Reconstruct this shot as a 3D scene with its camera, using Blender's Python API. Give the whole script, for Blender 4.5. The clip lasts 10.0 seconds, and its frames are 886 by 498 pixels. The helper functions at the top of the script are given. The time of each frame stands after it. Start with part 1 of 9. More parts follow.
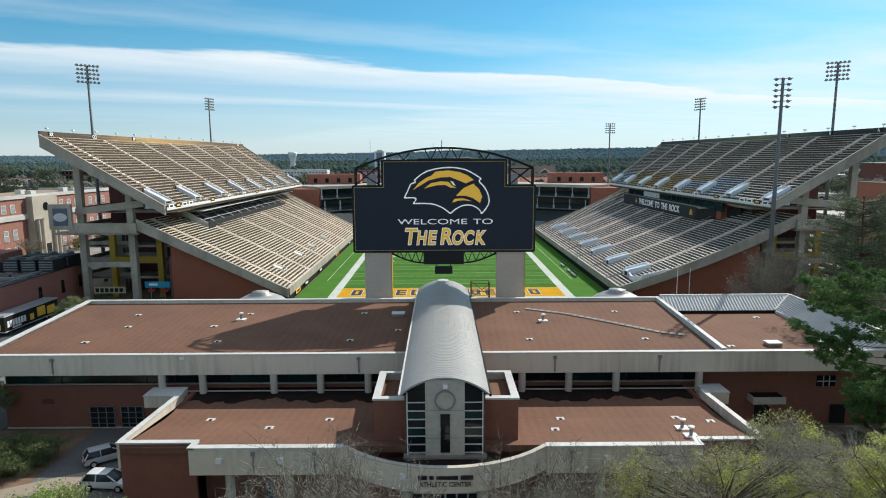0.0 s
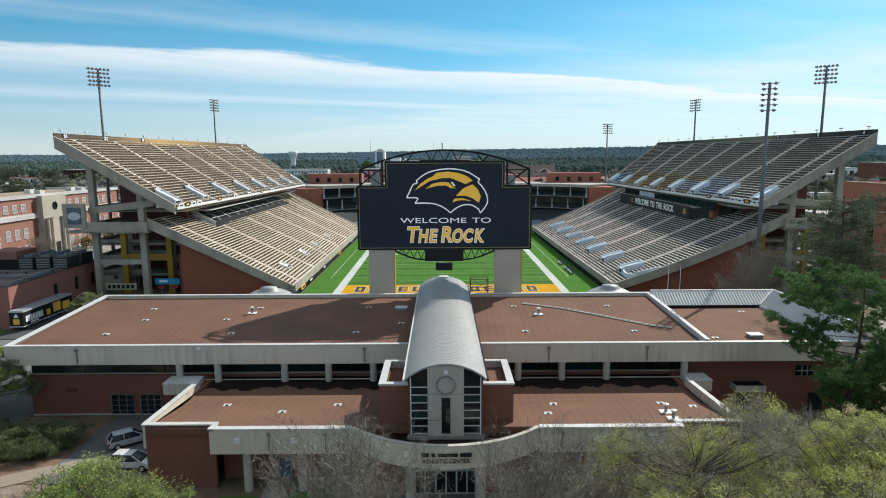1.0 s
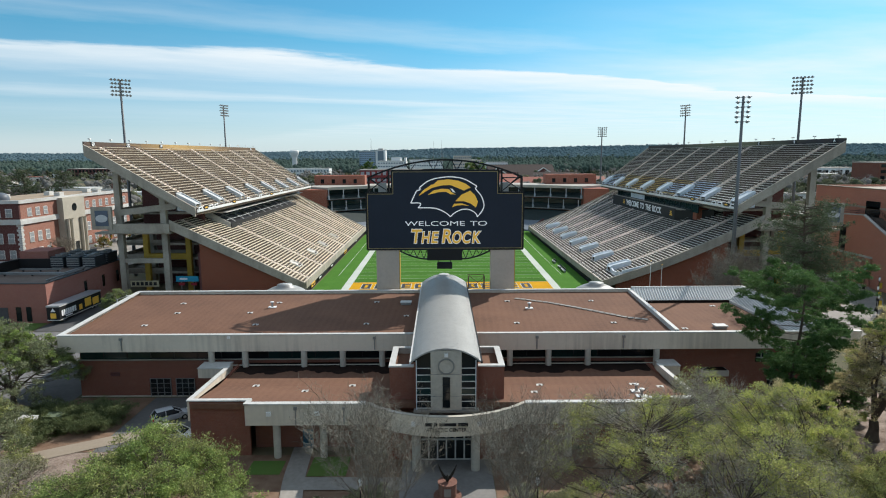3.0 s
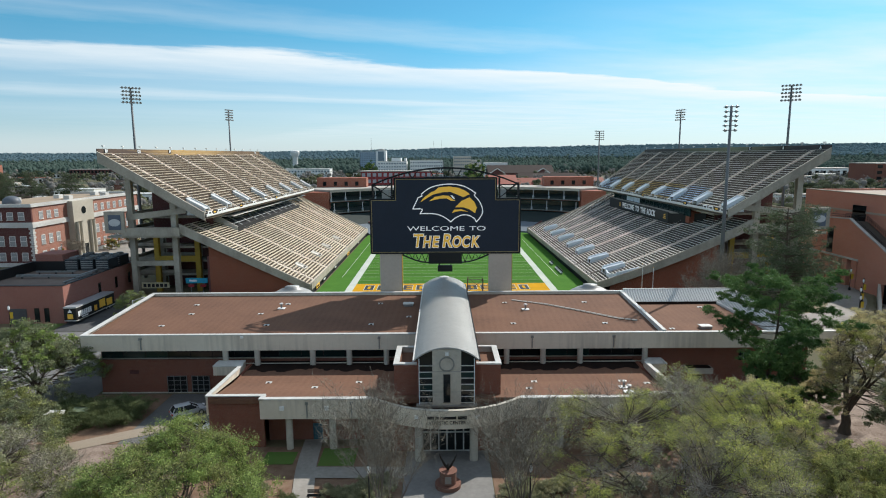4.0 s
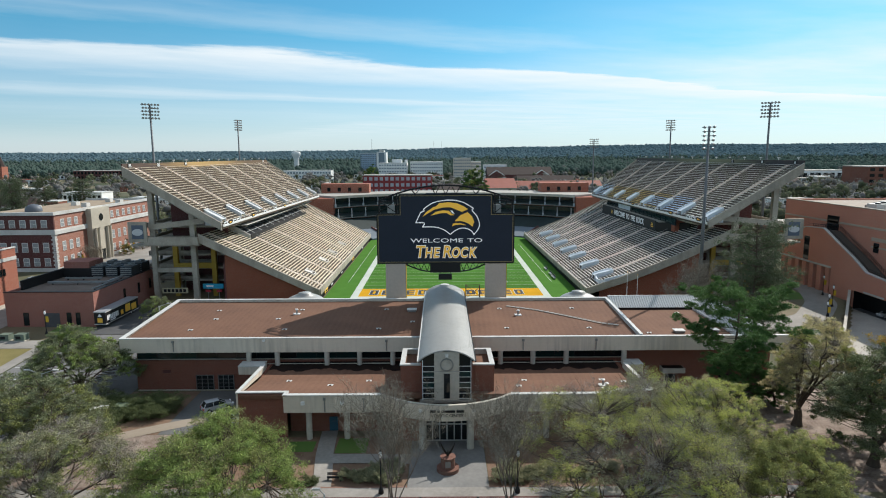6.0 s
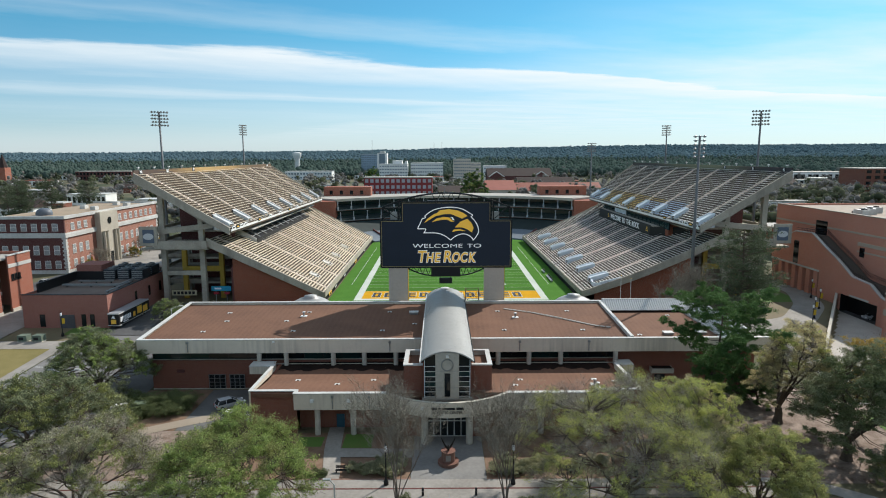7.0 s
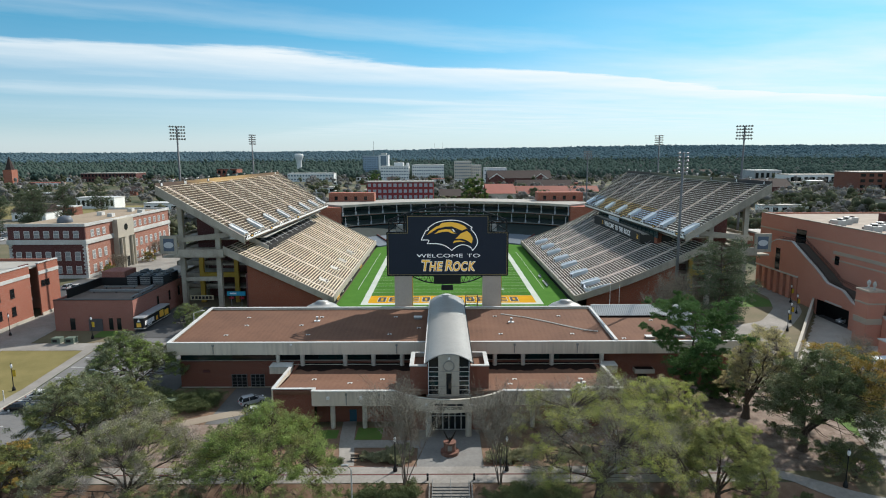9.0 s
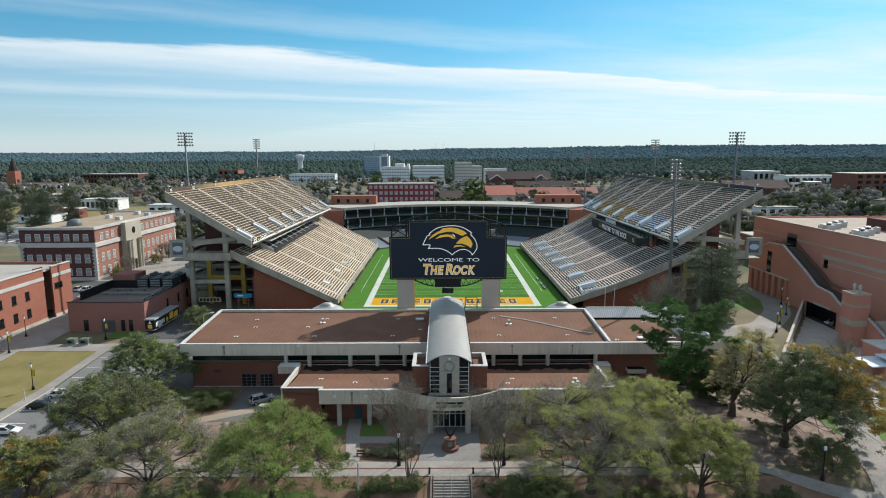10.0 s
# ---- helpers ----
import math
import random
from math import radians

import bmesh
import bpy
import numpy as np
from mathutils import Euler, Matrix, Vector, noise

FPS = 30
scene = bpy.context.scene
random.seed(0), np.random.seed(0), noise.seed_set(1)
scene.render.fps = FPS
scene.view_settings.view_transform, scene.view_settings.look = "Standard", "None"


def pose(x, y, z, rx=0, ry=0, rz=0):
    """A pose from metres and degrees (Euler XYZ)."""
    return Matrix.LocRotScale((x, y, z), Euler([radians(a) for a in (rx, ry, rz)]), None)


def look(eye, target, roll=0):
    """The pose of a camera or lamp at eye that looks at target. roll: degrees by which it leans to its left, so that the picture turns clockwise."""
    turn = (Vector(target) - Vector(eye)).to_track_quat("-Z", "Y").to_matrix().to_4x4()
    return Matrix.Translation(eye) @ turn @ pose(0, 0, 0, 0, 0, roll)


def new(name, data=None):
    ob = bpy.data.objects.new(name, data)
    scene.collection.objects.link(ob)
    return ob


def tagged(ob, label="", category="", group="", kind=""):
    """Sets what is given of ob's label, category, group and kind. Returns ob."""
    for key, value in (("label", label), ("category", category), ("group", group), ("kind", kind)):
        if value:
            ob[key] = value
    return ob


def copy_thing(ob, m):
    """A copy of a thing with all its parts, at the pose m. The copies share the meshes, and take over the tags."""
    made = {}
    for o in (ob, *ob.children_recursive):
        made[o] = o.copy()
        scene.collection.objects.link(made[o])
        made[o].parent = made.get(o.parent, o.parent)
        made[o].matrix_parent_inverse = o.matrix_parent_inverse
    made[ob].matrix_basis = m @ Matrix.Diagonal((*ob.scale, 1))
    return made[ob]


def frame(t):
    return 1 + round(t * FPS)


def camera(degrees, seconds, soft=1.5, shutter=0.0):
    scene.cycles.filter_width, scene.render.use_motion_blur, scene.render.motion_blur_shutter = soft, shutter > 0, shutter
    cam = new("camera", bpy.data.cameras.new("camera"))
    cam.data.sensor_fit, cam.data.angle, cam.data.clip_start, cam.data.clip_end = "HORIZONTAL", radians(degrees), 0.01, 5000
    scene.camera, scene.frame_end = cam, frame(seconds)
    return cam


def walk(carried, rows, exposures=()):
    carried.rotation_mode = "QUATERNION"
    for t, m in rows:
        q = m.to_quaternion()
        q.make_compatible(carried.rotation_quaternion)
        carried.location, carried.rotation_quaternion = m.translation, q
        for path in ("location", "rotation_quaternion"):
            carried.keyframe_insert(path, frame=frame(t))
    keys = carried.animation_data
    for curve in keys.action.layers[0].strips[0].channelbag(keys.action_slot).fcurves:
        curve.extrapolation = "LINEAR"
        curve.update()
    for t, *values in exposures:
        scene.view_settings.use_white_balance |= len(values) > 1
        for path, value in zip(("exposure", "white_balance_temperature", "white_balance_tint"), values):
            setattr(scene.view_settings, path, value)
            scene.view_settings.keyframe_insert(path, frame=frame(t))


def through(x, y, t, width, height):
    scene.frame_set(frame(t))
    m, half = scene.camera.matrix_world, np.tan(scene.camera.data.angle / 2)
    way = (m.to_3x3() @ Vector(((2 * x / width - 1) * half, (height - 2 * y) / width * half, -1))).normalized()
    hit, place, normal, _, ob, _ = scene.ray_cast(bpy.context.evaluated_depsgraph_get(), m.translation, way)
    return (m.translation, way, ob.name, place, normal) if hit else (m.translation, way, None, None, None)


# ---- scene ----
cam = camera(72.5, 10.0, soft=1.05)
METRES, EYE, TILT, LEAN, TURN = 52.0, 31.7, 0.0, 0.0, -0.2
ROWS = [
    (0.0, 0.0, 0.0, 0.0, -0.04, -8.5, 0.29),
    (0.5, -0.0007, -0.0397, 0.002, -0.03, -8.51, 0.3),
    (1.0, -0.0017, -0.0852, 0.0081, -0.04, -8.59, 0.28),
    (1.5, -0.0025, -0.132, 0.0154, -0.04, -8.63, 0.29),
    (2.0, -0.0026, -0.1788, 0.0238, -0.03, -8.68, 0.29),
    (2.5, -0.0025, -0.2258, 0.0327, -0.02, -8.73, 0.28),
    (4.0, -0.0046, -0.3687, 0.0741, -0.02, -8.81, 0.3),
    (4.5, -0.0052, -0.4169, 0.0921, -0.03, -8.84, 0.31),
    (5.0, -0.0057, -0.4655, 0.1108, -0.03, -8.86, 0.29),
    (5.5, -0.0057, -0.5137, 0.1291, -0.03, -8.87, 0.29),
    (7.0, -0.008, -0.6595, 0.1825, -0.01, -8.88, 0.22),
    (7.5, -0.0092, -0.7082, 0.2013, 0.0, -8.87, 0.23),
    (8.0, -0.0101, -0.7572, 0.2192, 0.03, -8.89, 0.19),
    (8.5, -0.0112, -0.8061, 0.2379, 0.04, -8.89, 0.2),
    (9.0, -0.0123, -0.8547, 0.2565, 0.06, -8.9, 0.19),
    (9.5, -0.013, -0.9032, 0.2749, 0.09, -8.92, 0.19),
    (10.0, -0.0135, -0.9516, 0.293, 0.1, -8.92, 0.19),
]
walk(cam, [(t, pose(0, 0, EYE, TILT, LEAN, TURN) @ pose(METRES * x, METRES * y, METRES * z, 90 + pitch, roll, yaw)) for t, x, y, z, yaw, pitch, roll in ROWS],
     exposures=((0.0, 0.12), (10.0, 0.12)))

# ---- light ----
SUN_AZ, SUN_EL = 41.5, 37.6
world = bpy.data.worlds.new("sky")
scene.world = world
world.use_nodes = True
wn, wl = world.node_tree.nodes, world.node_tree.links
wn.clear()


def wmath(op, a, b=None, c=None):
    n = wn.new("ShaderNodeMath")
    n.operation = op
    for i, v in enumerate((a, b, c)):
        if v is None:
            continue
        if isinstance(v, (int, float)):
            n.inputs[i].default_value = v
        else:
            wl.new(v, n.inputs[i])
    return n.outputs[0]


sky = wn.new("ShaderNodeTexSky")
sky.sky_type = "NISHITA"
sky.sun_disc = False
sky.sun_elevation, sky.sun_rotation = radians(SUN_EL), radians(SUN_AZ)
sky.air_density, sky.dust_density, sky.ozone_density = 1.0, 0.4, 2.0
tc = wn.new("ShaderNodeTexCoord")
sep = wn.new("ShaderNodeSeparateXYZ")
wl.new(tc.outputs["Generated"], sep.inputs[0])
zc = wmath("MAXIMUM", sep.outputs[2], 0.012)
u = wmath("DIVIDE", sep.outputs[0], zc)
v = wmath("DIVIDE", sep.outputs[1], zc)
along = wmath("ADD", u, wmath("MULTIPLY", v, 0.5))
across = wmath("SUBTRACT", v, wmath("MULTIPLY", u, 0.5))
comb = wn.new("ShaderNodeCombineXYZ")
wl.new(wmath("MULTIPLY", along, 0.24), comb.inputs[0])
wl.new(wmath("MULTIPLY", across, 0.42), comb.inputs[1])
warp = wn.new("ShaderNodeTexNoise")
warp.inputs["Scale"].default_value, warp.inputs["Detail"].default_value = 1.0, 7.0
warp.inputs["Roughness"].default_value = 0.6
wl.new(comb.outputs[0], warp.inputs["Vector"])
level = wmath("ADD", across, wmath("MULTIPLY", wmath("SUBTRACT", warp.outputs[0], 0.5), 3.2))
bands = wn.new("ShaderNodeValToRGB")
wl.new(wmath("DIVIDE", level, 24.0), bands.inputs[0])
ramp = bands.color_ramp
# First two stops add unseen cloud overhead and behind, to whiten the fill light.
stops = ((0.0, 0.5), (0.085, 0.42), (0.135, 0.02), (0.19, 0.05), (0.225, 0.30), (0.25, 0.05), (0.288, 0.10), (0.303, 1.0), (0.35, 0.72), (0.41, 0.36),
         (0.47, 0.40), (0.505, 0.66), (0.56, 0.34), (0.70, 0.46), (1.0, 0.42))
while len(ramp.elements) < len(stops):
    ramp.elements.new(0.5)
for e, (p, c) in zip(ramp.elements, stops):
    e.position, e.color = p, (c, c, c, 1)
fine = wn.new("ShaderNodeTexNoise")
fine.inputs["Scale"].default_value, fine.inputs["Detail"].default_value = 1.9, 6.0
fine.inputs["Roughness"].default_value = 0.55
wl.new(comb.outputs[0], fine.inputs["Vector"])
calm = wn.new("ShaderNodeMapRange")
calm.interpolation_type = "SMOOTHSTEP"
calm.inputs[1].default_value, calm.inputs[2].default_value, calm.inputs[3].default_value = 0.05, 0.24, 0.3
wl.new(sep.outputs[2], calm.inputs[0])
streaks = wmath("MULTIPLY_ADD", wmath("SUBTRACT", fine.outputs[0], 0.5), calm.outputs[0], 0.5)
west = wn.new("ShaderNodeMapRange")
west.inputs[1].default_value, west.inputs[2].default_value = -3.0, 6.0
west.inputs[3].default_value, west.inputs[4].default_value = 0.72, 1.0
wl.new(along, west.inputs[0])
wisps = wmath("MULTIPLY", wmath("MULTIPLY", bands.outputs[0], west.outputs[0]), wmath("MULTIPLY_ADD", streaks, 1.0, 0.46))
side = wn.new("ShaderNodeMapRange")
side.interpolation_type = "SMOOTHSTEP"
side.inputs[1].default_value, side.inputs[2].default_value = 2.0, 8.5
side.inputs[3].default_value, side.inputs[4].default_value = 0.0, 0.75
wl.new(along, side.inputs[0])
haze = wmath("MULTIPLY", side.outputs[0], wmath("MULTIPLY_ADD", streaks, 2.4, -0.45))
cover = wmath("MINIMUM", wmath("MAXIMUM", wmath("MAXIMUM", wisps, haze), 0.0), 0.95)
low = wn.new("ShaderNodeMapRange")
low.interpolation_type = "SMOOTHSTEP"
low.inputs[1].default_value, low.inputs[2].default_value = 0.012, 0.055
wl.new(sep.outputs[2], low.inputs[0])
cover = wmath("ADD", wmath("MULTIPLY", wmath("SUBTRACT", cover, 0.50), low.outputs[0]), 0.50)
cloud = wn.new("ShaderNodeMixRGB")
cloud.inputs[2].default_value = (8.0, 8.5, 8.75, 1)
wl.new(cover, cloud.inputs[0])
deep = wn.new("ShaderNodeMixRGB")
deep.blend_type = "MULTIPLY"
deep.inputs[0].default_value = 1.0
tint = wn.new("ShaderNodeMixRGB")
tint.inputs[1].default_value, tint.inputs[2].default_value = (0.42, 0.68, 0.985, 1), (0.28, 0.82, 0.96, 1)
wl.new(wmath("MINIMUM", wmath("MULTIPLY", zc, 5.5), 1.0), tint.inputs[0])
wl.new(tint.outputs[0], deep.inputs[2])
wl.new(sky.outputs[0], deep.inputs[1])
wl.new(deep.outputs[0], cloud.inputs[1])
bg = wn.new("ShaderNodeBackground")
bg.inputs[1].default_value = 0.107
wl.new(cloud.outputs[0], bg.inputs[0])
wo = wn.new("ShaderNodeOutputWorld")
wl.new(bg.outputs[0], wo.inputs[0])

sun = new("sun", bpy.data.lights.new("sun", "SUN"))
sun.data.energy, sun.data.angle, sun.data.color = 5.0, radians(0.6), (1.0, 0.95, 0.87)
sun.matrix_world = look((math.sin(radians(SUN_AZ)) * 100, math.cos(radians(SUN_AZ)) * 100, math.tan(radians(SUN_EL)) * 100), (0, 0, 0))

# ---- materials ----


def M(name, color, rough=0.8, metal=0.0, var=0.18, scale=1.0, bump=0.0, color2=None, rand=0.0, stretch=(1, 1, 1), spec=0.3, fine_scale=9.0):
    """Principled surface with a broad stain, a fine grain and a little relief."""
    m = bpy.data.materials.new(name)
    m.use_nodes = True
    nt = m.node_tree
    b = nt.nodes["Principled BSDF"]
    b.inputs["Roughness"].default_value, b.inputs["Metallic"].default_value = rough, metal
    b.inputs["Specular IOR Level"].default_value = spec
    tco = nt.nodes.new("ShaderNodeTexCoord")
    mp = nt.nodes.new("ShaderNodeMapping")
    mp.inputs["Scale"].default_value = stretch
    nt.links.new(tco.outputs["Object"], mp.inputs[0])
    n1 = nt.nodes.new("ShaderNodeTexNoise")
    n1.inputs["Scale"].default_value, n1.inputs["Detail"].default_value = 0.22 * scale, 5
    n2 = nt.nodes.new("ShaderNodeTexNoise")
    n2.inputs["Scale"].default_value, n2.inputs["Detail"].default_value = 0.22 * scale * fine_scale, 6
    n2.inputs["Roughness"].default_value = 0.7
    for n in (n1, n2):
        nt.links.new(mp.outputs[0], n.inputs["Vector"])
    c2 = color2 or tuple(c * 0.62 for c in color)
    mx = nt.nodes.new("ShaderNodeMixRGB")
    mx.inputs[1].default_value, mx.inputs[2].default_value = (*color, 1), (*c2, 1)
    ad = nt.nodes.new("ShaderNodeMath")
    ad.operation = "ADD"
    nt.links.new(n1.outputs[0], ad.inputs[0])
    nt.links.new(n2.outputs[0], ad.inputs[1])
    mr = nt.nodes.new("ShaderNodeMapRange")
    mr.inputs[1].default_value, mr.inputs[2].default_value = 0.72, 1.28
    mr.inputs[3].default_value, mr.inputs[4].default_value = 0.0, min(1.0, var * 4)
    nt.links.new(ad.outputs[0], mr.inputs[0])
    nt.links.new(mr.outputs[0], mx.inputs[0])
    out = mx.outputs[0]
    if rand:
        oi = nt.nodes.new("ShaderNodeObjectInfo")
        hs = nt.nodes.new("ShaderNodeHueSaturation")
        r2 = nt.nodes.new("ShaderNodeMapRange")
        r2.inputs[3].default_value, r2.inputs[4].default_value = 1 - rand, 1 + rand
        nt.links.new(oi.outputs["Random"], r2.inputs[0])
        nt.links.new(r2.outputs[0], hs.inputs["Value"])
        nt.links.new(out, hs.inputs["Color"])
        out = hs.outputs[0]
    nt.links.new(out, b.inputs["Base Color"])
    if bump:
        bp = nt.nodes.new("ShaderNodeBump")
        bp.inputs["Strength"].default_value, bp.inputs["Distance"].default_value = bump, 0.05
        nt.links.new(n2.outputs[0], bp.inputs["Height"])
        nt.links.new(bp.outputs[0], b.inputs["Normal"])
    return m


def island_tint(m, lo, hi, hue=0.02):
    """Vary the joined small pieces of a material, island by island."""
    nt = m.node_tree
    b = nt.nodes["Principled BSDF"]
    src = b.inputs["Base Color"].links[0].from_socket
    g = nt.nodes.new("ShaderNodeNewGeometry")
    hs = nt.nodes.new("ShaderNodeHueSaturation")
    r = nt.nodes.new("ShaderNodeMapRange")
    r.inputs[3].default_value, r.inputs[4].default_value = lo, hi
    r2 = nt.nodes.new("ShaderNodeMapRange")
    r2.inputs[3].default_value, r2.inputs[4].default_value = 0.5 + hue, 0.5 - hue
    nt.links.new(g.outputs["Random Per Island"], r.inputs[0])
    nt.links.new(g.outputs["Random Per Island"], r2.inputs[0])
    nt.links.new(r.outputs[0], hs.inputs["Value"])
    nt.links.new(r2.outputs[0], hs.inputs["Hue"])
    nt.links.new(src, hs.inputs["Color"])
    nt.links.new(hs.outputs[0], b.inputs["Base Color"])
    return m


def brickwork(name, a, bcol, mortar, course=0.07):
    """Brick in running bond on upright faces, with broad weathering."""
    m = M(name, a, 0.9, var=0.2, scale=0.6, color2=bcol)
    nt = m.node_tree
    b = nt.nodes["Principled BSDF"]
    src = b.inputs["Base Color"].links[0].from_socket
    tco = nt.nodes.new("ShaderNodeTexCoord")
    sp = nt.nodes.new("ShaderNodeSeparateXYZ")
    nt.links.new(tco.outputs["Object"], sp.inputs[0])
    add = nt.nodes.new("ShaderNodeMath")
    nt.links.new(sp.outputs[0], add.inputs[0])
    nt.links.new(sp.outputs[1], add.inputs[1])
    cb = nt.nodes.new("ShaderNodeCombineXYZ")
    nt.links.new(add.outputs[0], cb.inputs[0])
    nt.links.new(sp.outputs[2], cb.inputs[1])
    bt = nt.nodes.new("ShaderNodeTexBrick")
    bt.inputs["Scale"].default_value = 1.0
    bt.inputs["Brick Width"].default_value, bt.inputs["Row Height"].default_value = course * 3.2, course
    bt.inputs["Mortar Size"].default_value = 0.008
    bt.inputs["Color1"].default_value = (1, 1, 1, 1)
    bt.inputs["Color2"].default_value = (0.72, 0.7, 0.68, 1)
    bt.inputs["Mortar"].default_value = (*[x / max(y, 0.02) for x, y in zip(mortar, a)], 1)
    nt.links.new(cb.outputs[0], bt.inputs["Vector"])
    mul = nt.nodes.new("ShaderNodeMixRGB")
    mul.blend_type = "MULTIPLY"
    mul.inputs[0].default_value = 0.6
    nt.links.new(src, mul.inputs[1])
    nt.links.new(bt.outputs[0], mul.inputs[2])
    nt.links.new(mul.outputs[0], b.inputs["Base Color"])
    return m


def streaked(m, amount=0.5, scale=1.2, colour=(0.05, 0.045, 0.04)):
    """Rain streaks that run down from a top edge in uneven groups."""
    nt = m.node_tree
    b = nt.nodes["Principled BSDF"]
    src = b.inputs["Base Color"].links[0].from_socket
    tco = nt.nodes.new("ShaderNodeTexCoord")
    mp = nt.nodes.new("ShaderNodeMapping")
    mp.inputs["Scale"].default_value = (scale, scale, 0.12)
    n = nt.nodes.new("ShaderNodeTexNoise")
    n.inputs["Scale"].default_value, n.inputs["Detail"].default_value = 1.0, 6
    big = nt.nodes.new("ShaderNodeTexNoise")
    big.inputs["Scale"].default_value = 0.09
    nt.links.new(tco.outputs["Object"], mp.inputs[0])
    nt.links.new(tco.outputs["Object"], big.inputs["Vector"])
    nt.links.new(mp.outputs[0], n.inputs["Vector"])
    mul = nt.nodes.new("ShaderNodeMath")
    mul.operation = "MULTIPLY"
    nt.links.new(n.outputs[0], mul.inputs[0])
    nt.links.new(big.outputs[0], mul.inputs[1])
    r = nt.nodes.new("ShaderNodeMapRange")
    r.inputs[1].default_value, r.inputs[2].default_value = 0.24, 0.42
    r.inputs[3].default_value, r.inputs[4].default_value = 0.0, amount
    nt.links.new(mul.outputs[0], r.inputs[0])
    mx = nt.nodes.new("ShaderNodeMixRGB")
    mx.inputs[2].default_value = (*colour, 1)
    nt.links.new(r.outputs[0], mx.inputs[0])
    nt.links.new(src, mx.inputs[1])
    nt.links.new(mx.outputs[0], b.inputs["Base Color"])
    return m


brick = brickwork("brick", (0.25, 0.088, 0.056), (0.19, 0.066, 0.045), (0.26, 0.19, 0.15))
brick_bright = brickwork("orange brick", (0.37, 0.125, 0.08), (0.30, 0.10, 0.065), (0.40, 0.27, 0.21))
brick_arena = brickwork("rose orange brick", (0.68, 0.285, 0.20), (0.58, 0.235, 0.165), (0.58, 0.42, 0.34))
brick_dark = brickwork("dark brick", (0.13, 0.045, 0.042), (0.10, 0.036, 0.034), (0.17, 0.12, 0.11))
concrete = streaked(M("weathered concrete", (0.68, 0.605, 0.50), 0.85, var=0.15, bump=0.2, color2=(0.56, 0.50, 0.41)), 0.28, 1.5)
concrete_plain = M("pale concrete", (0.54, 0.50, 0.43), 0.85, var=0.2, bump=0.15)
stand_concrete = streaked(M("stand concrete", (0.45, 0.41, 0.34), 0.9, var=0.2, bump=0.2), 0.35, 0.6)
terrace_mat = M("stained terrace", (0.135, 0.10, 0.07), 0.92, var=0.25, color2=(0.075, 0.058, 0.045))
# Right stand's terrace copy, darkened so its colour carries the shade between benches.
terrace_grey = M("shade-darkened stained grey terrace", (0.085, 0.068, 0.055), 0.92, var=0.22, color2=(0.08, 0.07, 0.06))
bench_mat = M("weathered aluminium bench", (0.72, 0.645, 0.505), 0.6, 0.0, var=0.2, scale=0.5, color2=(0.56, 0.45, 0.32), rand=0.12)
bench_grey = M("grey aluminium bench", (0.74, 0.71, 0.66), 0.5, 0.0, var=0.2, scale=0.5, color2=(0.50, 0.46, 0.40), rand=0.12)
aisle_mat = M("worn aisle paint", (0.80, 0.70, 0.62), 0.85, var=0.2, color2=(0.62, 0.50, 0.43))
white_paint = M("white paint", (0.78, 0.78, 0.76), 0.5, var=0.08)
cap_mat = M("white metal coping", (0.62, 0.62, 0.60), 0.5, var=0.2, color2=(0.40, 0.39, 0.36))
pale_blue = M("pale blue wall paint", (0.72, 0.78, 0.83), 0.6, var=0.12)
grey_metal = M("galvanised steel", (0.30, 0.31, 0.31), 0.45, 0.6, var=0.12)
vault_mat = M("standing seam metal", (0.37, 0.37, 0.355), 0.45, 0.1, var=0.16, scale=0.6, color2=(0.28, 0.28, 0.27))
# White base puts the sun glint on the roof slopes into the colour.
slope_metal = M("seamed metal whitened for sun glint", (0.66, 0.66, 0.64), 0.4, 0.1, var=0.15, color2=(0.50, 0.50, 0.48))
dark_metal = M("black steel", (0.015, 0.016, 0.018), 0.5, 0.3, var=0.1)
board_mat = M("navy vinyl", (0.018, 0.027, 0.045), 0.6, var=0.1)
gold = M("gold vinyl", (0.95, 0.55, 0.075), 0.55, var=0.06)
white_vinyl = M("white vinyl", (0.86, 0.87, 0.88), 0.55, var=0.05)
beige_panel = M("beige cladding", (0.52, 0.45, 0.38), 0.75, var=0.1)
yellow_paint = M("yellow paint", (0.50, 0.33, 0.05), 0.6, var=0.15)
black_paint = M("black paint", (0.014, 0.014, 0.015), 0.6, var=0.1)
teal_paint = M("teal door paint", (0.03, 0.10, 0.15), 0.5, var=0.1)
asphalt = M("asphalt", (0.10, 0.10, 0.102), 0.9, var=0.2, bump=0.2, color2=(0.055, 0.055, 0.058))
paving = M("concrete paving", (0.32, 0.30, 0.275), 0.9, var=0.25, color2=(0.21, 0.195, 0.175), bump=0.15)
paving_grey = M("grey forecourt paving", (0.23, 0.225, 0.215), 0.85, var=0.25, color2=(0.16, 0.155, 0.15), bump=0.15)
mulch = M("pine straw mulch", (0.14, 0.078, 0.05), 0.95, var=0.25, scale=3.0, color2=(0.24, 0.165, 0.115), bump=0.6, fine_scale=20)
lawn_dry = M("dormant lawn", (0.23, 0.19, 0.075), 0.95, var=0.25, color2=(0.15, 0.13, 0.045), bump=0.5, fine_scale=25)
lawn_green = M("green lawn", (0.075, 0.17, 0.03), 0.95, var=0.25, color2=(0.11, 0.14, 0.04), bump=0.5, fine_scale=25)
turf = M("artificial turf", (0.078, 0.19, 0.033), 0.95, var=0.22, bump=0.2, color2=(0.055, 0.145, 0.025), spec=0.03)
turf_dark = M("darker turf band", (0.064, 0.162, 0.028), 0.95, var=0.18, bump=0.2, spec=0.03)
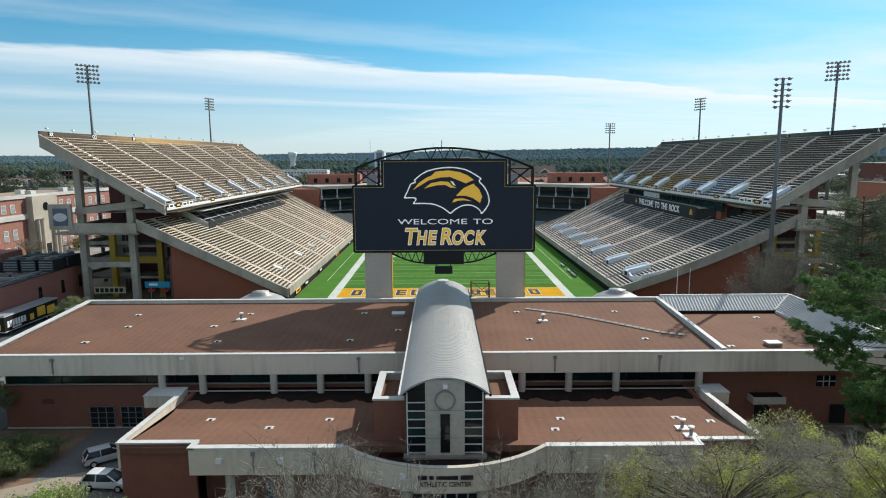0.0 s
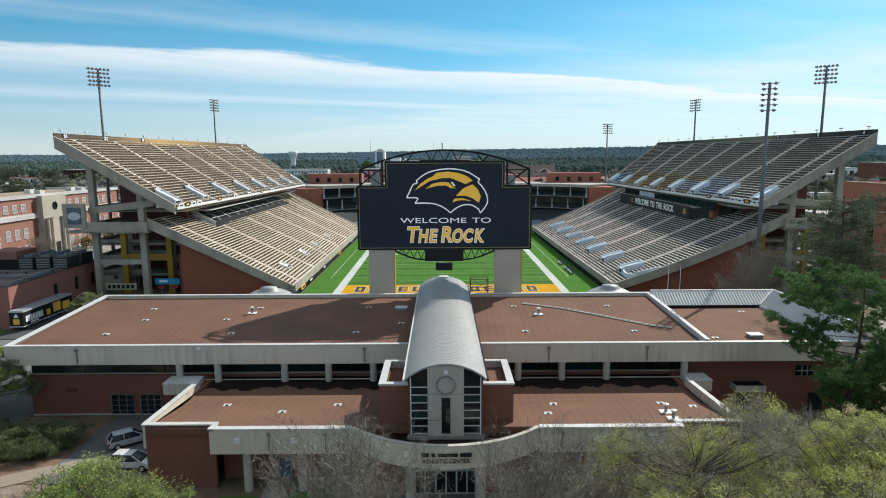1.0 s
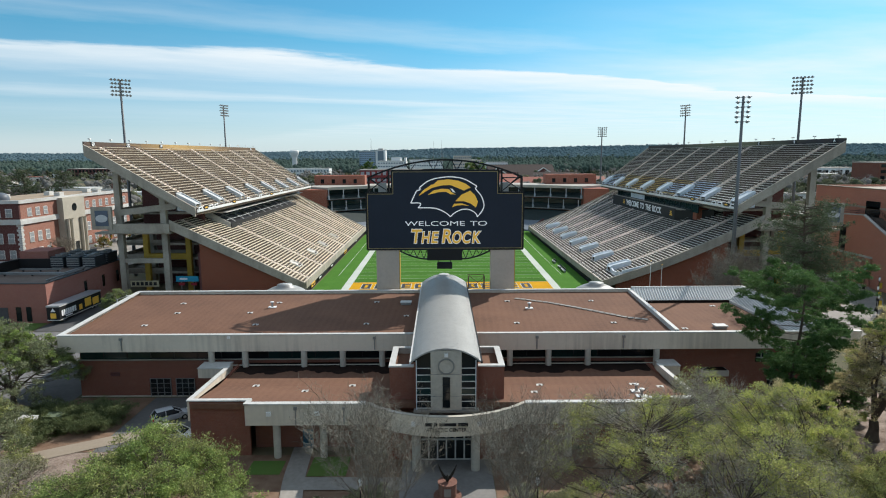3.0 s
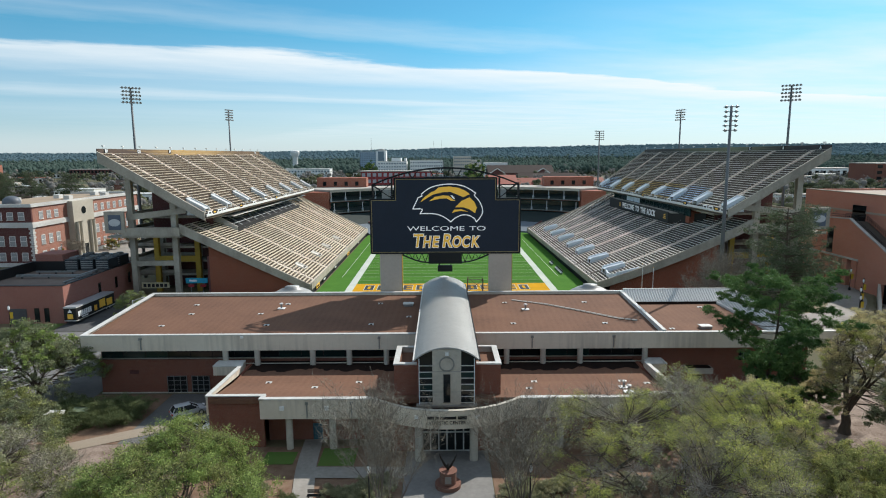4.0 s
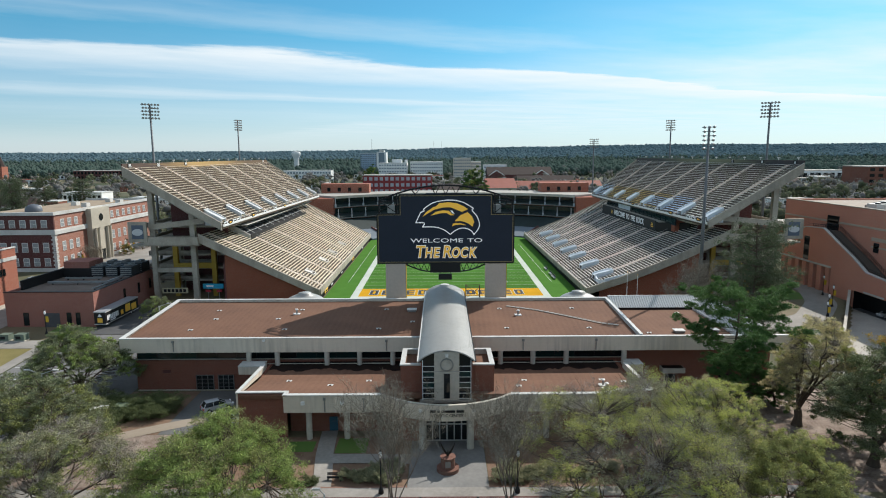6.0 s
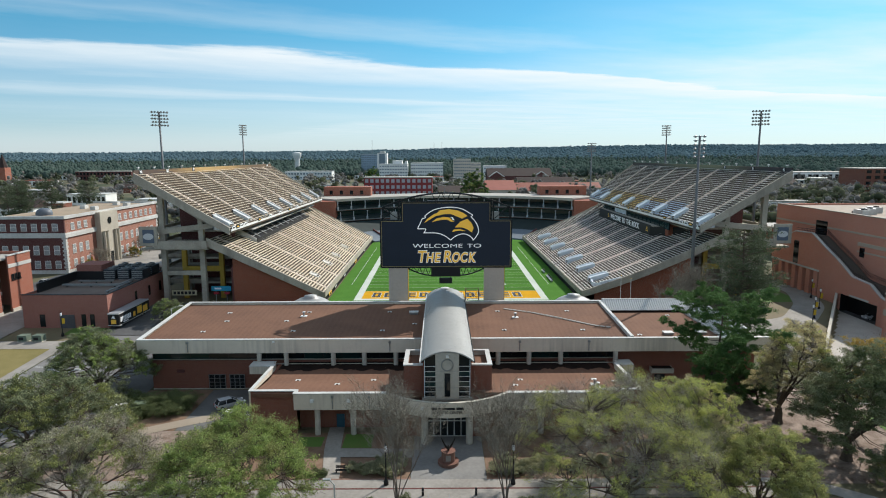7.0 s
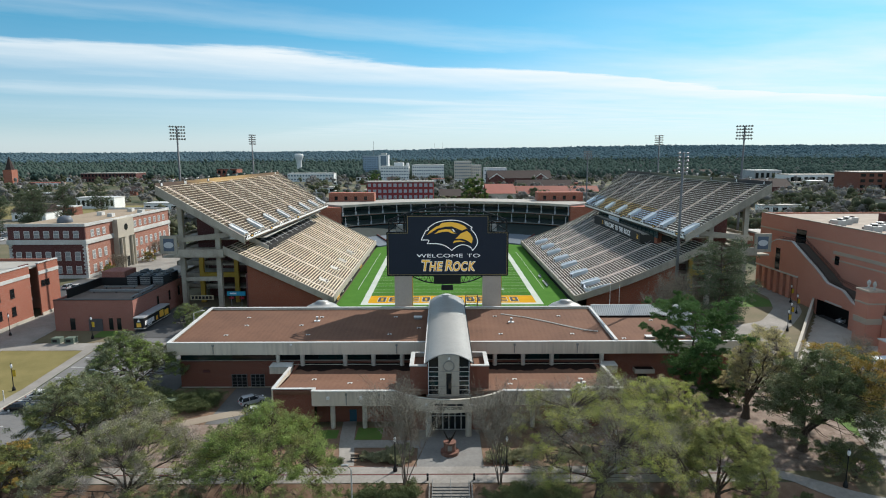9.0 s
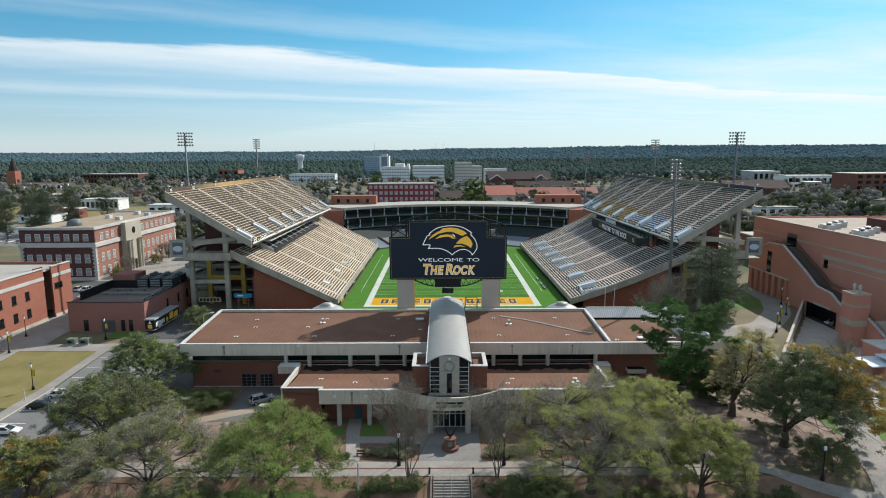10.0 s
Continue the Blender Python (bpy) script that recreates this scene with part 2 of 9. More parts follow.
turf_white = M("white turf paint", (0.52, 0.54, 0.50), 0.9, var=0.2, color2=(0.36, 0.42, 0.34))
turf_line = M("thin worn line paint", (0.30, 0.40, 0.26), 0.9, var=0.2)
brick_rose = brickwork("dusty rose brick", (0.33, 0.135, 0.105), (0.26, 0.105, 0.085), (0.36, 0.25, 0.21))
russet = brickwork("russet brick", (0.30, 0.092, 0.05), (0.235, 0.07, 0.04), (0.27, 0.17, 0.12))
mouth_paint = M("faded grey blue paint", (0.60, 0.62, 0.63), 0.6, var=0.2, color2=(0.44, 0.45, 0.46))
turf_gold = M("gold turf paint", (0.60, 0.32, 0.02), 0.95, var=0.15, spec=0.03)


def glassy(name, color, rough=0.08):
    m = M(name, color, rough, var=0.1)
    m.node_tree.nodes["Principled BSDF"].inputs["Specular IOR Level"].default_value = 0.4
    return m


ledge_grey = M("weathered grey ledge", (0.26, 0.245, 0.22), 0.85, var=0.2)
glass = glassy("dark window glass", (0.012, 0.016, 0.018))
glass_teal = glassy("teal tinted glass", (0.012, 0.035, 0.034))


def roof_membrane():
    """Brown gravel roof with felt laps that run front to back."""
    m = M("brown roof gravel", (0.185, 0.094, 0.058), 0.95, var=0.25, scale=0.7, color2=(0.115, 0.058, 0.038), bump=0.3, fine_scale=20)
    nt = m.node_tree
    b = nt.nodes["Principled BSDF"]
    src = b.inputs["Base Color"].links[0].from_socket
    tco = nt.nodes.new("ShaderNodeTexCoord")
    mp = nt.nodes.new("ShaderNodeMapping")
    mp.inputs["Rotation"].default_value = (0, 0, radians(14))
    mp.inputs["Scale"].default_value = (1, 0.12, 1)
    nt.links.new(tco.outputs["Object"], mp.inputs[0])
    w = nt.nodes.new("ShaderNodeTexWave")
    w.inputs["Scale"].default_value, w.inputs["Distortion"].default_value = 0.33, 1.6
    w.inputs["Detail"].default_value = 3
    nt.links.new(mp.outputs[0], w.inputs["Vector"])
    r = nt.nodes.new("ShaderNodeMapRange")
    r.inputs[3].default_value, r.inputs[4].default_value = 0.0, 0.14
    nt.links.new(w.outputs[0], r.inputs[0])
    mx = nt.nodes.new("ShaderNodeMixRGB")
    mx.inputs[2].default_value = (0.225, 0.125, 0.08, 1)
    nt.links.new(r.outputs[0], mx.inputs[0])
    nt.links.new(src, mx.inputs[1])
    nt.links.new(mx.outputs[0], b.inputs["Base Color"])
    return m


roof_mat = roof_membrane()
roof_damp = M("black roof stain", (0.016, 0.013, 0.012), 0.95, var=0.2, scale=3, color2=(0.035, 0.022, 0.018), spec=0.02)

# ---- mesh tools ----


class MB:
    """Collects vertices and faces for one mesh."""

    def __init__(self):
        self.v, self.f = [], []

    def add(self, verts, faces):
        n = len(self.v)
        self.v += [tuple(p) for p in verts]
        self.f += [tuple(i + n for i in f) for f in faces]
        return self

    def box(self, x0, x1, y0, y1, z0, z1):
        v = [(x, y, z) for z in (z0, z1) for y in (y0, y1) for x in (x0, x1)]
        return self.add(v, [(0, 2, 3, 1), (4, 5, 7, 6), (0, 1, 5, 4), (2, 6, 7, 3), (0, 4, 6, 2), (1, 3, 7, 5)])

    def quad(self, *p):
        return self.add(p, [tuple(range(len(p)))])

    def prism(self, pts, d):
        """A closed outline pushed along d."""
        n = len(pts)
        a = [Vector(p) for p in pts]
        d = Vector(d)
        f = [tuple(range(n - 1, -1, -1)), tuple(range(n, 2 * n))] + [(i, (i + 1) % n, n + (i + 1) % n, n + i) for i in range(n)]
        return self.add(a + [p + d for p in a], f)

    def tube(self, p0, p1, r0, r1=None, n=8, caps=True):
        p0, p1 = Vector(p0), Vector(p1)
        r1 = r0 if r1 is None else r1
        d = (p1 - p0).normalized()
        s = d.cross(Vector((0, 0, 1)) if abs(d.z) < 0.95 else Vector((1, 0, 0))).normalized()
        t = d.cross(s)
        ring = [(s * math.cos(2 * math.pi * i / n) + t * math.sin(2 * math.pi * i / n)) for i in range(n)]
        f = [(i, (i + 1) % n, n + (i + 1) % n, n + i) for i in range(n)]
        if caps:
            f += [tuple(range(n - 1, -1, -1)), tuple(range(n, 2 * n))]
        return self.add([p0 + q * r0 for q in ring] + [p1 + q * r1 for q in ring], f)

    def rail(self, pts, r, n=6):
        for a, b in zip(pts, pts[1:]):
            self.tube(a, b, r, n=n)
        return self

    def lathe(self, profile, cx=0, cy=0, n=20):
        k = len(profile)
        v = [(cx + r * math.cos(2 * math.pi * i / n), cy + r * math.sin(2 * math.pi * i / n), z) for i in range(n) for r, z in profile]
        f = [(i * k + j, ((i + 1) % n) * k + j, ((i + 1) % n) * k + j + 1, i * k + j + 1) for i in range(n) for j in range(k - 1)]
        return self.add(v, f)

    def beam(self, a, b, w, h):
        """A straight bar with a w x h section; h is upright."""
        a, b = Vector(a), Vector(b)
        d = (b - a).normalized()
        s = d.cross(Vector((0, 0, 1)))
        s = s.normalized() if s.length > 1e-4 else Vector((1, 0, 0))
        t = s.cross(d).normalized()
        v = [p + s * w * i + t * h * j for p in (a, b) for i, j in ((-.5, -.5), (.5, -.5), (.5, .5), (-.5, .5))]
        return self.add(v, [(0, 1, 2, 3), (7, 6, 5, 4), (0, 4, 5, 1), (1, 5, 6, 2), (2, 6, 7, 3), (3, 7, 4, 0)])

    def mesh(self, name, off=(0, 0, 0), smooth=False, tidy=True):
        me = bpy.data.meshes.new(name)
        ox, oy, oz = off
        me.from_pydata([(x - ox, y - oy, z - oz) for x, y, z in self.v], [], self.f)
        me.update()
        if tidy and len(self.f) < 30000:
            bm = bmesh.new()
            bm.from_mesh(me)
            bmesh.ops.recalc_face_normals(bm, faces=bm.faces)
            bm.to_mesh(me)
            bm.free()
        if smooth:
            for p in me.polygons:
                p.use_smooth = True
        return me


def thing(name, label, category, base=(0, 0, 0), group="", kind=""):
    ob = new(name)
    ob.location = base
    ob["base"] = list(base)
    return tagged(ob, label, category, group, kind)


def root_base(ob):
    while ob.parent:
        ob = ob.parent
    return tuple(ob["base"]) if "base" in ob else (0, 0, 0)


def part(name, mb, material, parent, label="", smooth=False, kind=""):
    """Links a mesh, given in world metres, as one part under a thing or a part."""
    ob = new(name, mb.mesh(name, root_base(parent), smooth) if isinstance(mb, MB) else mb)
    if material and not ob.data.materials:
        ob.data.materials.append(material)
    ob.parent = parent
    return tagged(ob, label, kind=kind)


def solid(name, mb, material, label, category, base=(0, 0, 0), group="", kind="", smooth=False):
    """A thing of one mesh."""
    ob = new(name, mb.mesh(name, base, smooth))
    ob.location = base
    ob["base"] = list(base)
    ob.data.materials.append(material)
    return tagged(ob, label, category, group, kind)


def lettering(name, text, size, m, material, parent, label, depth=0.03, widen=1.0, bold=0.0):
    """Words as a thin mesh, centred at the pose m (x along the line, z out of the board)."""
    cu = bpy.data.curves.new(name, "FONT")
    cu.body, cu.size, cu.extrude, cu.offset = text, size, depth, bold
    cu.align_x, cu.align_y = "CENTER", "CENTER"
    tmp = new(name, cu)
    bpy.context.view_layer.update()
    me = bpy.data.meshes.new_from_object(tmp.evaluated_get(bpy.context.evaluated_depsgraph_get()))
    bpy.data.objects.remove(tmp)
    me.transform(Matrix.Translation(Vector(root_base(parent)) * -1) @ m @ Matrix.Diagonal((widen, 1, 1, 1)))
    ob = part(name, me, None, parent, label)
    me.materials.clear()
    me.materials.append(material)
    return ob


def ramp01(a, b, x):
    return min(1, max(0, (x - a) / (b - a)))


def gz(x, y):
    """Height of the ground: level before the building, lower before the steps, two metres higher round the stadium, sunk along the garage drive."""
    z = 2.0 * ramp01(68, 104, y) - 1.7 * ramp01(-33, -26.5, -y)
    if 76 < x < 112 and 78 < y < 124:
        side = ramp01(0.0, 0.9, x - 76.2 - 0.702 * (y - 82)) * ramp01(-124, -122.6, -y)
        z += (min(z, 0.35) - z) * side
    return z


KNOTS = (26.5, 33.0, 68.0, 104.0)


def patch(name, x0, x1, y0, y1, material, label, category, lift, kind="structure", step=1.5, west=None):
    """A sheet laid on the ground; west(y) may bound it on the left."""
    mb = MB()
    nx, ny = max(1, int((x1 - x0) / step)), max(1, int((y1 - y0) / step))
    rows = sorted({y0 + (y1 - y0) * j / ny for j in range(ny + 1)} | {k for k in KNOTS if y0 < k < y1})
    ny = len(rows) - 1
    v = []
    for y in rows:
        xa = max(x0, west(y)) if west else x0
        for i in range(nx + 1):
            x = xa + (x1 - xa) * i / nx
            v.append((x, y, gz(x, y) + lift))
    mb.add(v, [(j * (nx + 1) + i, j * (nx + 1) + i + 1, (j + 1) * (nx + 1) + i + 1, (j + 1) * (nx + 1) + i) for j in range(ny) for i in range(nx)])
    return solid(name, mb, material, label, category, kind=kind)


def strip(name, pts, width, material, label, category, lift, kind="structure", closed=False):
    """A ribbon of ground along a smoothed line."""
    mb = MB()
    dense = []
    for a, b in zip(pts, pts[1:]):
        k = max(1, int(math.dist(a, b) / 0.6))
        dense += [(a[0] + (b[0] - a[0]) * i / k, a[1] + (b[1] - a[1]) * i / k) for i in range(k)]
    dense.append(pts[-1])
    for _ in range(30):
        dense = [dense[0]] + [((a[0] + 2 * b[0] + c[0]) / 4, (a[1] + 2 * b[1] + c[1]) / 4) for a, b, c in zip(dense, dense[1:], dense[2:])] + [dense[-1]]
    v = []
    for i, p in enumerate(dense):
        a, b = dense[max(0, i - 1)], dense[min(len(dense) - 1, i + 1)]
        dx, dy = b[0] - a[0], b[1] - a[1]
        q = math.hypot(dx, dy) or 1
        for s in (-0.5, -0.25, 0.0, 0.25, 0.5):
            x, y = p[0] - dy / q * width * s, p[1] + dx / q * width * s
            v.append((x, y, gz(x, y) + lift))
    mb.add(v, [(5 * i + k, 5 * i + k + 1, 5 * i + k + 6, 5 * i + k + 5) for i in range(len(dense) - 1) for k in range(4)])
    return solid(name, mb, material, label, category, kind=kind)

# ---- ground ----


def ground_material():
    """Mown grass, straw and bare soil close by; woods and fields further off."""
    m = M("mixed ground", (0.13, 0.12, 0.065), 0.95, var=0.25, scale=0.35, color2=(0.19, 0.15, 0.10), bump=0.4, fine_scale=30)
    nt = m.node_tree
    b = nt.nodes["Principled BSDF"]
    src = b.inputs["Base Color"].links[0].from_socket
    tco = nt.nodes.new("ShaderNodeTexCoord")
    n = nt.nodes.new("ShaderNodeTexNoise")
    n.inputs["Scale"].default_value, n.inputs["Detail"].default_value = 0.012, 6
    nt.links.new(tco.outputs["Object"], n.inputs["Vector"])
    r = nt.nodes.new("ShaderNodeMapRange")
    r.inputs[1].default_value, r.inputs[2].default_value = 0.42, 0.58
    nt.links.new(n.outputs[0], r.inputs[0])
    mx = nt.nodes.new("ShaderNodeMixRGB")
    mx.inputs[2].default_value = (0.05, 0.065, 0.03, 1)
    nt.links.new(r.outputs[0], mx.inputs[0])
    nt.links.new(src, mx.inputs[1])
    nt.links.new(mx.outputs[0], b.inputs["Base Color"])
    return m


mb = MB()
xs = [-4600, -2500, -1200, -600, -300, -200, -160, -130] + [-112 + 1.5 * i for i in range(151)] + [130, 160, 200, 300, 600, 1200, 2500, 4600]
ys = sorted([-600, -300, -150, -80, -40, 0] + [10 + 1.3 * i for i in range(90)] + list(KNOTS)) + [130, 150, 180, 220, 260, 300, 500, 900, 1600, 2600, 4600]
mb.add([(x, y, gz(x, y)) for y in ys for x in xs], [(j * len(xs) + i, j * len(xs) + i + 1, (j + 1) * len(xs) + i + 1, (j + 1) * len(xs) + i)
                                                     for j in range(len(ys) - 1) for i in range(len(xs) - 1)])
solid("ground", mb, ground_material(), "level campus ground of grass, straw and soil", "ground", kind="structure")

# ---- playing field ----
FX0, FX1, FY0, FZ = -22.3, 26.5, 125.6, 2.62
FY1 = FY0 + 109.7
field = thing("football_field", "green artificial turf football field with white lines and gold end zones", "sports field", (2.1, FY0, FZ), kind="structure")
part("turf", MB().box(-31, 36.5, 96, 262, 2.02, FZ), turf, field, "bright green artificial turf")
YD = 0.9144
for k in range(10):
    y0 = FY0 + (10 + 10 * k) * YD
    part("turf_band", MB().box(FX0, FX1, y0, y0 + 5 * YD, FZ - 0.02, FZ + 0.012), turf_dark, field, "darker green mown band")
for y0 in (FY0, FY0 + 110 * YD):
    part("end_zone", MB().box(FX0, FX1, y0, y0 + 10 * YD, FZ - 0.02, FZ + 0.016), turf_gold, field, "gold painted end zone")
B = 1.85
for name, bx in (("sideline", (FX0 - B, FX0, FY0 - B, FY1 + B)), ("sideline", (FX1, FX1 + B, FY0 - B, FY1 + B)), ("end_line", (FX0, FX1, FY0 - B, FY0)), ("end_line", (FX0, FX1, FY1, FY1 + B))):
    part(name, MB().box(*bx, FZ - 0.02, FZ + 0.02), turf_white, field, "broad white painted border")
for s in (FX0 - 5.2, FX1 + 5.2):
    part("restraining_line", MB().box(s - 0.06, s + 0.06, FY0 + 18, FY1 - 18, FZ - 0.02, FZ + 0.02), turf_white, field)
for k in range(21):
    y0 = FY0 + (10 + 5 * k) * YD
    part("yard_line", MB().box(FX0, FX1, y0 - 0.08, y0 + 0.08, FZ - 0.02, FZ + 0.024), turf_line, field)
for k in range(1, 20):
    if k % 2 == 0:
        for s, xx in ((-1, FX0 + 8.2), (1, FX1 - 8.2)):
            y0 = FY0 + (10 + 5 * k) * YD
            mbn = MB()
            for d in (-1.3, 0.5):
                mbn.box(xx - 0.6, xx + 0.6, y0 + d, y0 + d + 0.8, FZ - 0.02, FZ + 0.02)
            part("yard_number", mbn, turf_white, field)
# the lettering of the near end zone as plain dark bars with white edges
xl, kl = -19.6, 0
while xl < 22.5:
    part("letter_edge", MB().box(xl - 0.16, xl + 2.36, FY0 + 1.7, FY0 + 7.3, FZ, FZ + 0.022), turf_white, field)
    part("letter_bar", MB().box(xl, xl + 2.2, FY0 + 1.9, FY0 + 7.1, FZ, FZ + 0.026), black_paint, field)
    for g0, g1, h0, h1 in (((0.75, 1.45, 3.0, 6.0),), ((0.75, 2.22, 2.9, 3.9), (0.75, 2.22, 4.9, 5.9)), ((0.8, 1.5, 1.88, 4.0), (0.8, 1.5, 5.0, 7.12)), ((-0.02, 0.7, 1.88, 5.6), (1.5, 2.22, 1.88, 5.6)))[kl % 4]:
        part("letter_gap", MB().box(xl + g0, xl + g1, FY0 + h0, FY0 + h1, FZ, FZ + 0.03), turf_gold, field)
    xl += 3.25
    kl += 3 if kl % 2 else 1
part("midfield_mark", MB().lathe([(0.01, FZ + 0.025), (4.0, FZ + 0.025), (4.0, FZ)], 2.1, FY0 + 60 * YD, 28), turf_gold, field)

# ---- athletic centre ----
ac = thing("athletic_center", "low brick athletic center with concrete bands and brown flat roofs", "building", (0, 66, 0))
RZ = lambda y: 9.25 + 0.05 * (y - 67)
# main block: walls with a glazed band under the roof
part("wall", MB().box(-51.9, 55, 68.6, 69.0, -0.2, 5.3), brick, ac, "red brown brick front wall")
part("wall", MB().box(-51.9, -51.5, 69.0, 89.0, -0.2, 9.0), brick, ac, "red brown brick side wall")
part("wall", MB().box(54.6, 55, 69.0, 89.0, -0.2, 9.0), brick, ac, "red brown brick side wall")
part("wall", MB().box(-51.9, 55, 89.0, 89.4, -0.2, 9.6), brick, ac, "red brown brick rear wall")
part("wall", MB().box(30.4, 55, 68.6, 69.0, 5.3, 7.4), brick, ac, "red brown brick front wall")
part("soffit", MB().box(-53.3, 58.0, 66.9, 70.5, 7.34, 7.5), concrete_plain, ac)
xg = -51.7
while xg < 30.0:
    x1 = min(xg + 3.35, 30.3)
    if not -4.5 < xg < 4.6:
        part("window", MB().box(xg + 0.04, x1 - 0.04, 68.72, 68.78, 5.56, 7.33), glass_teal if int(xg) % 3 == 0 else glass, ac, "dark ribbon window pane")
        part("mullion", MB().box(x1 - 0.05, x1 + 0.05, 68.66, 68.8, 5.3, 7.34), dark_metal, ac)
    xg += 3.35
part("window_sill", MB().box(-51.9, 30.4, 68.44, 68.75, 5.45, 5.55), concrete_plain, ac)
for x0, x1 in ((-32.0, -6.4), (7.1, 30.4)):
    part("spandrel", MB().box(x0, x1, 68.53, 68.74, 4.0, 5.45), brick, ac, "low brick wall under the ribbon window")
for x0, x1 in ((-53.3, -3.6), (4.15, 58.0)):
    part("fascia", MB().box(x0, x1, 66.55, 66.9, 7.3, 9.62), concrete, ac, "rain-streaked concrete roof band")
    part("coping", MB().box(x0 - 0.03, x1 + 0.03, 66.48, 67.1, 9.62, 9.76), cap_mat, ac)
x0 = -53.3
part("fascia", MB().prism([(x0, 66.9, 7.3), (x0, 89.2, 7.3), (x0, 89.2, 10.6), (x0, 66.9, 9.62)], (0.35, 0, 0)), concrete, ac)
part("coping", MB().prism([(x0 - 0.05, 66.6, 9.62), (x0 - 0.05, 89.4, 10.72), (x0 - 0.05, 89.4, 10.86), (x0 - 0.05, 66.6, 9.76)], (0.75, 0, 0)), cap_mat, ac, "white metal coping")
part("fascia", MB().box(-52.95, 32.4, 88.9, 89.3, 8.5, 10.7), concrete, ac)
part("coping", MB().box(-53.3, 33.0, 88.8, 89.45, 10.72, 10.88), cap_mat, ac)
for x0, x1 in ((-52.9, -3.4), (3.95, 32.35)):
    part("roof", MB().quad((x0, 67.0, RZ(67)), (x1, 67.0, RZ(67)), (x1, 88.9, RZ(88.9)), (x0, 88.9, RZ(88.9)))
         .quad((x0, 67.0, RZ(67) - 0.3), (x1, 67.0, RZ(67) - 0.3), (x1, 88.9, RZ(88.9) - 0.3), (x0, 88.9, RZ(88.9) - 0.3)), roof_mat, ac, "brown gravel flat roof")
# parapet between the main roof and the side roof, and the side roof with its metal slopes
part("parapet", MB().prism([(32.35, 67.1, 8.9), (32.35, 89.4, 8.9), (32.35, 89.4, 10.9), (32.35, 67.1, 9.95)], (0.55, 0, 0)), cap_mat, ac, "white roof divider with metal cap")
part("roof", MB().box(32.9, 54.6, 67.0, 89.0, 8.85, 9.1), roof_mat, ac, "brown gravel flat roof")
part("metal_slope", MB().add([(32.9, 86.0, 9.55), (48.9, 86.0, 9.55), (52.2, 88.6, 11.2), (32.9, 88.6, 11.2), (32.9, 86.0, 9.1), (48.9, 86.0, 9.1), (52.2, 88.6, 9.1), (32.9, 88.6, 9.1)],
                               [(0, 1, 2, 3), (0, 4, 5, 1), (2, 6, 7, 3), (1, 5, 6, 2), (3, 7, 4, 0)]), slope_metal, ac, "pale standing seam metal slope")
part("metal_slope", MB().add([(48.9, 67.1, 9.55), (52.2, 67.1, 11.2), (52.2, 88.6, 11.2), (48.9, 86.0, 9.55), (48.9, 67.1, 9.1), (52.2, 67.1, 9.1), (52.2, 88.6, 9.1), (48.9, 86.0, 9.1)],
                               [(0, 1, 2, 3), (0, 3, 7, 4), (1, 5, 6, 2), (0, 4, 5, 1)]), slope_metal, ac, "pale standing seam metal slope")
seam = MB()
for k in range(40):
    xx = 33.1 + 0.46 * k
    seam.beam((xx, 86.0 + max(0.0, xx - 48.9) * 0.79, 9.6 + max(0.0, xx - 48.9) * 0.5), (xx, 88.6, 11.25), 0.06, 0.09)
part("seam", seam, vault_mat, ac, kind="stuff")
seam = MB()
for k in range(42):
    yy = 67.3 + 0.5 * k
    seam.beam((48.9 + max(0.0, yy - 86.0) * 1.27, yy, 9.6 + max(0.0, yy - 86.0) * 0.63), (52.2, yy, 11.25), 0.06, 0.09)
part("seam", seam, vault_mat, ac, kind="stuff")
part("gutter", MB().box(32.9, 48.9, 85.8, 86.0, 9.1, 9.5), roof_damp, ac, "dark stained roof gutter")
part("gutter", MB().box(48.75, 48.9, 67.1, 85.8, 9.1, 9.5), cap_mat, ac, "pale metal roof gutter")
part("ridge_cap", MB().box(32.9, 52.4, 88.6, 88.95, 11.1, 11.32), cap_mat, ac)
part("ridge_cap", MB().box(52.2, 52.5, 66.95, 88.6, 11.1, 11.32), cap_mat, ac)
part("hip_cap", MB().beam((48.9, 86.0, 9.62), (52.2, 88.6, 11.28), 0.22, 0.1), cap_mat, ac)
part("gable_end", MB().prism([(48.7, 67.0, 9.0), (52.5, 67.0, 9.0), (52.5, 67.0, 11.2), (48.7, 67.0, 9.5)], (0, 0.12, 0)), cap_mat, ac, "white metal gable end")
# round columns along the band
for xx in (-32.3, -27.6, -19.4, -14.0, -8.5, 9.3, 14.7, 20.2, 29.8):
    part("column", MB().lathe([(0.42, 4.9), (0.42, 7.34)], xx, 66.9, 20), concrete_plain, ac, "round concrete column", smooth=True)
for xa, xb in ((-32.3, -27.6), (-27.6, -19.4), (-19.4, -14.0), (-14.0, -8.5), (9.3, 14.7), (14.7, 20.2), (20.2, 29.8)):
    part("rail", MB().box(xa + 0.45, xb - 0.45, 66.85, 66.97, 5.16, 5.28), concrete_plain, ac)
# left front windows
for x0, x1 in ((-41.9, -39.0), (-38.2, -35.6)):
    win = part("window", MB().box(x0, x1, 68.5, 68.56, -0.05, 2.7), glass, ac, "dark gridded window")
    fr = MB()
    for k in range(4):
        xx = x0 + (x1 - x0) * k / 3
        fr.box(xx - 0.05, xx + 0.05, 68.42, 68.58, -0.1, 2.75)
    for k in range(5):
        zz = -0.05 + 2.75 * k / 4
        fr.box(x0, x1, 68.44, 68.58, zz - 0.03, zz + 0.03)
    part("window_frame", fr, grey_metal, win)
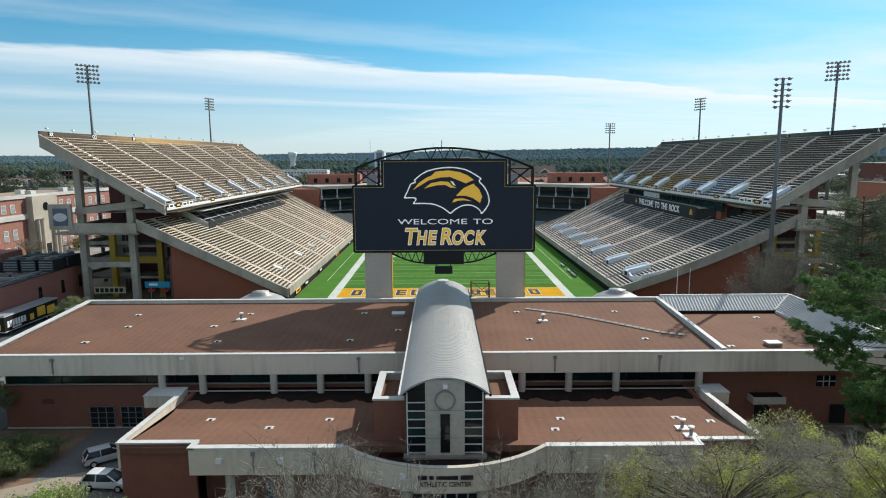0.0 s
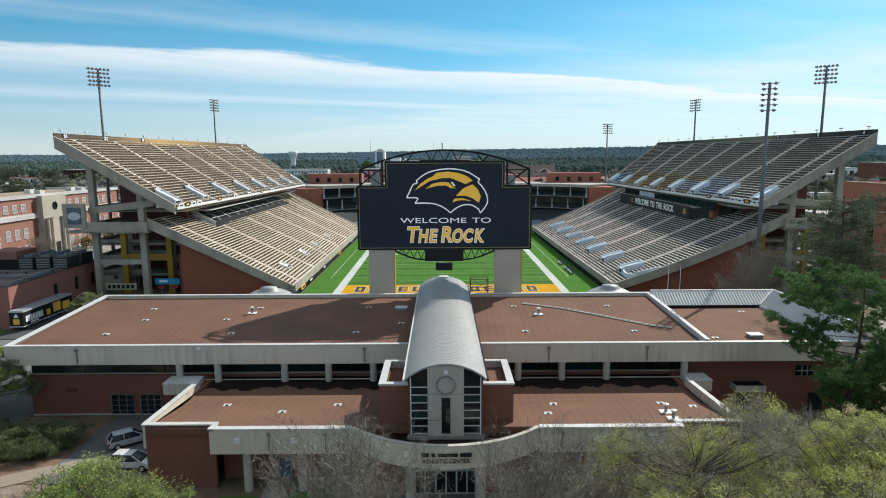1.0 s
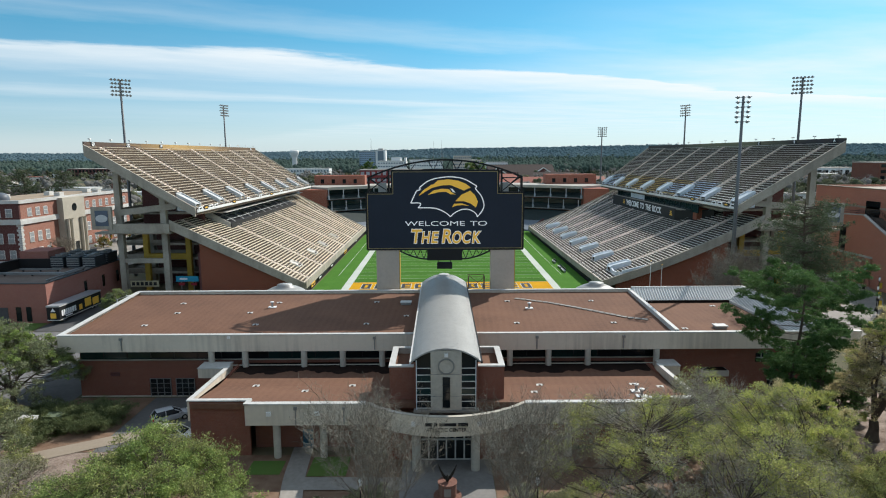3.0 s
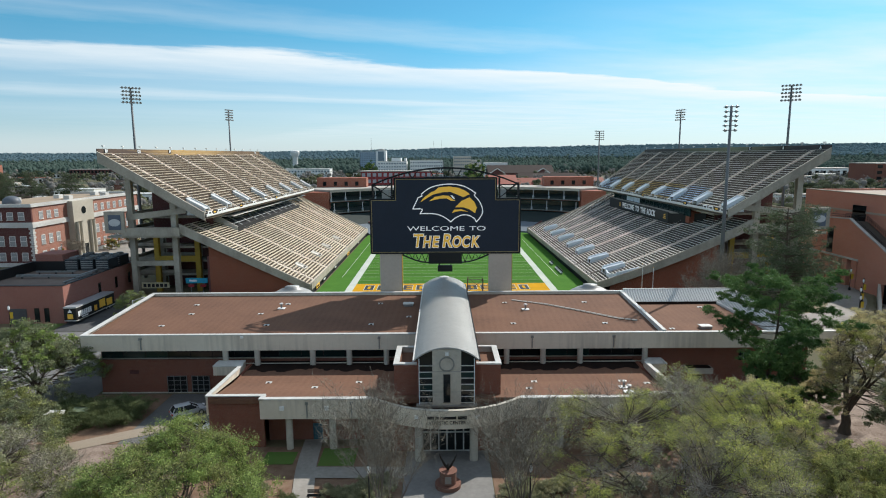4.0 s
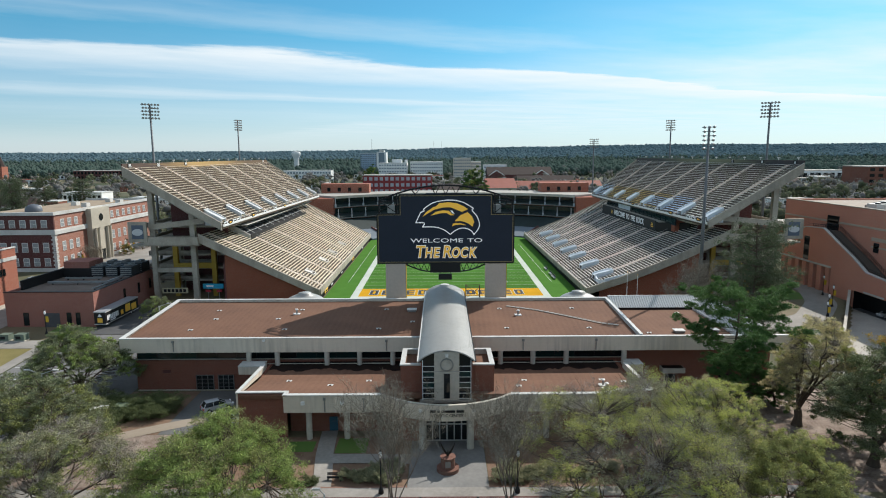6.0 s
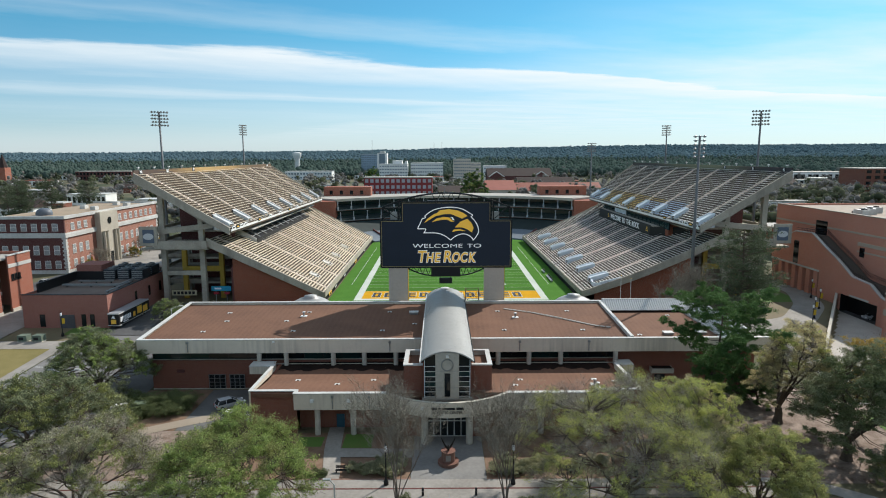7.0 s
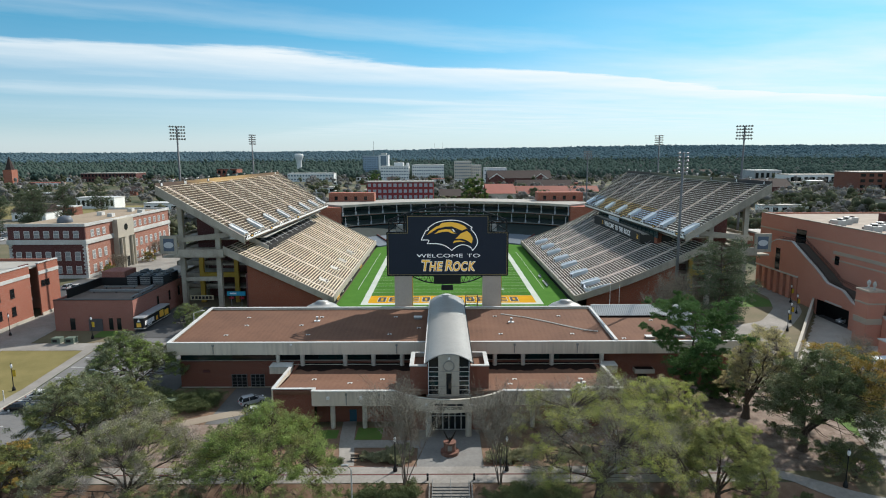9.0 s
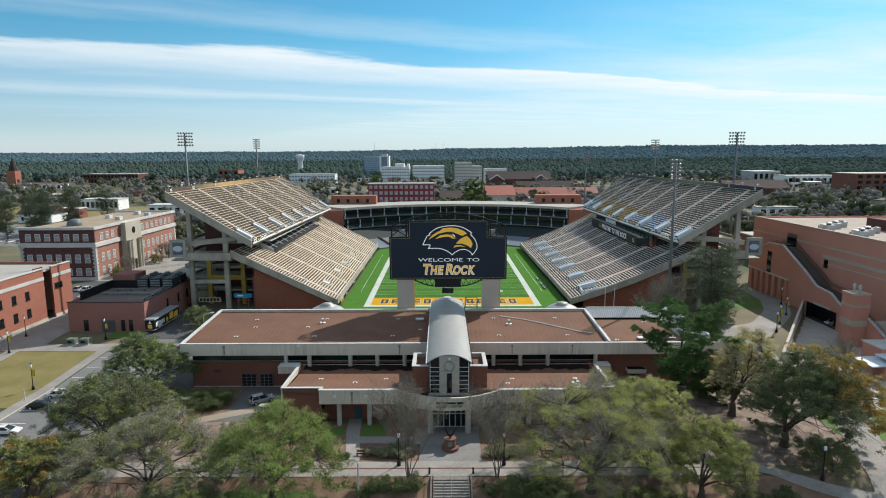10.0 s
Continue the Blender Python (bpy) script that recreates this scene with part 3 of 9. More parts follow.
part("plinth", MB().box(-51.9, -28.8, 68.45, 68.6, -0.2, 0.18), concrete_plain, ac, "pale concrete wall base")
part("vent", MB().box(-47.5, -46.2, 68.5, 68.6, 3.1, 3.65), brick_dark, ac, "small brown wall vent")
# right front canopies and doors
for xx in (38.3,):
    part("awning", MB().box(xx - 1.9, xx + 1.9, 67.0, 68.6, 3.1, 3.9), concrete_plain, ac, "small concrete door canopy")
    part("planter_soil", MB().box(xx - 1.7, xx + 1.7, 67.2, 68.5, 3.9, 3.98), roof_damp, ac)
for xx in (38.3, 47.4):
    part("door", MB().box(xx - 0.9, xx + 0.9, 68.5, 68.62, 0.0, 2.4), dark_metal, ac, "dark metal door")
for x0 in (44.6, 51.0):
    win = part("window", MB().box(x0, x0 + 2.2, 68.5, 68.6, 4.7, 6.0), glass, ac, "small dark high window")
    part("window_frame", MB().box(x0 + 0.7, x0 + 0.78, 68.44, 68.5, 4.7, 6.0).box(x0 + 1.42, x0 + 1.5, 68.44, 68.5, 4.7, 6.0).box(x0, x0 + 2.2, 68.44, 68.5, 5.3, 5.38), cap_mat, win)

# lower front block
LX0, LX1 = -28.9, 28.9
LOW = lambda y: 6.45 - 0.139 * (min(y, 61.0) - 50.6)
part("roof", MB().prism([(LX0 + 0.3, 50.6, LOW(50.6)), (LX0 + 0.3, 61.0, LOW(61.0)), (LX0 + 0.3, 68.5, LOW(68.5)), (LX0 + 0.3, 68.5, LOW(68.5) - 0.3), (LX0 + 0.3, 50.6, LOW(50.6) - 0.6)], (LX1 - LX0 - 0.6, 0, 0)), roof_mat, ac, "brown gravel lower roof")
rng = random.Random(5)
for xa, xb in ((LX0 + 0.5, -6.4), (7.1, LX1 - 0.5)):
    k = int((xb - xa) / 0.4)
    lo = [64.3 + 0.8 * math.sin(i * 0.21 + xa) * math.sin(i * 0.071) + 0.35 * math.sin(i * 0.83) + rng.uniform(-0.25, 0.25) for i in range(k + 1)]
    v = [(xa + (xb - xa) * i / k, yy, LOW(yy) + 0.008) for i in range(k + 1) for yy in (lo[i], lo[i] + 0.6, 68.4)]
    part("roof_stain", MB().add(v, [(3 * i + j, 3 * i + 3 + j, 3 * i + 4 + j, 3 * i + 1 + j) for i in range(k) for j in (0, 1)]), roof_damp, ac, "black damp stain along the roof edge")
part("wall", MB().box(LX0, -22.2, 51.0, 51.4, 0, 6.55), brick, ac, "red brown brick corner wall")
part("wall", MB().box(LX0, LX0 + 0.4, 51.4, 68.6, 0, 5.2), brick, ac)
part("wall", MB().box(22.9, LX1, 51.0, 51.4, 0, 6.55), brick, ac, "red brown brick corner wall")
part("wall", MB().box(LX1 - 0.4, LX1, 51.4, 68.6, 0, 5.2), brick, ac)
part("wall", MB().box(-22.2, 22.9, 53.0, 53.4, 0, 4.3), brick, ac, "red brown brick wall behind columns")
for x0, s in ((LX0 - 0.3, 1), (LX1 - 0.1, -1)):
    part("fascia", MB().prism([(x0, 51.1, 4.2), (x0, 64.2, 4.2), (x0, 64.2, 6.0), (x0, 51.1, 6.6)], (0.4, 0, 0)), concrete, ac)
    part("coping", MB().prism([(x0 - 0.05, 51.5, 6.58), (x0 - 0.05, 64.2, 6.0), (x0 - 0.05, 64.2, 6.14), (x0 - 0.05, 51.5, 6.72)], (0.55, 0, 0)), cap_mat, ac)
part("coping", MB().box(LX0 - 0.3, -21.9, 50.9, 51.5, 6.6, 6.74), cap_mat, ac)
part("coping", MB().box(22.6, LX1 + 0.3, 50.9, 51.5, 6.6, 6.74), cap_mat, ac)
for x0, x1 in ((-33.3, -29.4), (29.6, 32.2)):
    part("end_block", MB().box(x0, x1, 64.4, 66.9, 4.3, 5.6), concrete, ac, "concrete end block")
    part("block_lid", MB().box(x0 - 0.06, x1 + 0.06, 64.3, 66.95, 5.6, 5.72), cap_mat, ac)
# straight bands and the bowed entrance band
CXM, HALF, BOW = 0.25, 9.0, 3.9
RAD = (HALF * HALF + BOW * BOW) / (2 * BOW)
CYM = 50.0 - BOW + RAD


def bow(a, r):
    return CXM + r * math.sin(a), CYM - r * math.cos(a)


AMAX = math.asin(HALF / RAD)
arc = [-AMAX + 2 * AMAX * i / 36 for i in range(37)]


def bowed(r0, r1, z0, z1):
    m = MB()
    v = []
    for a in arc:
        v += [(*bow(a, r0), z0), (*bow(a, r0), z1), (*bow(a, r1), z1), (*bow(a, r1), z0)]
    f = [(4 * i + j, 4 * i + 4 + j, 4 * i + 4 + (j + 1) % 4, 4 * i + (j + 1) % 4) for i in range(36) for j in range(4)]
    return m.add(v, f + [(0, 1, 2, 3), (147, 146, 145, 144)])


for x0, x1 in ((-22.3, CXM - HALF), (CXM + HALF, 23.0)):
    part("fascia", MB().box(x0, x1, 49.9, 50.3, 4.15, 6.6), concrete, ac, "rain-streaked concrete roof band")
    part("coping", MB().box(x0 - 0.1, x1, 49.8, 50.5, 6.6, 6.74), cap_mat, ac)
    part("soffit", MB().box(x0, x1, 50.3, 53.0, 4.16, 4.3), concrete_plain, ac)
part("coping", MB().box(-22.35, -21.8, 49.8, 51.2, 6.6, 6.745), cap_mat, ac)
part("coping", MB().box(22.5, 23.05, 49.8, 51.2, 6.6, 6.745), cap_mat, ac)
part("fascia", MB().box(-22.3, -21.9, 50.3, 51.0, 4.15, 6.6), concrete, ac)
part("fascia", MB().box(22.6, 23.0, 50.3, 51.0, 4.15, 6.6), concrete, ac)
canopy = part("entrance_canopy", bowed(RAD - 0.4, RAD, 4.5, 6.66), concrete, ac, "bowed concrete entrance band")
part("coping", bowed(RAD - 0.42, RAD + 0.03, 6.66, 6.74), concrete_plain, canopy)
deck = MB()
pts = [(*bow(a, RAD - 0.3), 0) for a in arc]
deck.prism([(x, y, 4.6) for x, y, _ in pts], (0, 0, 0.9))
part("canopy_deck", deck, roof_damp, canopy, "dark canopy deck")
lettering("letters", "ATHLETIC CENTER", 0.56, pose(CXM, 50 - BOW - 0.03, 5.3, 90, 0, 0), black_paint, canopy, "dark raised letters", widen=0.9)
nb = MB()
for k, (a, b) in enumerate(((-2.25, -1.5), (-1.3, -0.95), (-0.75, 1.05), (1.25, 2.3))):
    nb.box(CXM + a, CXM + b, 50 - BOW - 0.07, 50 - BOW + 0.1, 5.74, 6.04)
part("name_bar", nb, black_paint, canopy, "dark bars in place of lettering")
for a in (-3.5, 3.5):
    part("flood_lamp", MB().box(CXM + a - 0.25, CXM + a + 0.25, 46.55, 46.95, 5.5, 6.0), white_paint, canopy, "small square white lamp")
# columns, doors and lamps below the bands
for xx in (-19.0, -13.7, 14.2, 19.5):
    part("column", MB().lathe([(0.42, 0), (0.42, 4.2)], xx, 50.6, 20), concrete_plain, ac, "round concrete column", smooth=True)
for xx in (-3.0, 3.4):
    part("column", MB().lathe([(0.5, 0), (0.5, 4.6)], xx, 47.4, 20), concrete_plain, ac, "round concrete column", smooth=True)
for xx in (-19.6, -14.2, 14.6, 20.0):
    part("flood_lamp", MB().box(xx - 0.25, xx + 0.25, 49.6, 49.9, 5.35, 5.8), white_paint, ac, "small square white lamp")
for xx in (-16.6, -11.2, 11.4, 17.0):
    part("scupper", MB().box(xx - 0.18, xx + 0.18, 49.7, 49.9, 6.0, 6.35).box(xx - 0.07, xx + 0.07, 49.78, 49.9, 4.3, 6.0), grey_metal, ac)
for xx in (-44.5, -9.5, 13.0, 25.0):
    part("scupper", MB().box(xx - 0.2, xx + 0.2, 66.3, 66.55, 9.0, 9.35).box(xx - 0.08, xx + 0.08, 66.42, 66.55, 7.5, 9.0), grey_metal, ac)
part("flood_lamp", MB().box(-29.8, -29.4, 66.3, 66.55, 9.2, 9.5), white_paint, ac)
part("door", MB().box(-16.6, -15.4, 52.86, 53.0, 0, 2.2), teal_paint, ac, "teal metal side door")
part("entry_wall", MB().box(-3.6, 4.1, 49.6, 49.9, 3.9, 4.6), dark_metal, ac)
for k in range(6):
    x0 = -2.75 + k * 1.0
    d = part("door" if 0 < k < 5 else "sidelight", MB().box(x0 + 0.05, x0 + 0.95, 49.62, 49.68, 0.05, 2.5), glass, ac, "dark glass entrance door")
    part("door_frame", MB().box(x0 - 0.06, x0 + 0.1, 49.55, 49.75, 0, 3.9).box(x0 + 0.1, x0 + 0.94, 49.56, 49.74, 2.45, 2.62).box(x0 + 0.1, x0 + 0.94, 49.56, 49.74, 0, 0.22), M("door aluminium", (0.62, 0.62, 0.60), 0.45) if k == 0 else bpy.data.materials["door aluminium"], d)
    part("transom", MB().box(x0 + 0.08, x0 + 0.98, 49.63, 49.67, 2.62, 3.88), glass, ac)
part("wall", MB().box(-6.5, -2.9, 49.8, 50.2, 0, 4.5), brick, ac, "red brown brick entrance wall")
part("wall", MB().box(3.4, 7.0, 49.8, 50.2, 0, 4.5), brick, ac, "red brown brick entrance wall")

# tower and its brick wings
part("tower_wing", MB().box(-6.2, -5.9, 52.3, 59, 4.8, 10.15), brick, ac, "red brown brick tower wing")
part("tower_wing", MB().box(-6.2, -3.3, 52, 52.3, 4.8, 10.15), brick, ac, "red brown brick tower wing")
part("tower_wing", MB().box(6.6, 6.95, 52.3, 59, 4.8, 10.15), brick, ac, "red brown brick tower wing")
part("tower_wing", MB().box(3.8, 6.95, 52, 52.3, 4.8, 10.15), brick, ac, "red brown brick tower wing")
for x0, x1, o in ((-6.2, -3.4, -6.2), (3.9, 6.95, 6.4)):
    part("roof", MB().box(x0, x1, 52.3, 59.0, 9.3, 9.5), roof_mat, ac)
    for bx in ((x0 - 0.08, x1 + 0.08, 51.9, 52.55), (o - 0.08, o + 0.63, 52.55, 58.6), (x0 - 0.08, x1 + 0.08, 58.6, 59.1)):
        part("coping", MB().box(*bx, 10.15, 10.32), cap_mat, ac, "white metal coping")
    part("parapet", MB().box(x0, x1, 58.7, 59.0, 9.0, 10.15), concrete_plain, ac)
part("wall", MB().box(-3.3, -3.0, 50.7, 67, 4.8, 11.5), brick, ac)
part("wall", MB().box(3.55, 3.85, 50.7, 67, 4.8, 11.5), brick, ac)
part("wall", MB().box(-3.35, -3.05, 67, 93, 8.5, 11.6), concrete_plain, ac)
part("wall", MB().box(3.6, 3.9, 67, 93, 8.5, 11.6), concrete_plain, ac)
# vaulted roof
VC, VH, VR = 0.27, 3.95, 1.55
vr = (VH * VH + VR * VR) / (2 * VR)
va = math.asin(VH / vr)
NV = 28


def vault(y0, y1, r, z):
    m = MB()
    v = []
    for yy in (y0, y1):
        for rr in (r, r - 0.16):
            v += [(VC + rr * math.sin(-va + 2 * va * i / NV), yy, z + rr * math.cos(-va + 2 * va * i / NV) - vr + VR) for i in range(NV + 1)]
    n = NV + 1
    f = []
    for i in range(NV):
        f += [(i, i + 1, 2 * n + i + 1, 2 * n + i), (n + i, 3 * n + i, 3 * n + i + 1, n + i + 1), (i, n + i, n + i + 1, i + 1), (2 * n + i, 2 * n + i + 1, 3 * n + i + 1, 3 * n + i)]
    f += [(0, 2 * n, 3 * n, n), (n - 1, 2 * n - 1, 4 * n - 1, 3 * n - 1)]
    return m.add(v, f)


vroof = part("vault_roof", vault(50.0, 92.5, vr, 11.45), vault_mat, ac, "long barrel vault of grey standing seam metal", smooth=False)
sm = MB()
for k in range(92):
    yy = 50.3 + 0.46 * k
    for i in range(0, NV, 2):
        a0, a1 = -va + 2 * va * i / NV, -va + 2 * va * (i + 2) / NV
        p = lambda a: (VC + (vr + 0.012) * math.sin(a), yy, 11.45 + (vr + 0.012) * math.cos(a) - vr + VR)
        sm.beam(p(a0), p(a1), 0.03, 0.012)
part("roof_seam", sm, vault_mat, vroof, kind="stuff")
part("eave_trim", MB().box(VC - VH - 0.12, VC - VH + 0.08, 49.95, 92.5, 11.28, 11.5), cap_mat, vroof)
part("eave_trim", MB().box(VC + VH - 0.08, VC + VH + 0.12, 49.95, 92.5, 11.28, 11.5), dark_metal, vroof)
mbd = MB()
for k in range(7):
    t0, t1 = math.radians(90 * k / 7), math.radians(90 * (k + 1) / 7)
    for i in range(NV):
        q = []
        for t, j in ((t0, i), (t0, i + 1), (t1, i + 1), (t1, i)):
            a = -va + 2 * va * j / NV
            q.append((VC + vr * math.sin(a) * math.cos(t), 92.5 + 2.4 * math.sin(t), 11.45 + (vr * math.cos(a) - vr + VR + 2.2) * math.cos(t) - 2.2))
        mbd.add(q, [(0, 1, 2, 3)])
part("vault_end", mbd, vault_mat, vroof, "rounded metal end of the vault")
part("vault_collar", MB().lathe([(0.9, 12.6), (0.9, 13.15), (0.5, 13.25), (0.0, 13.25)], VC, 91.6, 18), cap_mat, vroof)
# tower front
part("tower_panel", MB().box(-1.45, 2.0, 50.15, 50.6, 5.6, 12.7), concrete_plain, ac, "tall pale concrete tower panel")
part("panel_joint", MB().box(-1.46, 2.01, 50.13, 50.2, 9.9, 9.95), grey_metal, ac)
part("panel_joint", MB().box(-1.46, 2.01, 50.13, 50.2, 7.35, 7.4), grey_metal, ac)
ring = MB()
for i in range(40):
    a0, a1 = 2 * math.pi * i / 40, 2 * math.pi * (i + 1) / 40
    q = [(0.28 + r * math.cos(a), yy, 10.85 + r * math.sin(a)) for a in (a0, a1) for r in (0.78, 0.93) for yy in (50.05, 50.2)]
    ring.add(q, [(0, 2, 6, 4), (0, 4, 5, 1), (2, 3, 7, 6)])
part("ring", ring, grey_metal, ac, "round metal ring on the tower")
part("flood_lamp", MB().box(0.1, 0.5, 49.9, 50.15, 12.0, 12.35), white_paint, ac, "small square white lamp")
part("window", MB().box(-0.12, 0.7, 50.08, 50.16, 6.1, 9.55), glass, ac, "tall narrow dark window")
for k in range(5):
    zz = 6.1 + 3.45 * k / 4
    part("mullion", MB().box(-0.14, 0.72, 50.04, 50.14, zz - 0.04, zz + 0.04), dark_metal, ac)
for x0, x1 in ((-3.1, -1.45), (2.0, 3.65)):
    for k in range(7):
        z0 = 5.9 + k * 0.78
        zt = z0 + 0.78 if k < 6 else 11.75
        part("pane", MB().box(x0, x1, 50.4, 50.46, z0 + 0.03, zt), glass_teal if k in (2, 4) else glass, ac, "dark tower glass pane")
        part("mullion", MB().box(x0, x1, 50.32, 50.44, z0 - 0.04, z0 + 0.05), cap_mat, ac)
    xo = x0 if x0 < 0 else x1 - 0.09
    part("mullion", MB().box(xo, xo + 0.09, 50.3, 50.5, 5.6, 11.5), pale_blue, ac)
part("tympanum", MB().prism([(VC + (vr - 0.2) * math.sin(-va + 2 * va * i / NV), 50.5, 11.4 + (vr - 0.2) * math.cos(-va + 2 * va * i / NV) - vr + VR) for i in range(NV + 1)], (0, 0.15, 0)), glass, ac)
part("ledge", MB().box(-3.4, 3.95, 49.8, 50.7, 5.55, 5.75), ledge_grey, ac)

# vents and hatches standing on the roofs


def roof_vent(x, y, z, kind):
    if kind == "drain":
        t = thing("roof_drain", "low white roof drain collar on a brown roof", "roof vent", (x, y, z), "roof vents")
        part("collar", MB().box(x - 0.4, x - 0.16, y - 0.32, y + 0.32, z, z + 0.08).box(x + 0.16, x + 0.4, y - 0.32, y + 0.32, z, z + 0.08).box(x - 0.16, x + 0.16, y + 0.1, y + 0.32, z, z + 0.08), cap_mat, t)
        part("grate", MB().lathe([(0.14, z), (0.14, z + 0.1), (0, z + 0.12)], x, y - 0.1, 10), dark_metal, t)
    elif kind == "stack":
        t = thing("roof_vent", "white roof vent stack on a square flashing", "roof vent", (x, y, z), "roof vents")
        part("flashing", MB().box(x - 0.6, x + 0.6, y - 0.5, y + 0.5, z, z + 0.1), white_paint, t)
        part("pipe", MB().lathe([(0.16, z), (0.16, z + 0.8)], x, y, 12), grey_metal, t)
        part("cap", MB().lathe([(0.3, z + 0.8), (0.3, z + 0.95), (0.0, z + 1.05)], x, y, 12), white_paint, t)
    else:
        t = thing("roof_hatch", "grey metal roof hatch with louvred sides", "roof hatch", (x, y, z), "roof vents")
        part("curb", MB().box(x - 0.8, x + 0.8, y - 0.6, y + 0.6, z, z + 0.35), grey_metal, t)
        part("lid", MB().box(x - 0.9, x + 0.9, y - 0.7, y + 0.7, z + 0.35, z + 0.47), cap_mat, t)

# ---- scoreboard ----


def display(name, colour, glow):
    """A face of the sign, with a weak glow added to brighten it."""
    m = M(name, colour, 0.55, var=0.05)
    bs = m.node_tree.nodes["Principled BSDF"]
    bs.inputs["Emission Color"].default_value, bs.inputs["Emission Strength"].default_value = (*colour, 1), glow
    return m


lit_white, lit_gold = display("white sign face with added glow", (0.86, 0.87, 0.88), 0.22), display("gold sign face with added glow", (0.95, 0.55, 0.075), 0.16)
SY = 91.0
sb = thing("scoreboard", "huge navy scoreboard on two beige piers before a football field", "scoreboard", (0.5, SY + 1, 2))
outline = [(-13.2, 17.7), (14.2, 17.7), (14.2, 27.7), (9.85, 27.7), (9.85, 31.5), (-8.75, 31.5), (-8.75, 27.7), (-13.2, 27.7)]
panel = part("panel", MB().prism([(x, SY, z) for x, z in outline], (0, 1.6, 0)), board_mat, sb, "stepped navy display panel")
trim = MB()
inset = [(x + (0.22 if x in (-13.2, -8.75) else -0.22), z + (0.22 if z == 17.7 else -0.22)) for x, z in outline]
for (xa, za), (xb, zb) in zip(inset, inset[1:] + inset[:1]):
    trim.beam((xa, SY - 0.02, za), (xb, SY - 0.02, zb), 0.09 if abs(za - zb) > 0.1 else 0.06, 0.09)
part("border_line", trim, M("dull gold line", (0.36, 0.29, 0.13), 0.5), panel, "thin dull gold border line")
edge = MB()
for (xa, za), (xb, zb) in zip(outline, outline[1:] + outline[:1]):
    edge.beam((xa, SY + 0.1, za), (xb, SY + 0.1, zb), 0.25, 0.25)
part("frame", edge, dark_metal, panel)
lettering("word", "WELCOME", 1.16, pose(-1.25, SY - 0.03, 22.25, 90, 0, 0), lit_white, panel, "wide white capital letters", widen=1.88, bold=0.0)
lettering("word", "TO", 1.16, pose(6.4, SY - 0.03, 22.25, 90, 0, 0), lit_white, panel, "wide white capital letters", widen=1.88, bold=0.0)


SLANT = Matrix(((1, 0.13, 0, 0), (0, 1, 0, 0), (0, 0, 1, 0), (0, 0, 0, 1)))


def headline(z, material, y, bold, label):
    """THE ROCK in tall condensed capitals, the first letter of each word taller."""
    x = -6.2
    for ch, w, big in (("T", 1.75, 1), ("H", 1.7, 0), ("E", 1.4, 0), (" ", 0.55, 0), ("R", 1.8, 1), ("O", 1.7, 0), ("C", 1.65, 0), ("K", 1.75, 0)):
        s = 3.4 if big else 2.85
        if ch != " ":
            lettering("letter", ch, s, pose(0.72 + x + w / 2, y, z + (0.19 if big else 0), 90, 0, 0) @ SLANT, material, panel, label, widen=(0.86 if ch in "RTE" else 0.73), bold=bold)
        x += w


headline(19.72, lit_white, SY - 0.02, 0.17, "white outline letter")
headline(19.72, lit_gold, SY - 0.07, 0.06, "bold gold letter")


def rounded(pts, closed=True, k=4):
    """A smooth line through a few points."""
    out = []
    n = len(pts)
    for i in range(n if closed else n - 1):
        p0, p1, p2, p3 = (pts[(i + j) % n] if closed else pts[min(max(i + j, 0), n - 1)] for j in (-1, 0, 1, 2))
        for s in range(k):
            t = s / k
            out.append(tuple(0.5 * (2 * b + (c - a) * t + (2 * a - 5 * b + 4 * c - d) * t * t + (3 * b - a - 3 * c + d) * t ** 3) for a, b, c, d in zip(p0, p1, p2, p3)))
    return out if closed else out + [pts[-1]]


def flat(name, pts, material, depth, label):
    cx, cz, s = 0.55, 27.0, 1.0
    part(name, MB().prism([(cx + x * s, SY - depth, cz + z * s) for x, z in pts], (0, 0.03, 0)), material, panel, label)


# plain emblem: white edge, gold crest and hook
rim = [(-6.0, -1.1), (-5.0, 1.0), (-4.3, 1.25), (-4.5, 1.55), (-2.6, 2.85), (0.4, 3.4), (3.2, 3.05), (5.5, 1.75), (5.2, 1.35), (6.3, 0.0), (6.75, -1.6), (6.3, -2.7), (5.6, -3.55),
       (5.25, -2.9), (4.2, -2.3), (3.0, -2.25), (1.8, -2.75), (0.9, -3.5), (-0.3, -2.6), (-2.0, -2.0), (-4.7, -1.95), (-4.3, -1.15), (-6.0, -1.1)]
rimb = MB()
rim = [q for a, b in ((0, 1), (1, 3), (3, 7), (7, 8), (8, 12), (12, 17), (17, 20), (20, 22)) for q in rounded(rim[a:b + 1], False)]
for (xa, za), (xb, zb) in zip(rim, rim[1:]):
    rimb.beam((0.55 + xa, SY - 0.05, 27.0 + za), (0.55 + xb, SY - 0.05, 27.0 + zb), 0.05, 0.19)
part("emblem_edge", rimb, lit_white, panel, "white emblem outline")
flat("emblem_crest", [(-4.67, 0.09), (-3.86, 1.08), (-2.51, 2.01), (-1.99, 2.16), (-1.27, 2.80), (0.60, 2.98), (2.33, 2.72), (3.63, 2.16), (4.41, 1.55), (3.25, 1.02), (2.19, 1.46), (0.89, 1.99), (-0.55, 1.93), (-2.28, 1.52), (-3.43, 0.85)], lit_gold, 0.06, "gold emblem crest")
flat("emblem_band", [(-3.05, 0.29), (-1.99, 1.08), (-0.55, 1.37), (0.60, 1.28), (1.18, 0.70), (1.81, 0.35), (0.89, 0.41), (0.17, 0.82), (-1.12, 0.76), (-2.13, 0.53)], lit_gold, 0.06, "gold emblem band")
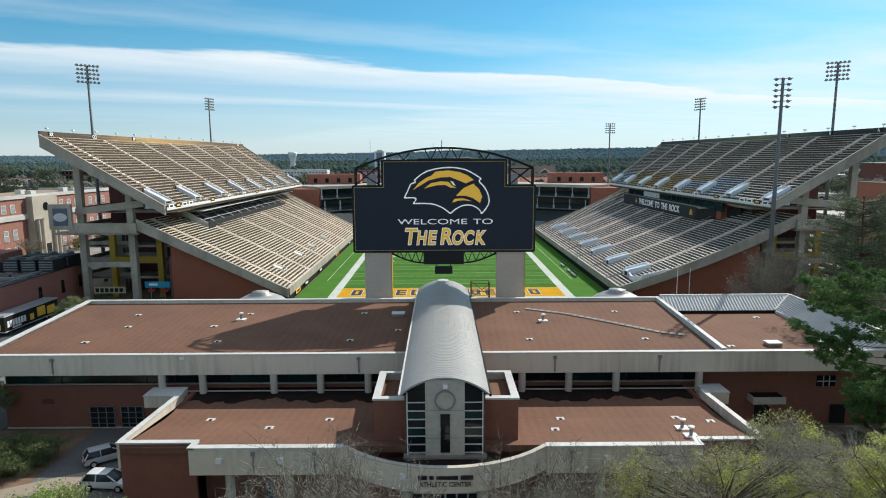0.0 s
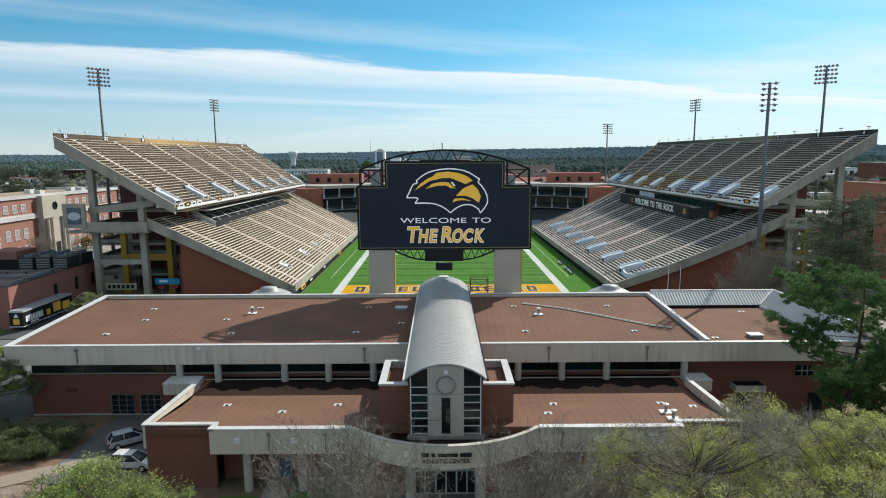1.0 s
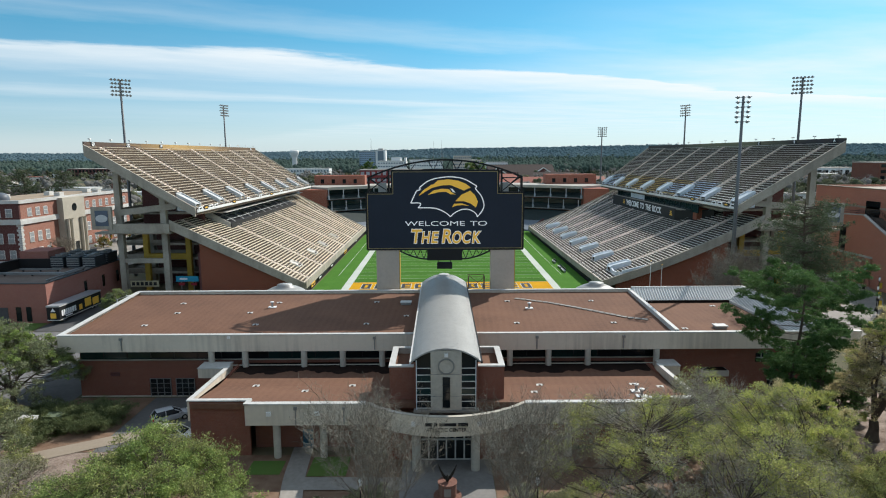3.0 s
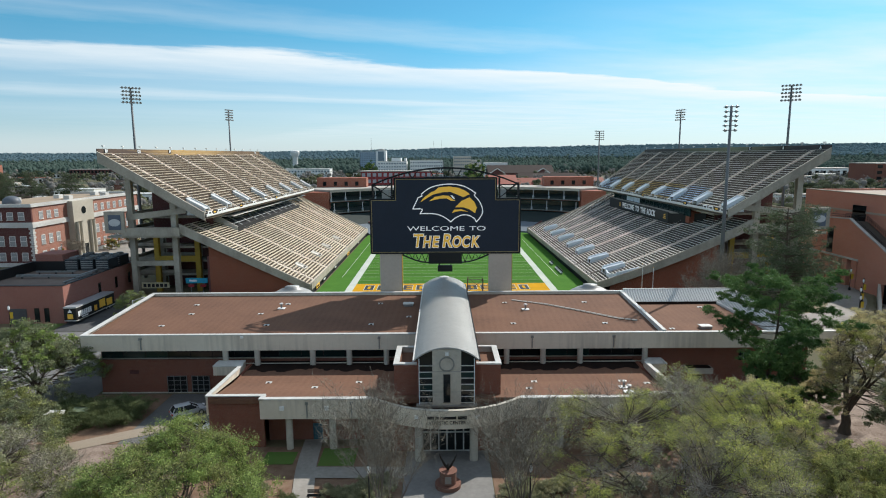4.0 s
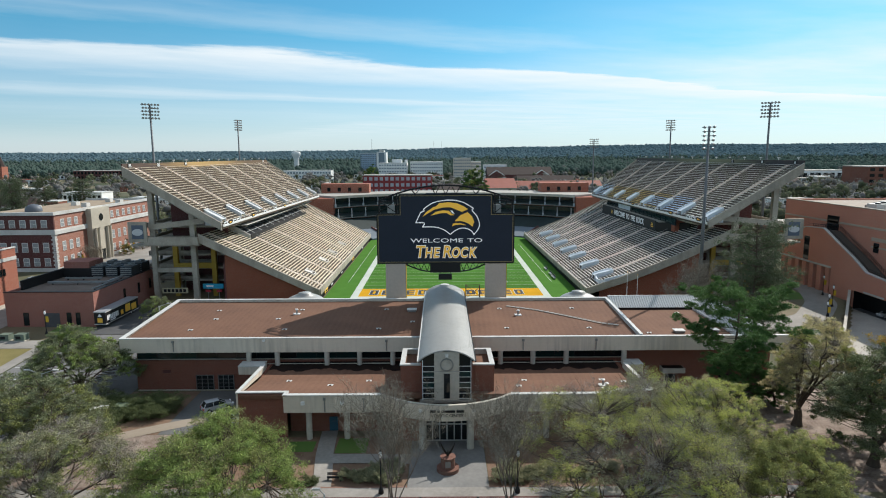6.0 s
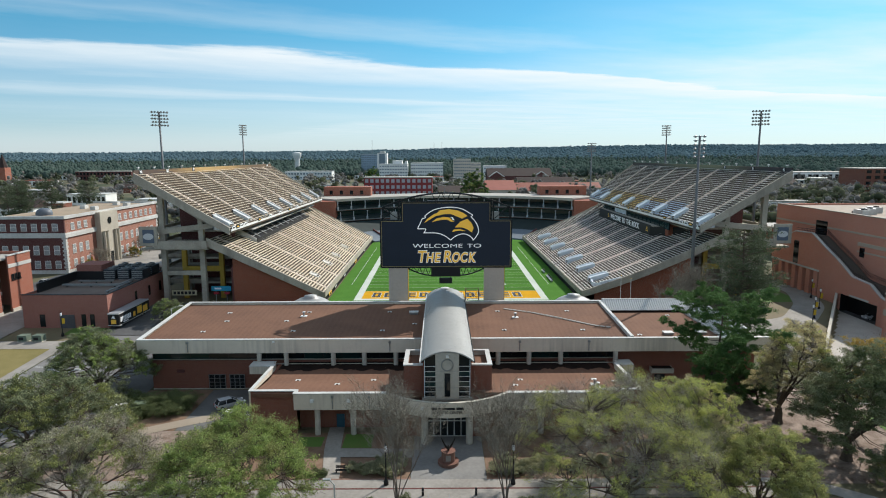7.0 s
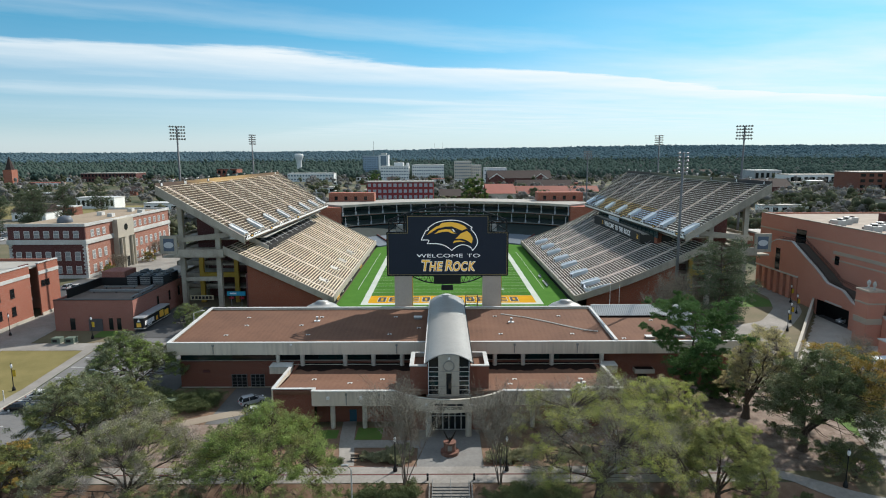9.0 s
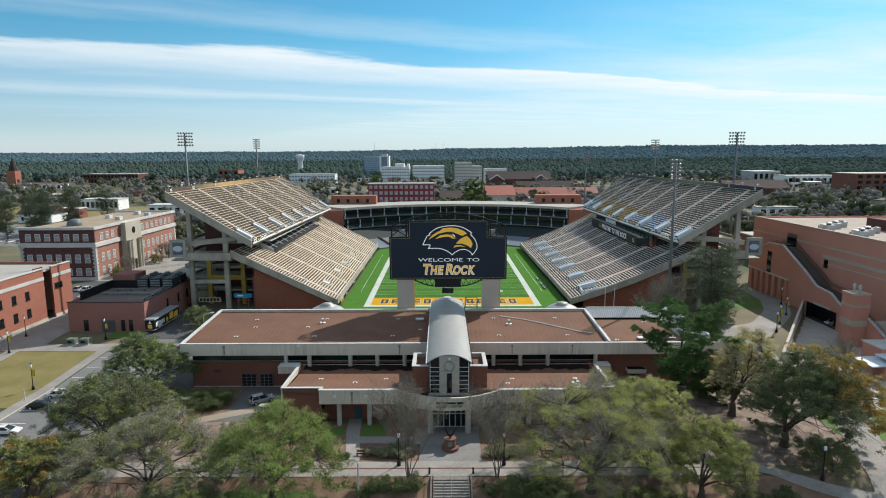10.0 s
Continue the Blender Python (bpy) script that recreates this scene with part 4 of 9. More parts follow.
flat("emblem_spot", [(0.89, 1.40), (1.30, 1.31), (1.76, 0.67), (1.32, 0.79)], lit_white, 0.07, "small white emblem stroke")
flat("emblem_hook", [(1.76, -0.82), (2.91, 0.35), (4.35, 0.99), (5.21, 0.18), (5.70, -0.91), (5.36, -1.93), (4.35, -1.20), (3.20, -0.82)], lit_gold, 0.06, "gold emblem hook")
flat("emblem_lip", [(1.18, -1.84), (1.53, -1.26), (2.91, -1.20), (4.20, -1.66), (2.91, -1.49), (2.04, -1.58)], lit_gold, 0.06, "gold emblem lower stroke")
for x0, x1 in ((-11.65, -7.6), (8.55, 12.75)):
    part("pier", MB().box(x0, x1, SY + 0.1, SY + 1.7, 1.5, 17.8), beige_panel, sb, "broad beige clad pier")
    part("pier_edge", MB().box(x1 - 0.02, x1 + 0.1, SY + 0.05, SY + 1.75, 1.5, 17.8), yellow_paint, sb)
part("message_box", MB().box(-2.65, 3.5, SY - 0.1, SY + 1.2, 15.75, 17.7), black_paint, sb, "black box below the display")
part("clock_box", MB().box(-0.95, 1.75, SY + 0.2, SY + 0.9, 14.2, 15.35).box(-0.7, -0.6, SY + 0.3, SY + 0.4, 15.3, 15.8).box(1.4, 1.5, SY + 0.3, SY + 0.4, 15.3, 15.8), black_paint, sb, "small hanging black box")


def arch_truss(yy):
    m = MB()
    top = []
    for i in range(21):
        x = -12.8 + 26.7 * i / 20
        q = (x - 0.55) / 13.35
        top.append((x, yy, 30.3 + 3.0 * (1 - q * q)))
    for a, b in zip(top, top[1:]):
        m.beam(a, b, 0.24, 0.28)
    for x in (-12.8, -9.3, 10.4, 13.9):
        zt = 30.3 + 3.0 * (1 - ((x - 0.55) / 13.35) ** 2)
        m.beam((x, yy, 27.6), (x, yy, zt), 0.22, 0.22)
    for xa, xb in ((-12.8, -9.3), (10.4, 13.9)):
        m.beam((xa, yy, 27.9), (xb, yy, 30.6), 0.12, 0.14)
        m.beam((xb, yy, 27.9), (xa, yy, 30.2), 0.12, 0.14)
        m.beam((xa, yy, 30.2), (xb, yy, 30.2), 0.12, 0.14)
    for x in (-5.5, -1.5, 0.55, 2.6, 6.6):
        zt = 30.3 + 3.0 * (1 - ((x - 0.55) / 13.35) ** 2)
        m.beam((x, yy, 31.5), (x + (0.9 if x < 0.5 else -0.9), yy, zt), 0.1, 0.12)
        m.beam((x, yy, 31.5), (x - (0.9 if x < 0.5 else -0.9), yy, zt - 0.1), 0.1, 0.12)
    return m


part("truss", arch_truss(SY + 0.2), dark_metal, sb, "arched black steel truss")
part("truss", arch_truss(SY + 1.5), dark_metal, sb, "arched black steel truss")
for x0, x1 in ((-7.5, -2.65), (3.5, 8.5)):
    m = MB()
    out = -1 if x0 < 0 else 1
    pts = []
    for i in range(9):
        k = i / 8
        x = x0 + (x1 - x0) * k
        kk = k if x0 < 0 else 1 - k
        pts.append((x, SY + 0.3, 17.4 - 1.45 * math.sin(kk * math.pi / 2)))
    for a, b in zip(pts, pts[1:]):
        m.beam(a, b, 0.2, 0.24)
    for i in range(0, 8, 2):
        m.beam((pts[i][0], SY + 0.3, 17.7), pts[i + 1], 0.1, 0.12)
        m.beam(pts[i + 1], (pts[i + 2][0], SY + 0.3, 17.7), 0.1, 0.12)
    part("lower_truss", m, dark_metal, sb, "curved black steel truss", kind="stuff")
for x0 in (-10.4, 10.9):
    part("speaker_box", MB().box(x0 - 0.7, x0 + 0.7, SY + 0.3, SY + 1.3, 27.8, 29.4), grey_metal, sb, "grey box on the shoulder")
part("catwalk", MB().box(-3.4, 4.5, SY + 0.3, SY + 1.5, 31.55, 31.75), dark_metal, sb)
part("antenna", MB().tube((0.2, SY + 0.8, 32.8), (0.2, SY + 0.8, 34.4), 0.07), grey_metal, sb)
# scaffold beside the vault
sc = thing("scaffold", "rusty steel stair scaffold beside the vault", "scaffold", (6.0, 92, 9))
for k, (a, b) in enumerate(((4.6, 90.2), (7.4, 90.2), (4.6, 92.2), (7.4, 92.2))):
    part("post", MB().tube((a, b, 2.0), (a, b, 13.0), 0.06), M("rusty steel", (0.12, 0.07, 0.05), 0.8) if k == 0 else bpy.data.materials["rusty steel"], sc)
for zz in (10.6, 11.6, 12.9):
    part("ledger", MB().rail([(4.6, 90.2, zz), (7.4, 90.2, zz), (7.4, 92.2, zz), (4.6, 92.2, zz), (4.6, 90.2, zz)], 0.045), bpy.data.materials["rusty steel"], sc)
part("brace", MB().tube((4.6, 90.2, 10.6), (7.4, 90.2, 12.9), 0.04).tube((7.4, 92.2, 10.6), (4.6, 92.2, 12.9), 0.04), bpy.data.materials["rusty steel"], sc)
# ribbed domes behind the building
for k, xx in enumerate((-29.6, 28.9)):
    dm = thing("dome_roof", "pale ribbed metal dome roof behind the building", "dome", (xx, 97, 2), "entrance domes")
    part("drum", MB().lathe([(4.0, 2), (4.0, 8.0)], xx, 97, 28), concrete_plain, dm)
    part("dome", MB().lathe([(4.5, 8.0), (4.4, 8.4), (3.6, 9.1), (2.4, 9.7), (1.4, 9.95), (1.4, 10.3), (0, 10.45)], xx, 97, 28), vault_mat, dm, "pale grey metal dome", smooth=True)

# ---- grandstands ----


def lerp(a, b, k):
    return a + (b - a) * k


WIDE = [None, None]


class Deck:
    """A raked deck: bottom and top edges at the near and far ends."""

    def __init__(self, y0, y1, xb0, xt0, xb1, xt1, zb, zt, rows, sag=0.0):
        self.sag = sag
        self.y0, self.y1, self.a, self.b, self.zb, self.zt, self.rows = y0, y1, (xb0, xb1), (xt0, xt1), zb, zt, rows

    def at(self, k, h, dz=0.0):
        """k along the stand, h up the rake."""
        xb, xt = lerp(*self.a, k), lerp(*self.b, k)
        return (lerp(xb, xt, h), lerp(self.y0, self.y1, k), lerp(self.zb, self.zt, h) - 4 * self.sag * h * (1 - h) + dz)


def deck_terrace(d):
    """Steps of the deck and its sloped underside."""
    m = MB()
    n = d.rows
    v = []
    for k in (0.0, 1.0):
        for i in range(n):
            x0, y, z = d.at(k, i / n)
            x1, _, z1 = d.at(k, (i + 1) / n)
            v += [(x0, y, z), (x0, y, z1 - 0.02), (x1, y, z1 - 0.02)]
        v.append(d.at(k, 1.0, -0.02))
    c = 3 * n + 1
    f = [(i, i + 1, c + i + 1, c + i) for i in range(c - 1)]
    m.add(v, f)
    cuts = [j / 12 for j in range(13)]
    m.add([d.at(k, h, -0.9) for k in (0.0, 1.0) for h in cuts], [(j, j + 1, j + 14, j + 13) for j in range(12)])
    m.add([d.at(0, 0), d.at(1, 0), d.at(1, 0, -0.9), d.at(0, 0, -0.9)], [(0, 1, 2, 3)])
    m.add([d.at(0, 1), d.at(1, 1), d.at(1, 1, -0.9), d.at(0, 1, -0.9)], [(0, 1, 2, 3)])
    for k in (0.0, 1.0):
        m.add([d.at(k, h, dz) for dz in (0, -0.9) for h in cuts], [(j, j + 1, j + 14, j + 13) for j in range(12)])
    return m


def bench_pieces(d, i, aisles, wide, skip=()):
    """The benches of one row between the aisles, each as a mesh of its own."""
    out = []
    n = d.rows
    h0, h1 = (i + (0.28 if d is WIDE[0] else 0.38)) / n, (i + (0.86 if d is WIDE[0] else 0.82 if d is WIDE[1] and i < 8 else 0.68)) / n
    ys = [0.004]
    for a in aisles:
        ys += [a - wide / 2, a + wide / 2]
    ys.append(0.996)
    for a, b in zip(ys[::2], ys[1::2]):
        segs = [(a, b)]
        for (s0, s1, r0, r1) in skip:
            if r0 <= i <= r1:
                nxt = []
                for p, q in segs:
                    if q <= s0 or p >= s1:
                        nxt.append((p, q))
                    else:
                        nxt += [s for s in ((p, s0), (s1, q)) if s[1] - s[0] > 0.004]
                segs = nxt
        for p, q in segs:
            m = MB()
            c = []
            for k in (p, q):
                zt = d.at(k, (i + 1) / n)[2] + 0.40
                for h in (h0, h1):
                    x, y, _ = d.at(k, h)
                    c += [(x, y, zt - 0.09), (x, y, zt)]
            m.add(c, [(0, 1, 3, 2), (4, 6, 7, 5), (1, 5, 7, 3), (0, 2, 6, 4), (0, 4, 5, 1), (2, 3, 7, 6)])
            out.append((p, q, m))
    return out


def aisle_steps(d, a, wide, r0=0, r1=None):
    m = MB()
    n = d.rows
    for i in range(r0, r1 or n):
        for s in (0, 0.5):
            h0, h1 = (i + s) / n, (i + s + 0.5) / n
            z = d.at(a, h1)[2] + 0.34
            p0, p1 = d.at(a - wide / 2, h0), d.at(a + wide / 2, h0)
            q0, q1 = d.at(a - wide / 2, h1), d.at(a + wide / 2, h1)
            c = [(p0[0], p0[1], z - 0.3), (p1[0], p1[1], z - 0.3), (q1[0], q1[1], z - 0.3), (q0[0], q0[1], z - 0.3), (p0[0], p0[1], z), (p1[0], p1[1], z), (q1[0], q1[1], z), (q0[0], q0[1], z)]
            m.add(c, [(4, 5, 6, 7), (0, 1, 5, 4), (1, 2, 6, 5), (3, 0, 4, 7)])
    return m


def aisle_rail(d, a, r0, r1):
    m = MB()
    n = d.rows
    for i in range(r0, r1, 4):
        p, q = d.at(a, i / n, 0.3), d.at(a, (i + 2.6) / n, 0.3)
        up = Vector((0, 0, 0.95))
        m.rail([p, Vector(p) + up, Vector(q) + up, q], 0.035, 4)
    return m


def vomitory(d, a, r0, r1, half, high=1.0):
    """An open stair mouth: thick side walls with sloping tops, an end wall and a level floor."""
    m = MB()
    n = d.rows
    floor = d.at(a, r0 / n)[2] + 0.1
    for s in (-1, 1):
        p, q = d.at(a + s * half, r0 / n), d.at(a + s * half, r1 / n)
        zl, zt = d.at(a, r0 / n)[2] + 1.7 * high, d.at(a, r1 / n)[2] + 1.25 * high
        xm = lerp(p[0], q[0], 0.12)
        m.prism([(p[0], p[1], p[2] - 0.2), (p[0], p[1], zl - 0.3), (xm, p[1], zl + 0.1), (q[0], q[1], zt), (q[0], q[1], p[2] - 0.2)], (0, 0.3 * -s, 0))
    q0, q1 = d.at(a - half, r1 / n), d.at(a + half, r1 / n)
    p0, p1 = d.at(a - half, r0 / n), d.at(a + half, r0 / n)
    zt = d.at(a, r1 / n)[2] + 1.25 * high
    m.prism([(q0[0], q0[1], floor - 0.3), (q1[0], q1[1], floor - 0.3), (q1[0], q1[1], zt), (q0[0], q0[1], zt)], (0.3, 0, 0))
    m.add([(p0[0], p0[1], floor + 1.15 * high), (p1[0], p1[1], floor + 1.15 * high), (q1[0], q1[1], zt - 0.3), (q0[0], q0[1], zt - 0.3)], [(0, 1, 2, 3)])
    return m


def grandstand(side, lower, upper, label, bench, low_aisles, up_aisles, low_vom, up_vom, coloured=()):
    """side -1: stand on the left of the field, +1: on the right."""
    y0 = lower.y0
    st = thing("grandstand", label, "grandstand", (lower.at(0, 0.5)[0], y0, 2.0), "grandstands")
    for d, aisles, voms, nm in ((lower, low_aisles, low_vom, "lower"), (upper, up_aisles, up_vom, "upper")):
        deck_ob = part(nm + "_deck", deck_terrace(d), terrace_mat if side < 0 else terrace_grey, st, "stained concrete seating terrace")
        wide = (0.85 if d is WIDE[0] else 1.05) / (d.y1 - d.y0)
        skip = [(a - 1.5 / (d.y1 - d.y0), a + 1.5 / (d.y1 - d.y0), r0, r1) for a, r0, r1 in voms]
        rest = {}
        for i in range(d.rows):
            for p, q, m in bench_pieces(d, i, aisles, wide, skip):
                paint = bench
                for (s0, s1, r0, r1, mt) in coloured:
                    if (nm, True) == (s0[0], s0[1] <= (p + q) / 2 <= s1) and r0 <= i <= r1:
                        paint = mt
                if (p + q) / 2 < (0.45 if nm == "lower" else 0.5):
                    part("bench", m, paint, deck_ob)
                else:
                    rest.setdefault(paint.name, MB()).add(m.v, m.f)
        for key, m in rest.items():
            part("bench_block", m, bpy.data.materials[key], deck_ob, "rows of far benches", kind="stuff")
        for a in aisles:
            lo = 0
            for va_, r0, r1 in voms:
                if abs(va_ - a) < 0.02:
                    lo = r1
            part("aisle", aisle_steps(d, a, wide, int(lo)), aisle_mat, deck_ob, "worn painted aisle steps", kind="stuff")
            part("handrail", aisle_rail(d, a, int(lo) + 1, d.rows - 3), grey_metal, deck_ob, kind="stuff")
        for a, r0, r1 in voms:
            part("stair_mouth", vomitory(d, a, r0, r1, 1.5 / (d.y1 - d.y0), 0.5 if d is WIDE[0] else 1.0), bench_grey if d is WIDE[0] else mouth_paint if side < 0 else pale_blue, deck_ob, "pale painted stair mouth")
            p0, p1 = d.at(a - 1.3 / (d.y1 - d.y0), (r0 + 0.3) / d.rows, 0.35), d.at(a + 1.3 / (d.y1 - d.y0), (r0 + 0.3) / d.rows, 0.35)
            # Dark block stands in for the shade inside the stair mouth.
            part("stair_opening", MB().prism([p0, p1, (p1[0], p1[1], p1[2] + 0.5), (p0[0], p0[1], p0[2] + 0.5)], (side * 0.5, 0, 0)), terrace_grey, deck_ob)
        # end walls of the rake
        for k, th in ((0.0, -0.45), (1.0, 0.45)):
            drop = 2.2 if nm == "upper" else 1.9
            line = [d.at(k, j / 12, lerp(0.75, 0.9, j / 12)) for j in range(13)] + [d.at(k, j / 12, -drop * lerp(0.55, 0.75, j / 12)) for j in range(12, -1, -1)]
            part("rake_beam", MB().prism(line, (0, th, 0)), stand_concrete, st, "weathered concrete raking end beam")
        e0, e1 = d.at(0, 0), d.at(1, 0)
        fr = MB()
        fr.prism([(e0[0] - side * 0.25, e0[1], e0[2] - 0.7), (e0[0], e0[1], e0[2] - 0.7), (e0[0], e0[1], e0[2] + 0.85), (e0[0] - side * 0.25, e0[1], e0[2] + 0.85)],
                 (e1[0] - e0[0], e1[1] - e0[1], 0))
        if nm == "lower":
            part("front_wall", fr, stand_concrete, st, "concrete front wall of the deck")
        else:
            sl = MB().prism([(e0[0] - side * 0.3, e0[1], e0[2] - 0.3), (e0[0], e0[1], e0[2] - 0.5), (e0[0], e0[1], e0[2] + 0.2), (e0[0] - side * 0.3, e0[1], e0[2] + 0.2)], (e1[0] - e0[0], e1[1] - e0[1], 0))
            part("front_wall", sl, stand_concrete, st, "concrete front edge of the deck")
            lip = MB().prism([(e0[0] - side * 0.36, e0[1], e0[2] - 0.32), (e0[0] - side * 0.3, e0[1], e0[2] - 0.32), (e0[0] - side * 0.3, e0[1], e0[2] + 0.3), (e0[0] - side * 0.36, e0[1], e0[2] + 0.3)], (e1[0] - e0[0], e1[1] - e0[1], 0))
            part("front_trim", lip, white_paint, st, "white trim along the deck edge")
        rl = MB()
        steps = 40
        for i in range(steps):
            p, q = d.at(i / steps, 0, 0.85 if nm == "lower" else 0.2), d.at((i + 1) / steps, 0, 0.85 if nm == "lower" else 0.2)
            rl.rail([p, (p[0], p[1], p[2] + 0.5), (q[0], q[1], q[2] + 0.5)], 0.04, 4)
        part("front_rail", rl, cap_mat, st, "white front guard rail")
    # wind wall behind the top row, with banner panels
    d = upper
    tb = MB()
    a0, a1 = d.at(0, 1), d.at(1, 1)
    tb.prism([(a0[0], a0[1], a0[2] - 0.1), (a0[0] + side * 0.3, a0[1], a0[2] - 0.1), (a0[0] + side * 0.3, a0[1], a0[2] + 1.5), (a0[0], a0[1], a0[2] + 1.5)], (a1[0] - a0[0], a1[1] - a0[1], 0))
    part("back_wall", tb, dark_banner if side > 0 else sunset_banner, st, "back wall with a printed banner")
    for k in range(14):
        p = d.at(0.02 + 0.96 * k / 13, 1.0, 1.5)
        part("floodlight_arm", MB().tube(p, (p[0], p[1], p[2] + 0.5), 0.06, n=5).box(p[0] - 0.25, p[0] + 0.25, p[1] - 0.3, p[1] + 0.3, p[2] + 0.5, p[2] + 0.75), white_paint, st)
    # bents: columns, cross beams, raking girders
    n_bents = 9
    for k in range(n_bents):
        f = 0.012 + 0.976 * k / (n_bents - 1)
        for h, w in ((0.80, 1.3), (0.37, 1.3)):
            x, y, z = d.at(f, h)
            col = part("column", MB().box(x - 0.65, x + 0.65, y + 1.4, y + 2.6, 1.2, z - 1.0), stand_concrete, st, "square concrete column")
        xa, y, za = d.at(f, 0.80)
        xb, _, zb_ = d.at(f, 0.37)
        lo_x, hi_x = min(xa, xb), max(xa, xb)
        for zz, hh in ((10.2, 1.1), (17.2, 1.5)):
            part("cross_beam", MB().box(lo_x - 0.6, hi_x + 0.6, y + 1.5, y + 2.5, zz - hh / 2, zz + hh / 2), stand_concrete, st)
        q = [d.at(f, 0.06, -0.9), d.at(f, 1.0, -0.9), d.at(f, 0.97, -2.0), d.at(f, 0.36, -3.0), d.at(f, 0.10, -1.6)]
        part("girder", MB().prism([(x, yy + 1.5, z) for x, yy, z in q], (0, 1.0, 0)), stand_concrete, st)
        if k < 3:
            for h in (0.68, 0.25):
                x, y, z = d.at(f, h)
                part("column", MB().box(x - 0.6, x + 0.6, y + 7.2, y + 8.2, 1.2, 16.5), yellow_paint, st, "yellow painted column")
            part("cross_beam", MB().box(min(d.at(f, .68)[0], d.at(f, .25)[0]), max(d.at(f, .68)[0], d.at(f, .25)[0]), y + 7.3, y + 8.1, 9.6, 11.0), yellow_paint, st)
    # brick infill under the lower deck
    d = lower
    bl = [d.at(0, 0.10, -1.2), d.at(0, 0.80, -1.2)]
    crest = [d.at(0, 0.10 + 0.07 * j, -1.2) for j in range(11)]
    part("infill_wall", MB().prism([(bl[0][0], y0 + 0.8, 1.0), *[(c[0], y0 + 0.8, c[2]) for c in crest], (bl[1][0], y0 + 0.8, 1.0)], (0, 0.5, 0)), russet, st, "orange brown brick wall below the deck")
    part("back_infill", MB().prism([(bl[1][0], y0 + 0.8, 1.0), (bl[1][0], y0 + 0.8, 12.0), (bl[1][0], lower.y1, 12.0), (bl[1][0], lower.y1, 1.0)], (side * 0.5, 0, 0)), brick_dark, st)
    # Two dark walls added behind the columns to make the bays look shaded.
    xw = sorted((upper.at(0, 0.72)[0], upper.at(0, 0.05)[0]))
    part("concession_wall", MB().box(*xw, y0 + 15, y0 + 15.4, 1.2, 16.4), brick_dark, st, "added dark brick backing for the shade under the deck")
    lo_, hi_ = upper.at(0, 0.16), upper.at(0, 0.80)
    part("bowl_wall", MB().prism([(lo_[0], y0 + 13, 16.4), (lo_[0], y0 + 13, lo_[2] - 1.2), (hi_[0], y0 + 13, hi_[2] - 1.2), (hi_[0], y0 + 13, 16.4)], (0, 0.4, 0)), brick_dark, st, "added dark wall that blocks light below the upper deck")
    part("field_wall", MB().box(*sorted((lower.at(0, 0)[0] - side * 0.02, lower.at(0, 0)[0] + side * 0.3)), y0, lower.y1, 2.3, lower.zb), black_paint, st)
    # concourse slabs and ramps behind
    xr = upper.at(0, 0.80)[0]
    for zz in (6.0, 9.4, 13.0, 17.0, 20.6):
        part("concourse_slab", MB().box(*sorted((xr + side * 5.0, lower.at(0, 0.85)[0])), y0 + 9, lower.y1 - 8, zz - 0.25, zz + 0.25), stand_concrete, st)
        part("slab_parapet", MB().box(*sorted((xr + side * 5.0, xr + side * 4.7)), y0 + 9, lower.y1 - 8, zz, zz + 1.1).box(*sorted((xr + side * 5.0, upper.at(0, 0.5)[0])), y0 + 9, y0 + 9.3, zz, zz + 1.1), stand_concrete, st)
    # landing with a round emblem panel
    xs_ = upper.at(0, 0.85)[0]
    xo = -79.0 if side < 0 else 90.9
    xi = -61.8 if side < 0 else 72.5
    part("landing", MB().box(*sorted((xo - side * 3.6, xi)), 121.9, 122.4, 17.1, 19.1).box(*sorted((xo, xi)), 122.4, 126.0, 16.7, 17.1), stand_concrete, st, "concrete landing parapet")
    pan = part("emblem_panel", MB().box(*sorted((xo, xo - side * 4.6)), 121.6, 122.2, 17.9, 23.0), stand_concrete, st, "square concrete emblem panel")
    cxp = xo - side * 2.4
    part("emblem_ground", MB().box(cxp - 1.45, cxp + 1.45, 121.5, 121.62, 18.7, 22.2), M("blue grey print", (0.12, 0.15, 0.2), 0.6) if "blue grey print" not in bpy.data.materials else bpy.data.materials["blue grey print"], pan)
    el = MB()
    el.prism([(cxp + 1.35 * math.cos(i * math.pi / 12), 121.44, 20.4 + 0.85 * math.sin(i * math.pi / 12)) for i in range(24)], (0, 0.07, 0))
    part("emblem_disc", el, mouth_paint, pan, "pale oval emblem")
    part("upper_landing", MB().prism([(xo - side * 4.0, 124.0, 20.6), (xi - side * 2, 124.0, 22.4), (xi - side * 2, 124.0, 23.8), (xo - side * 4.0, 124.0, 22.0)], (0, 0.5, 0)), stand_concrete, st)
    return st


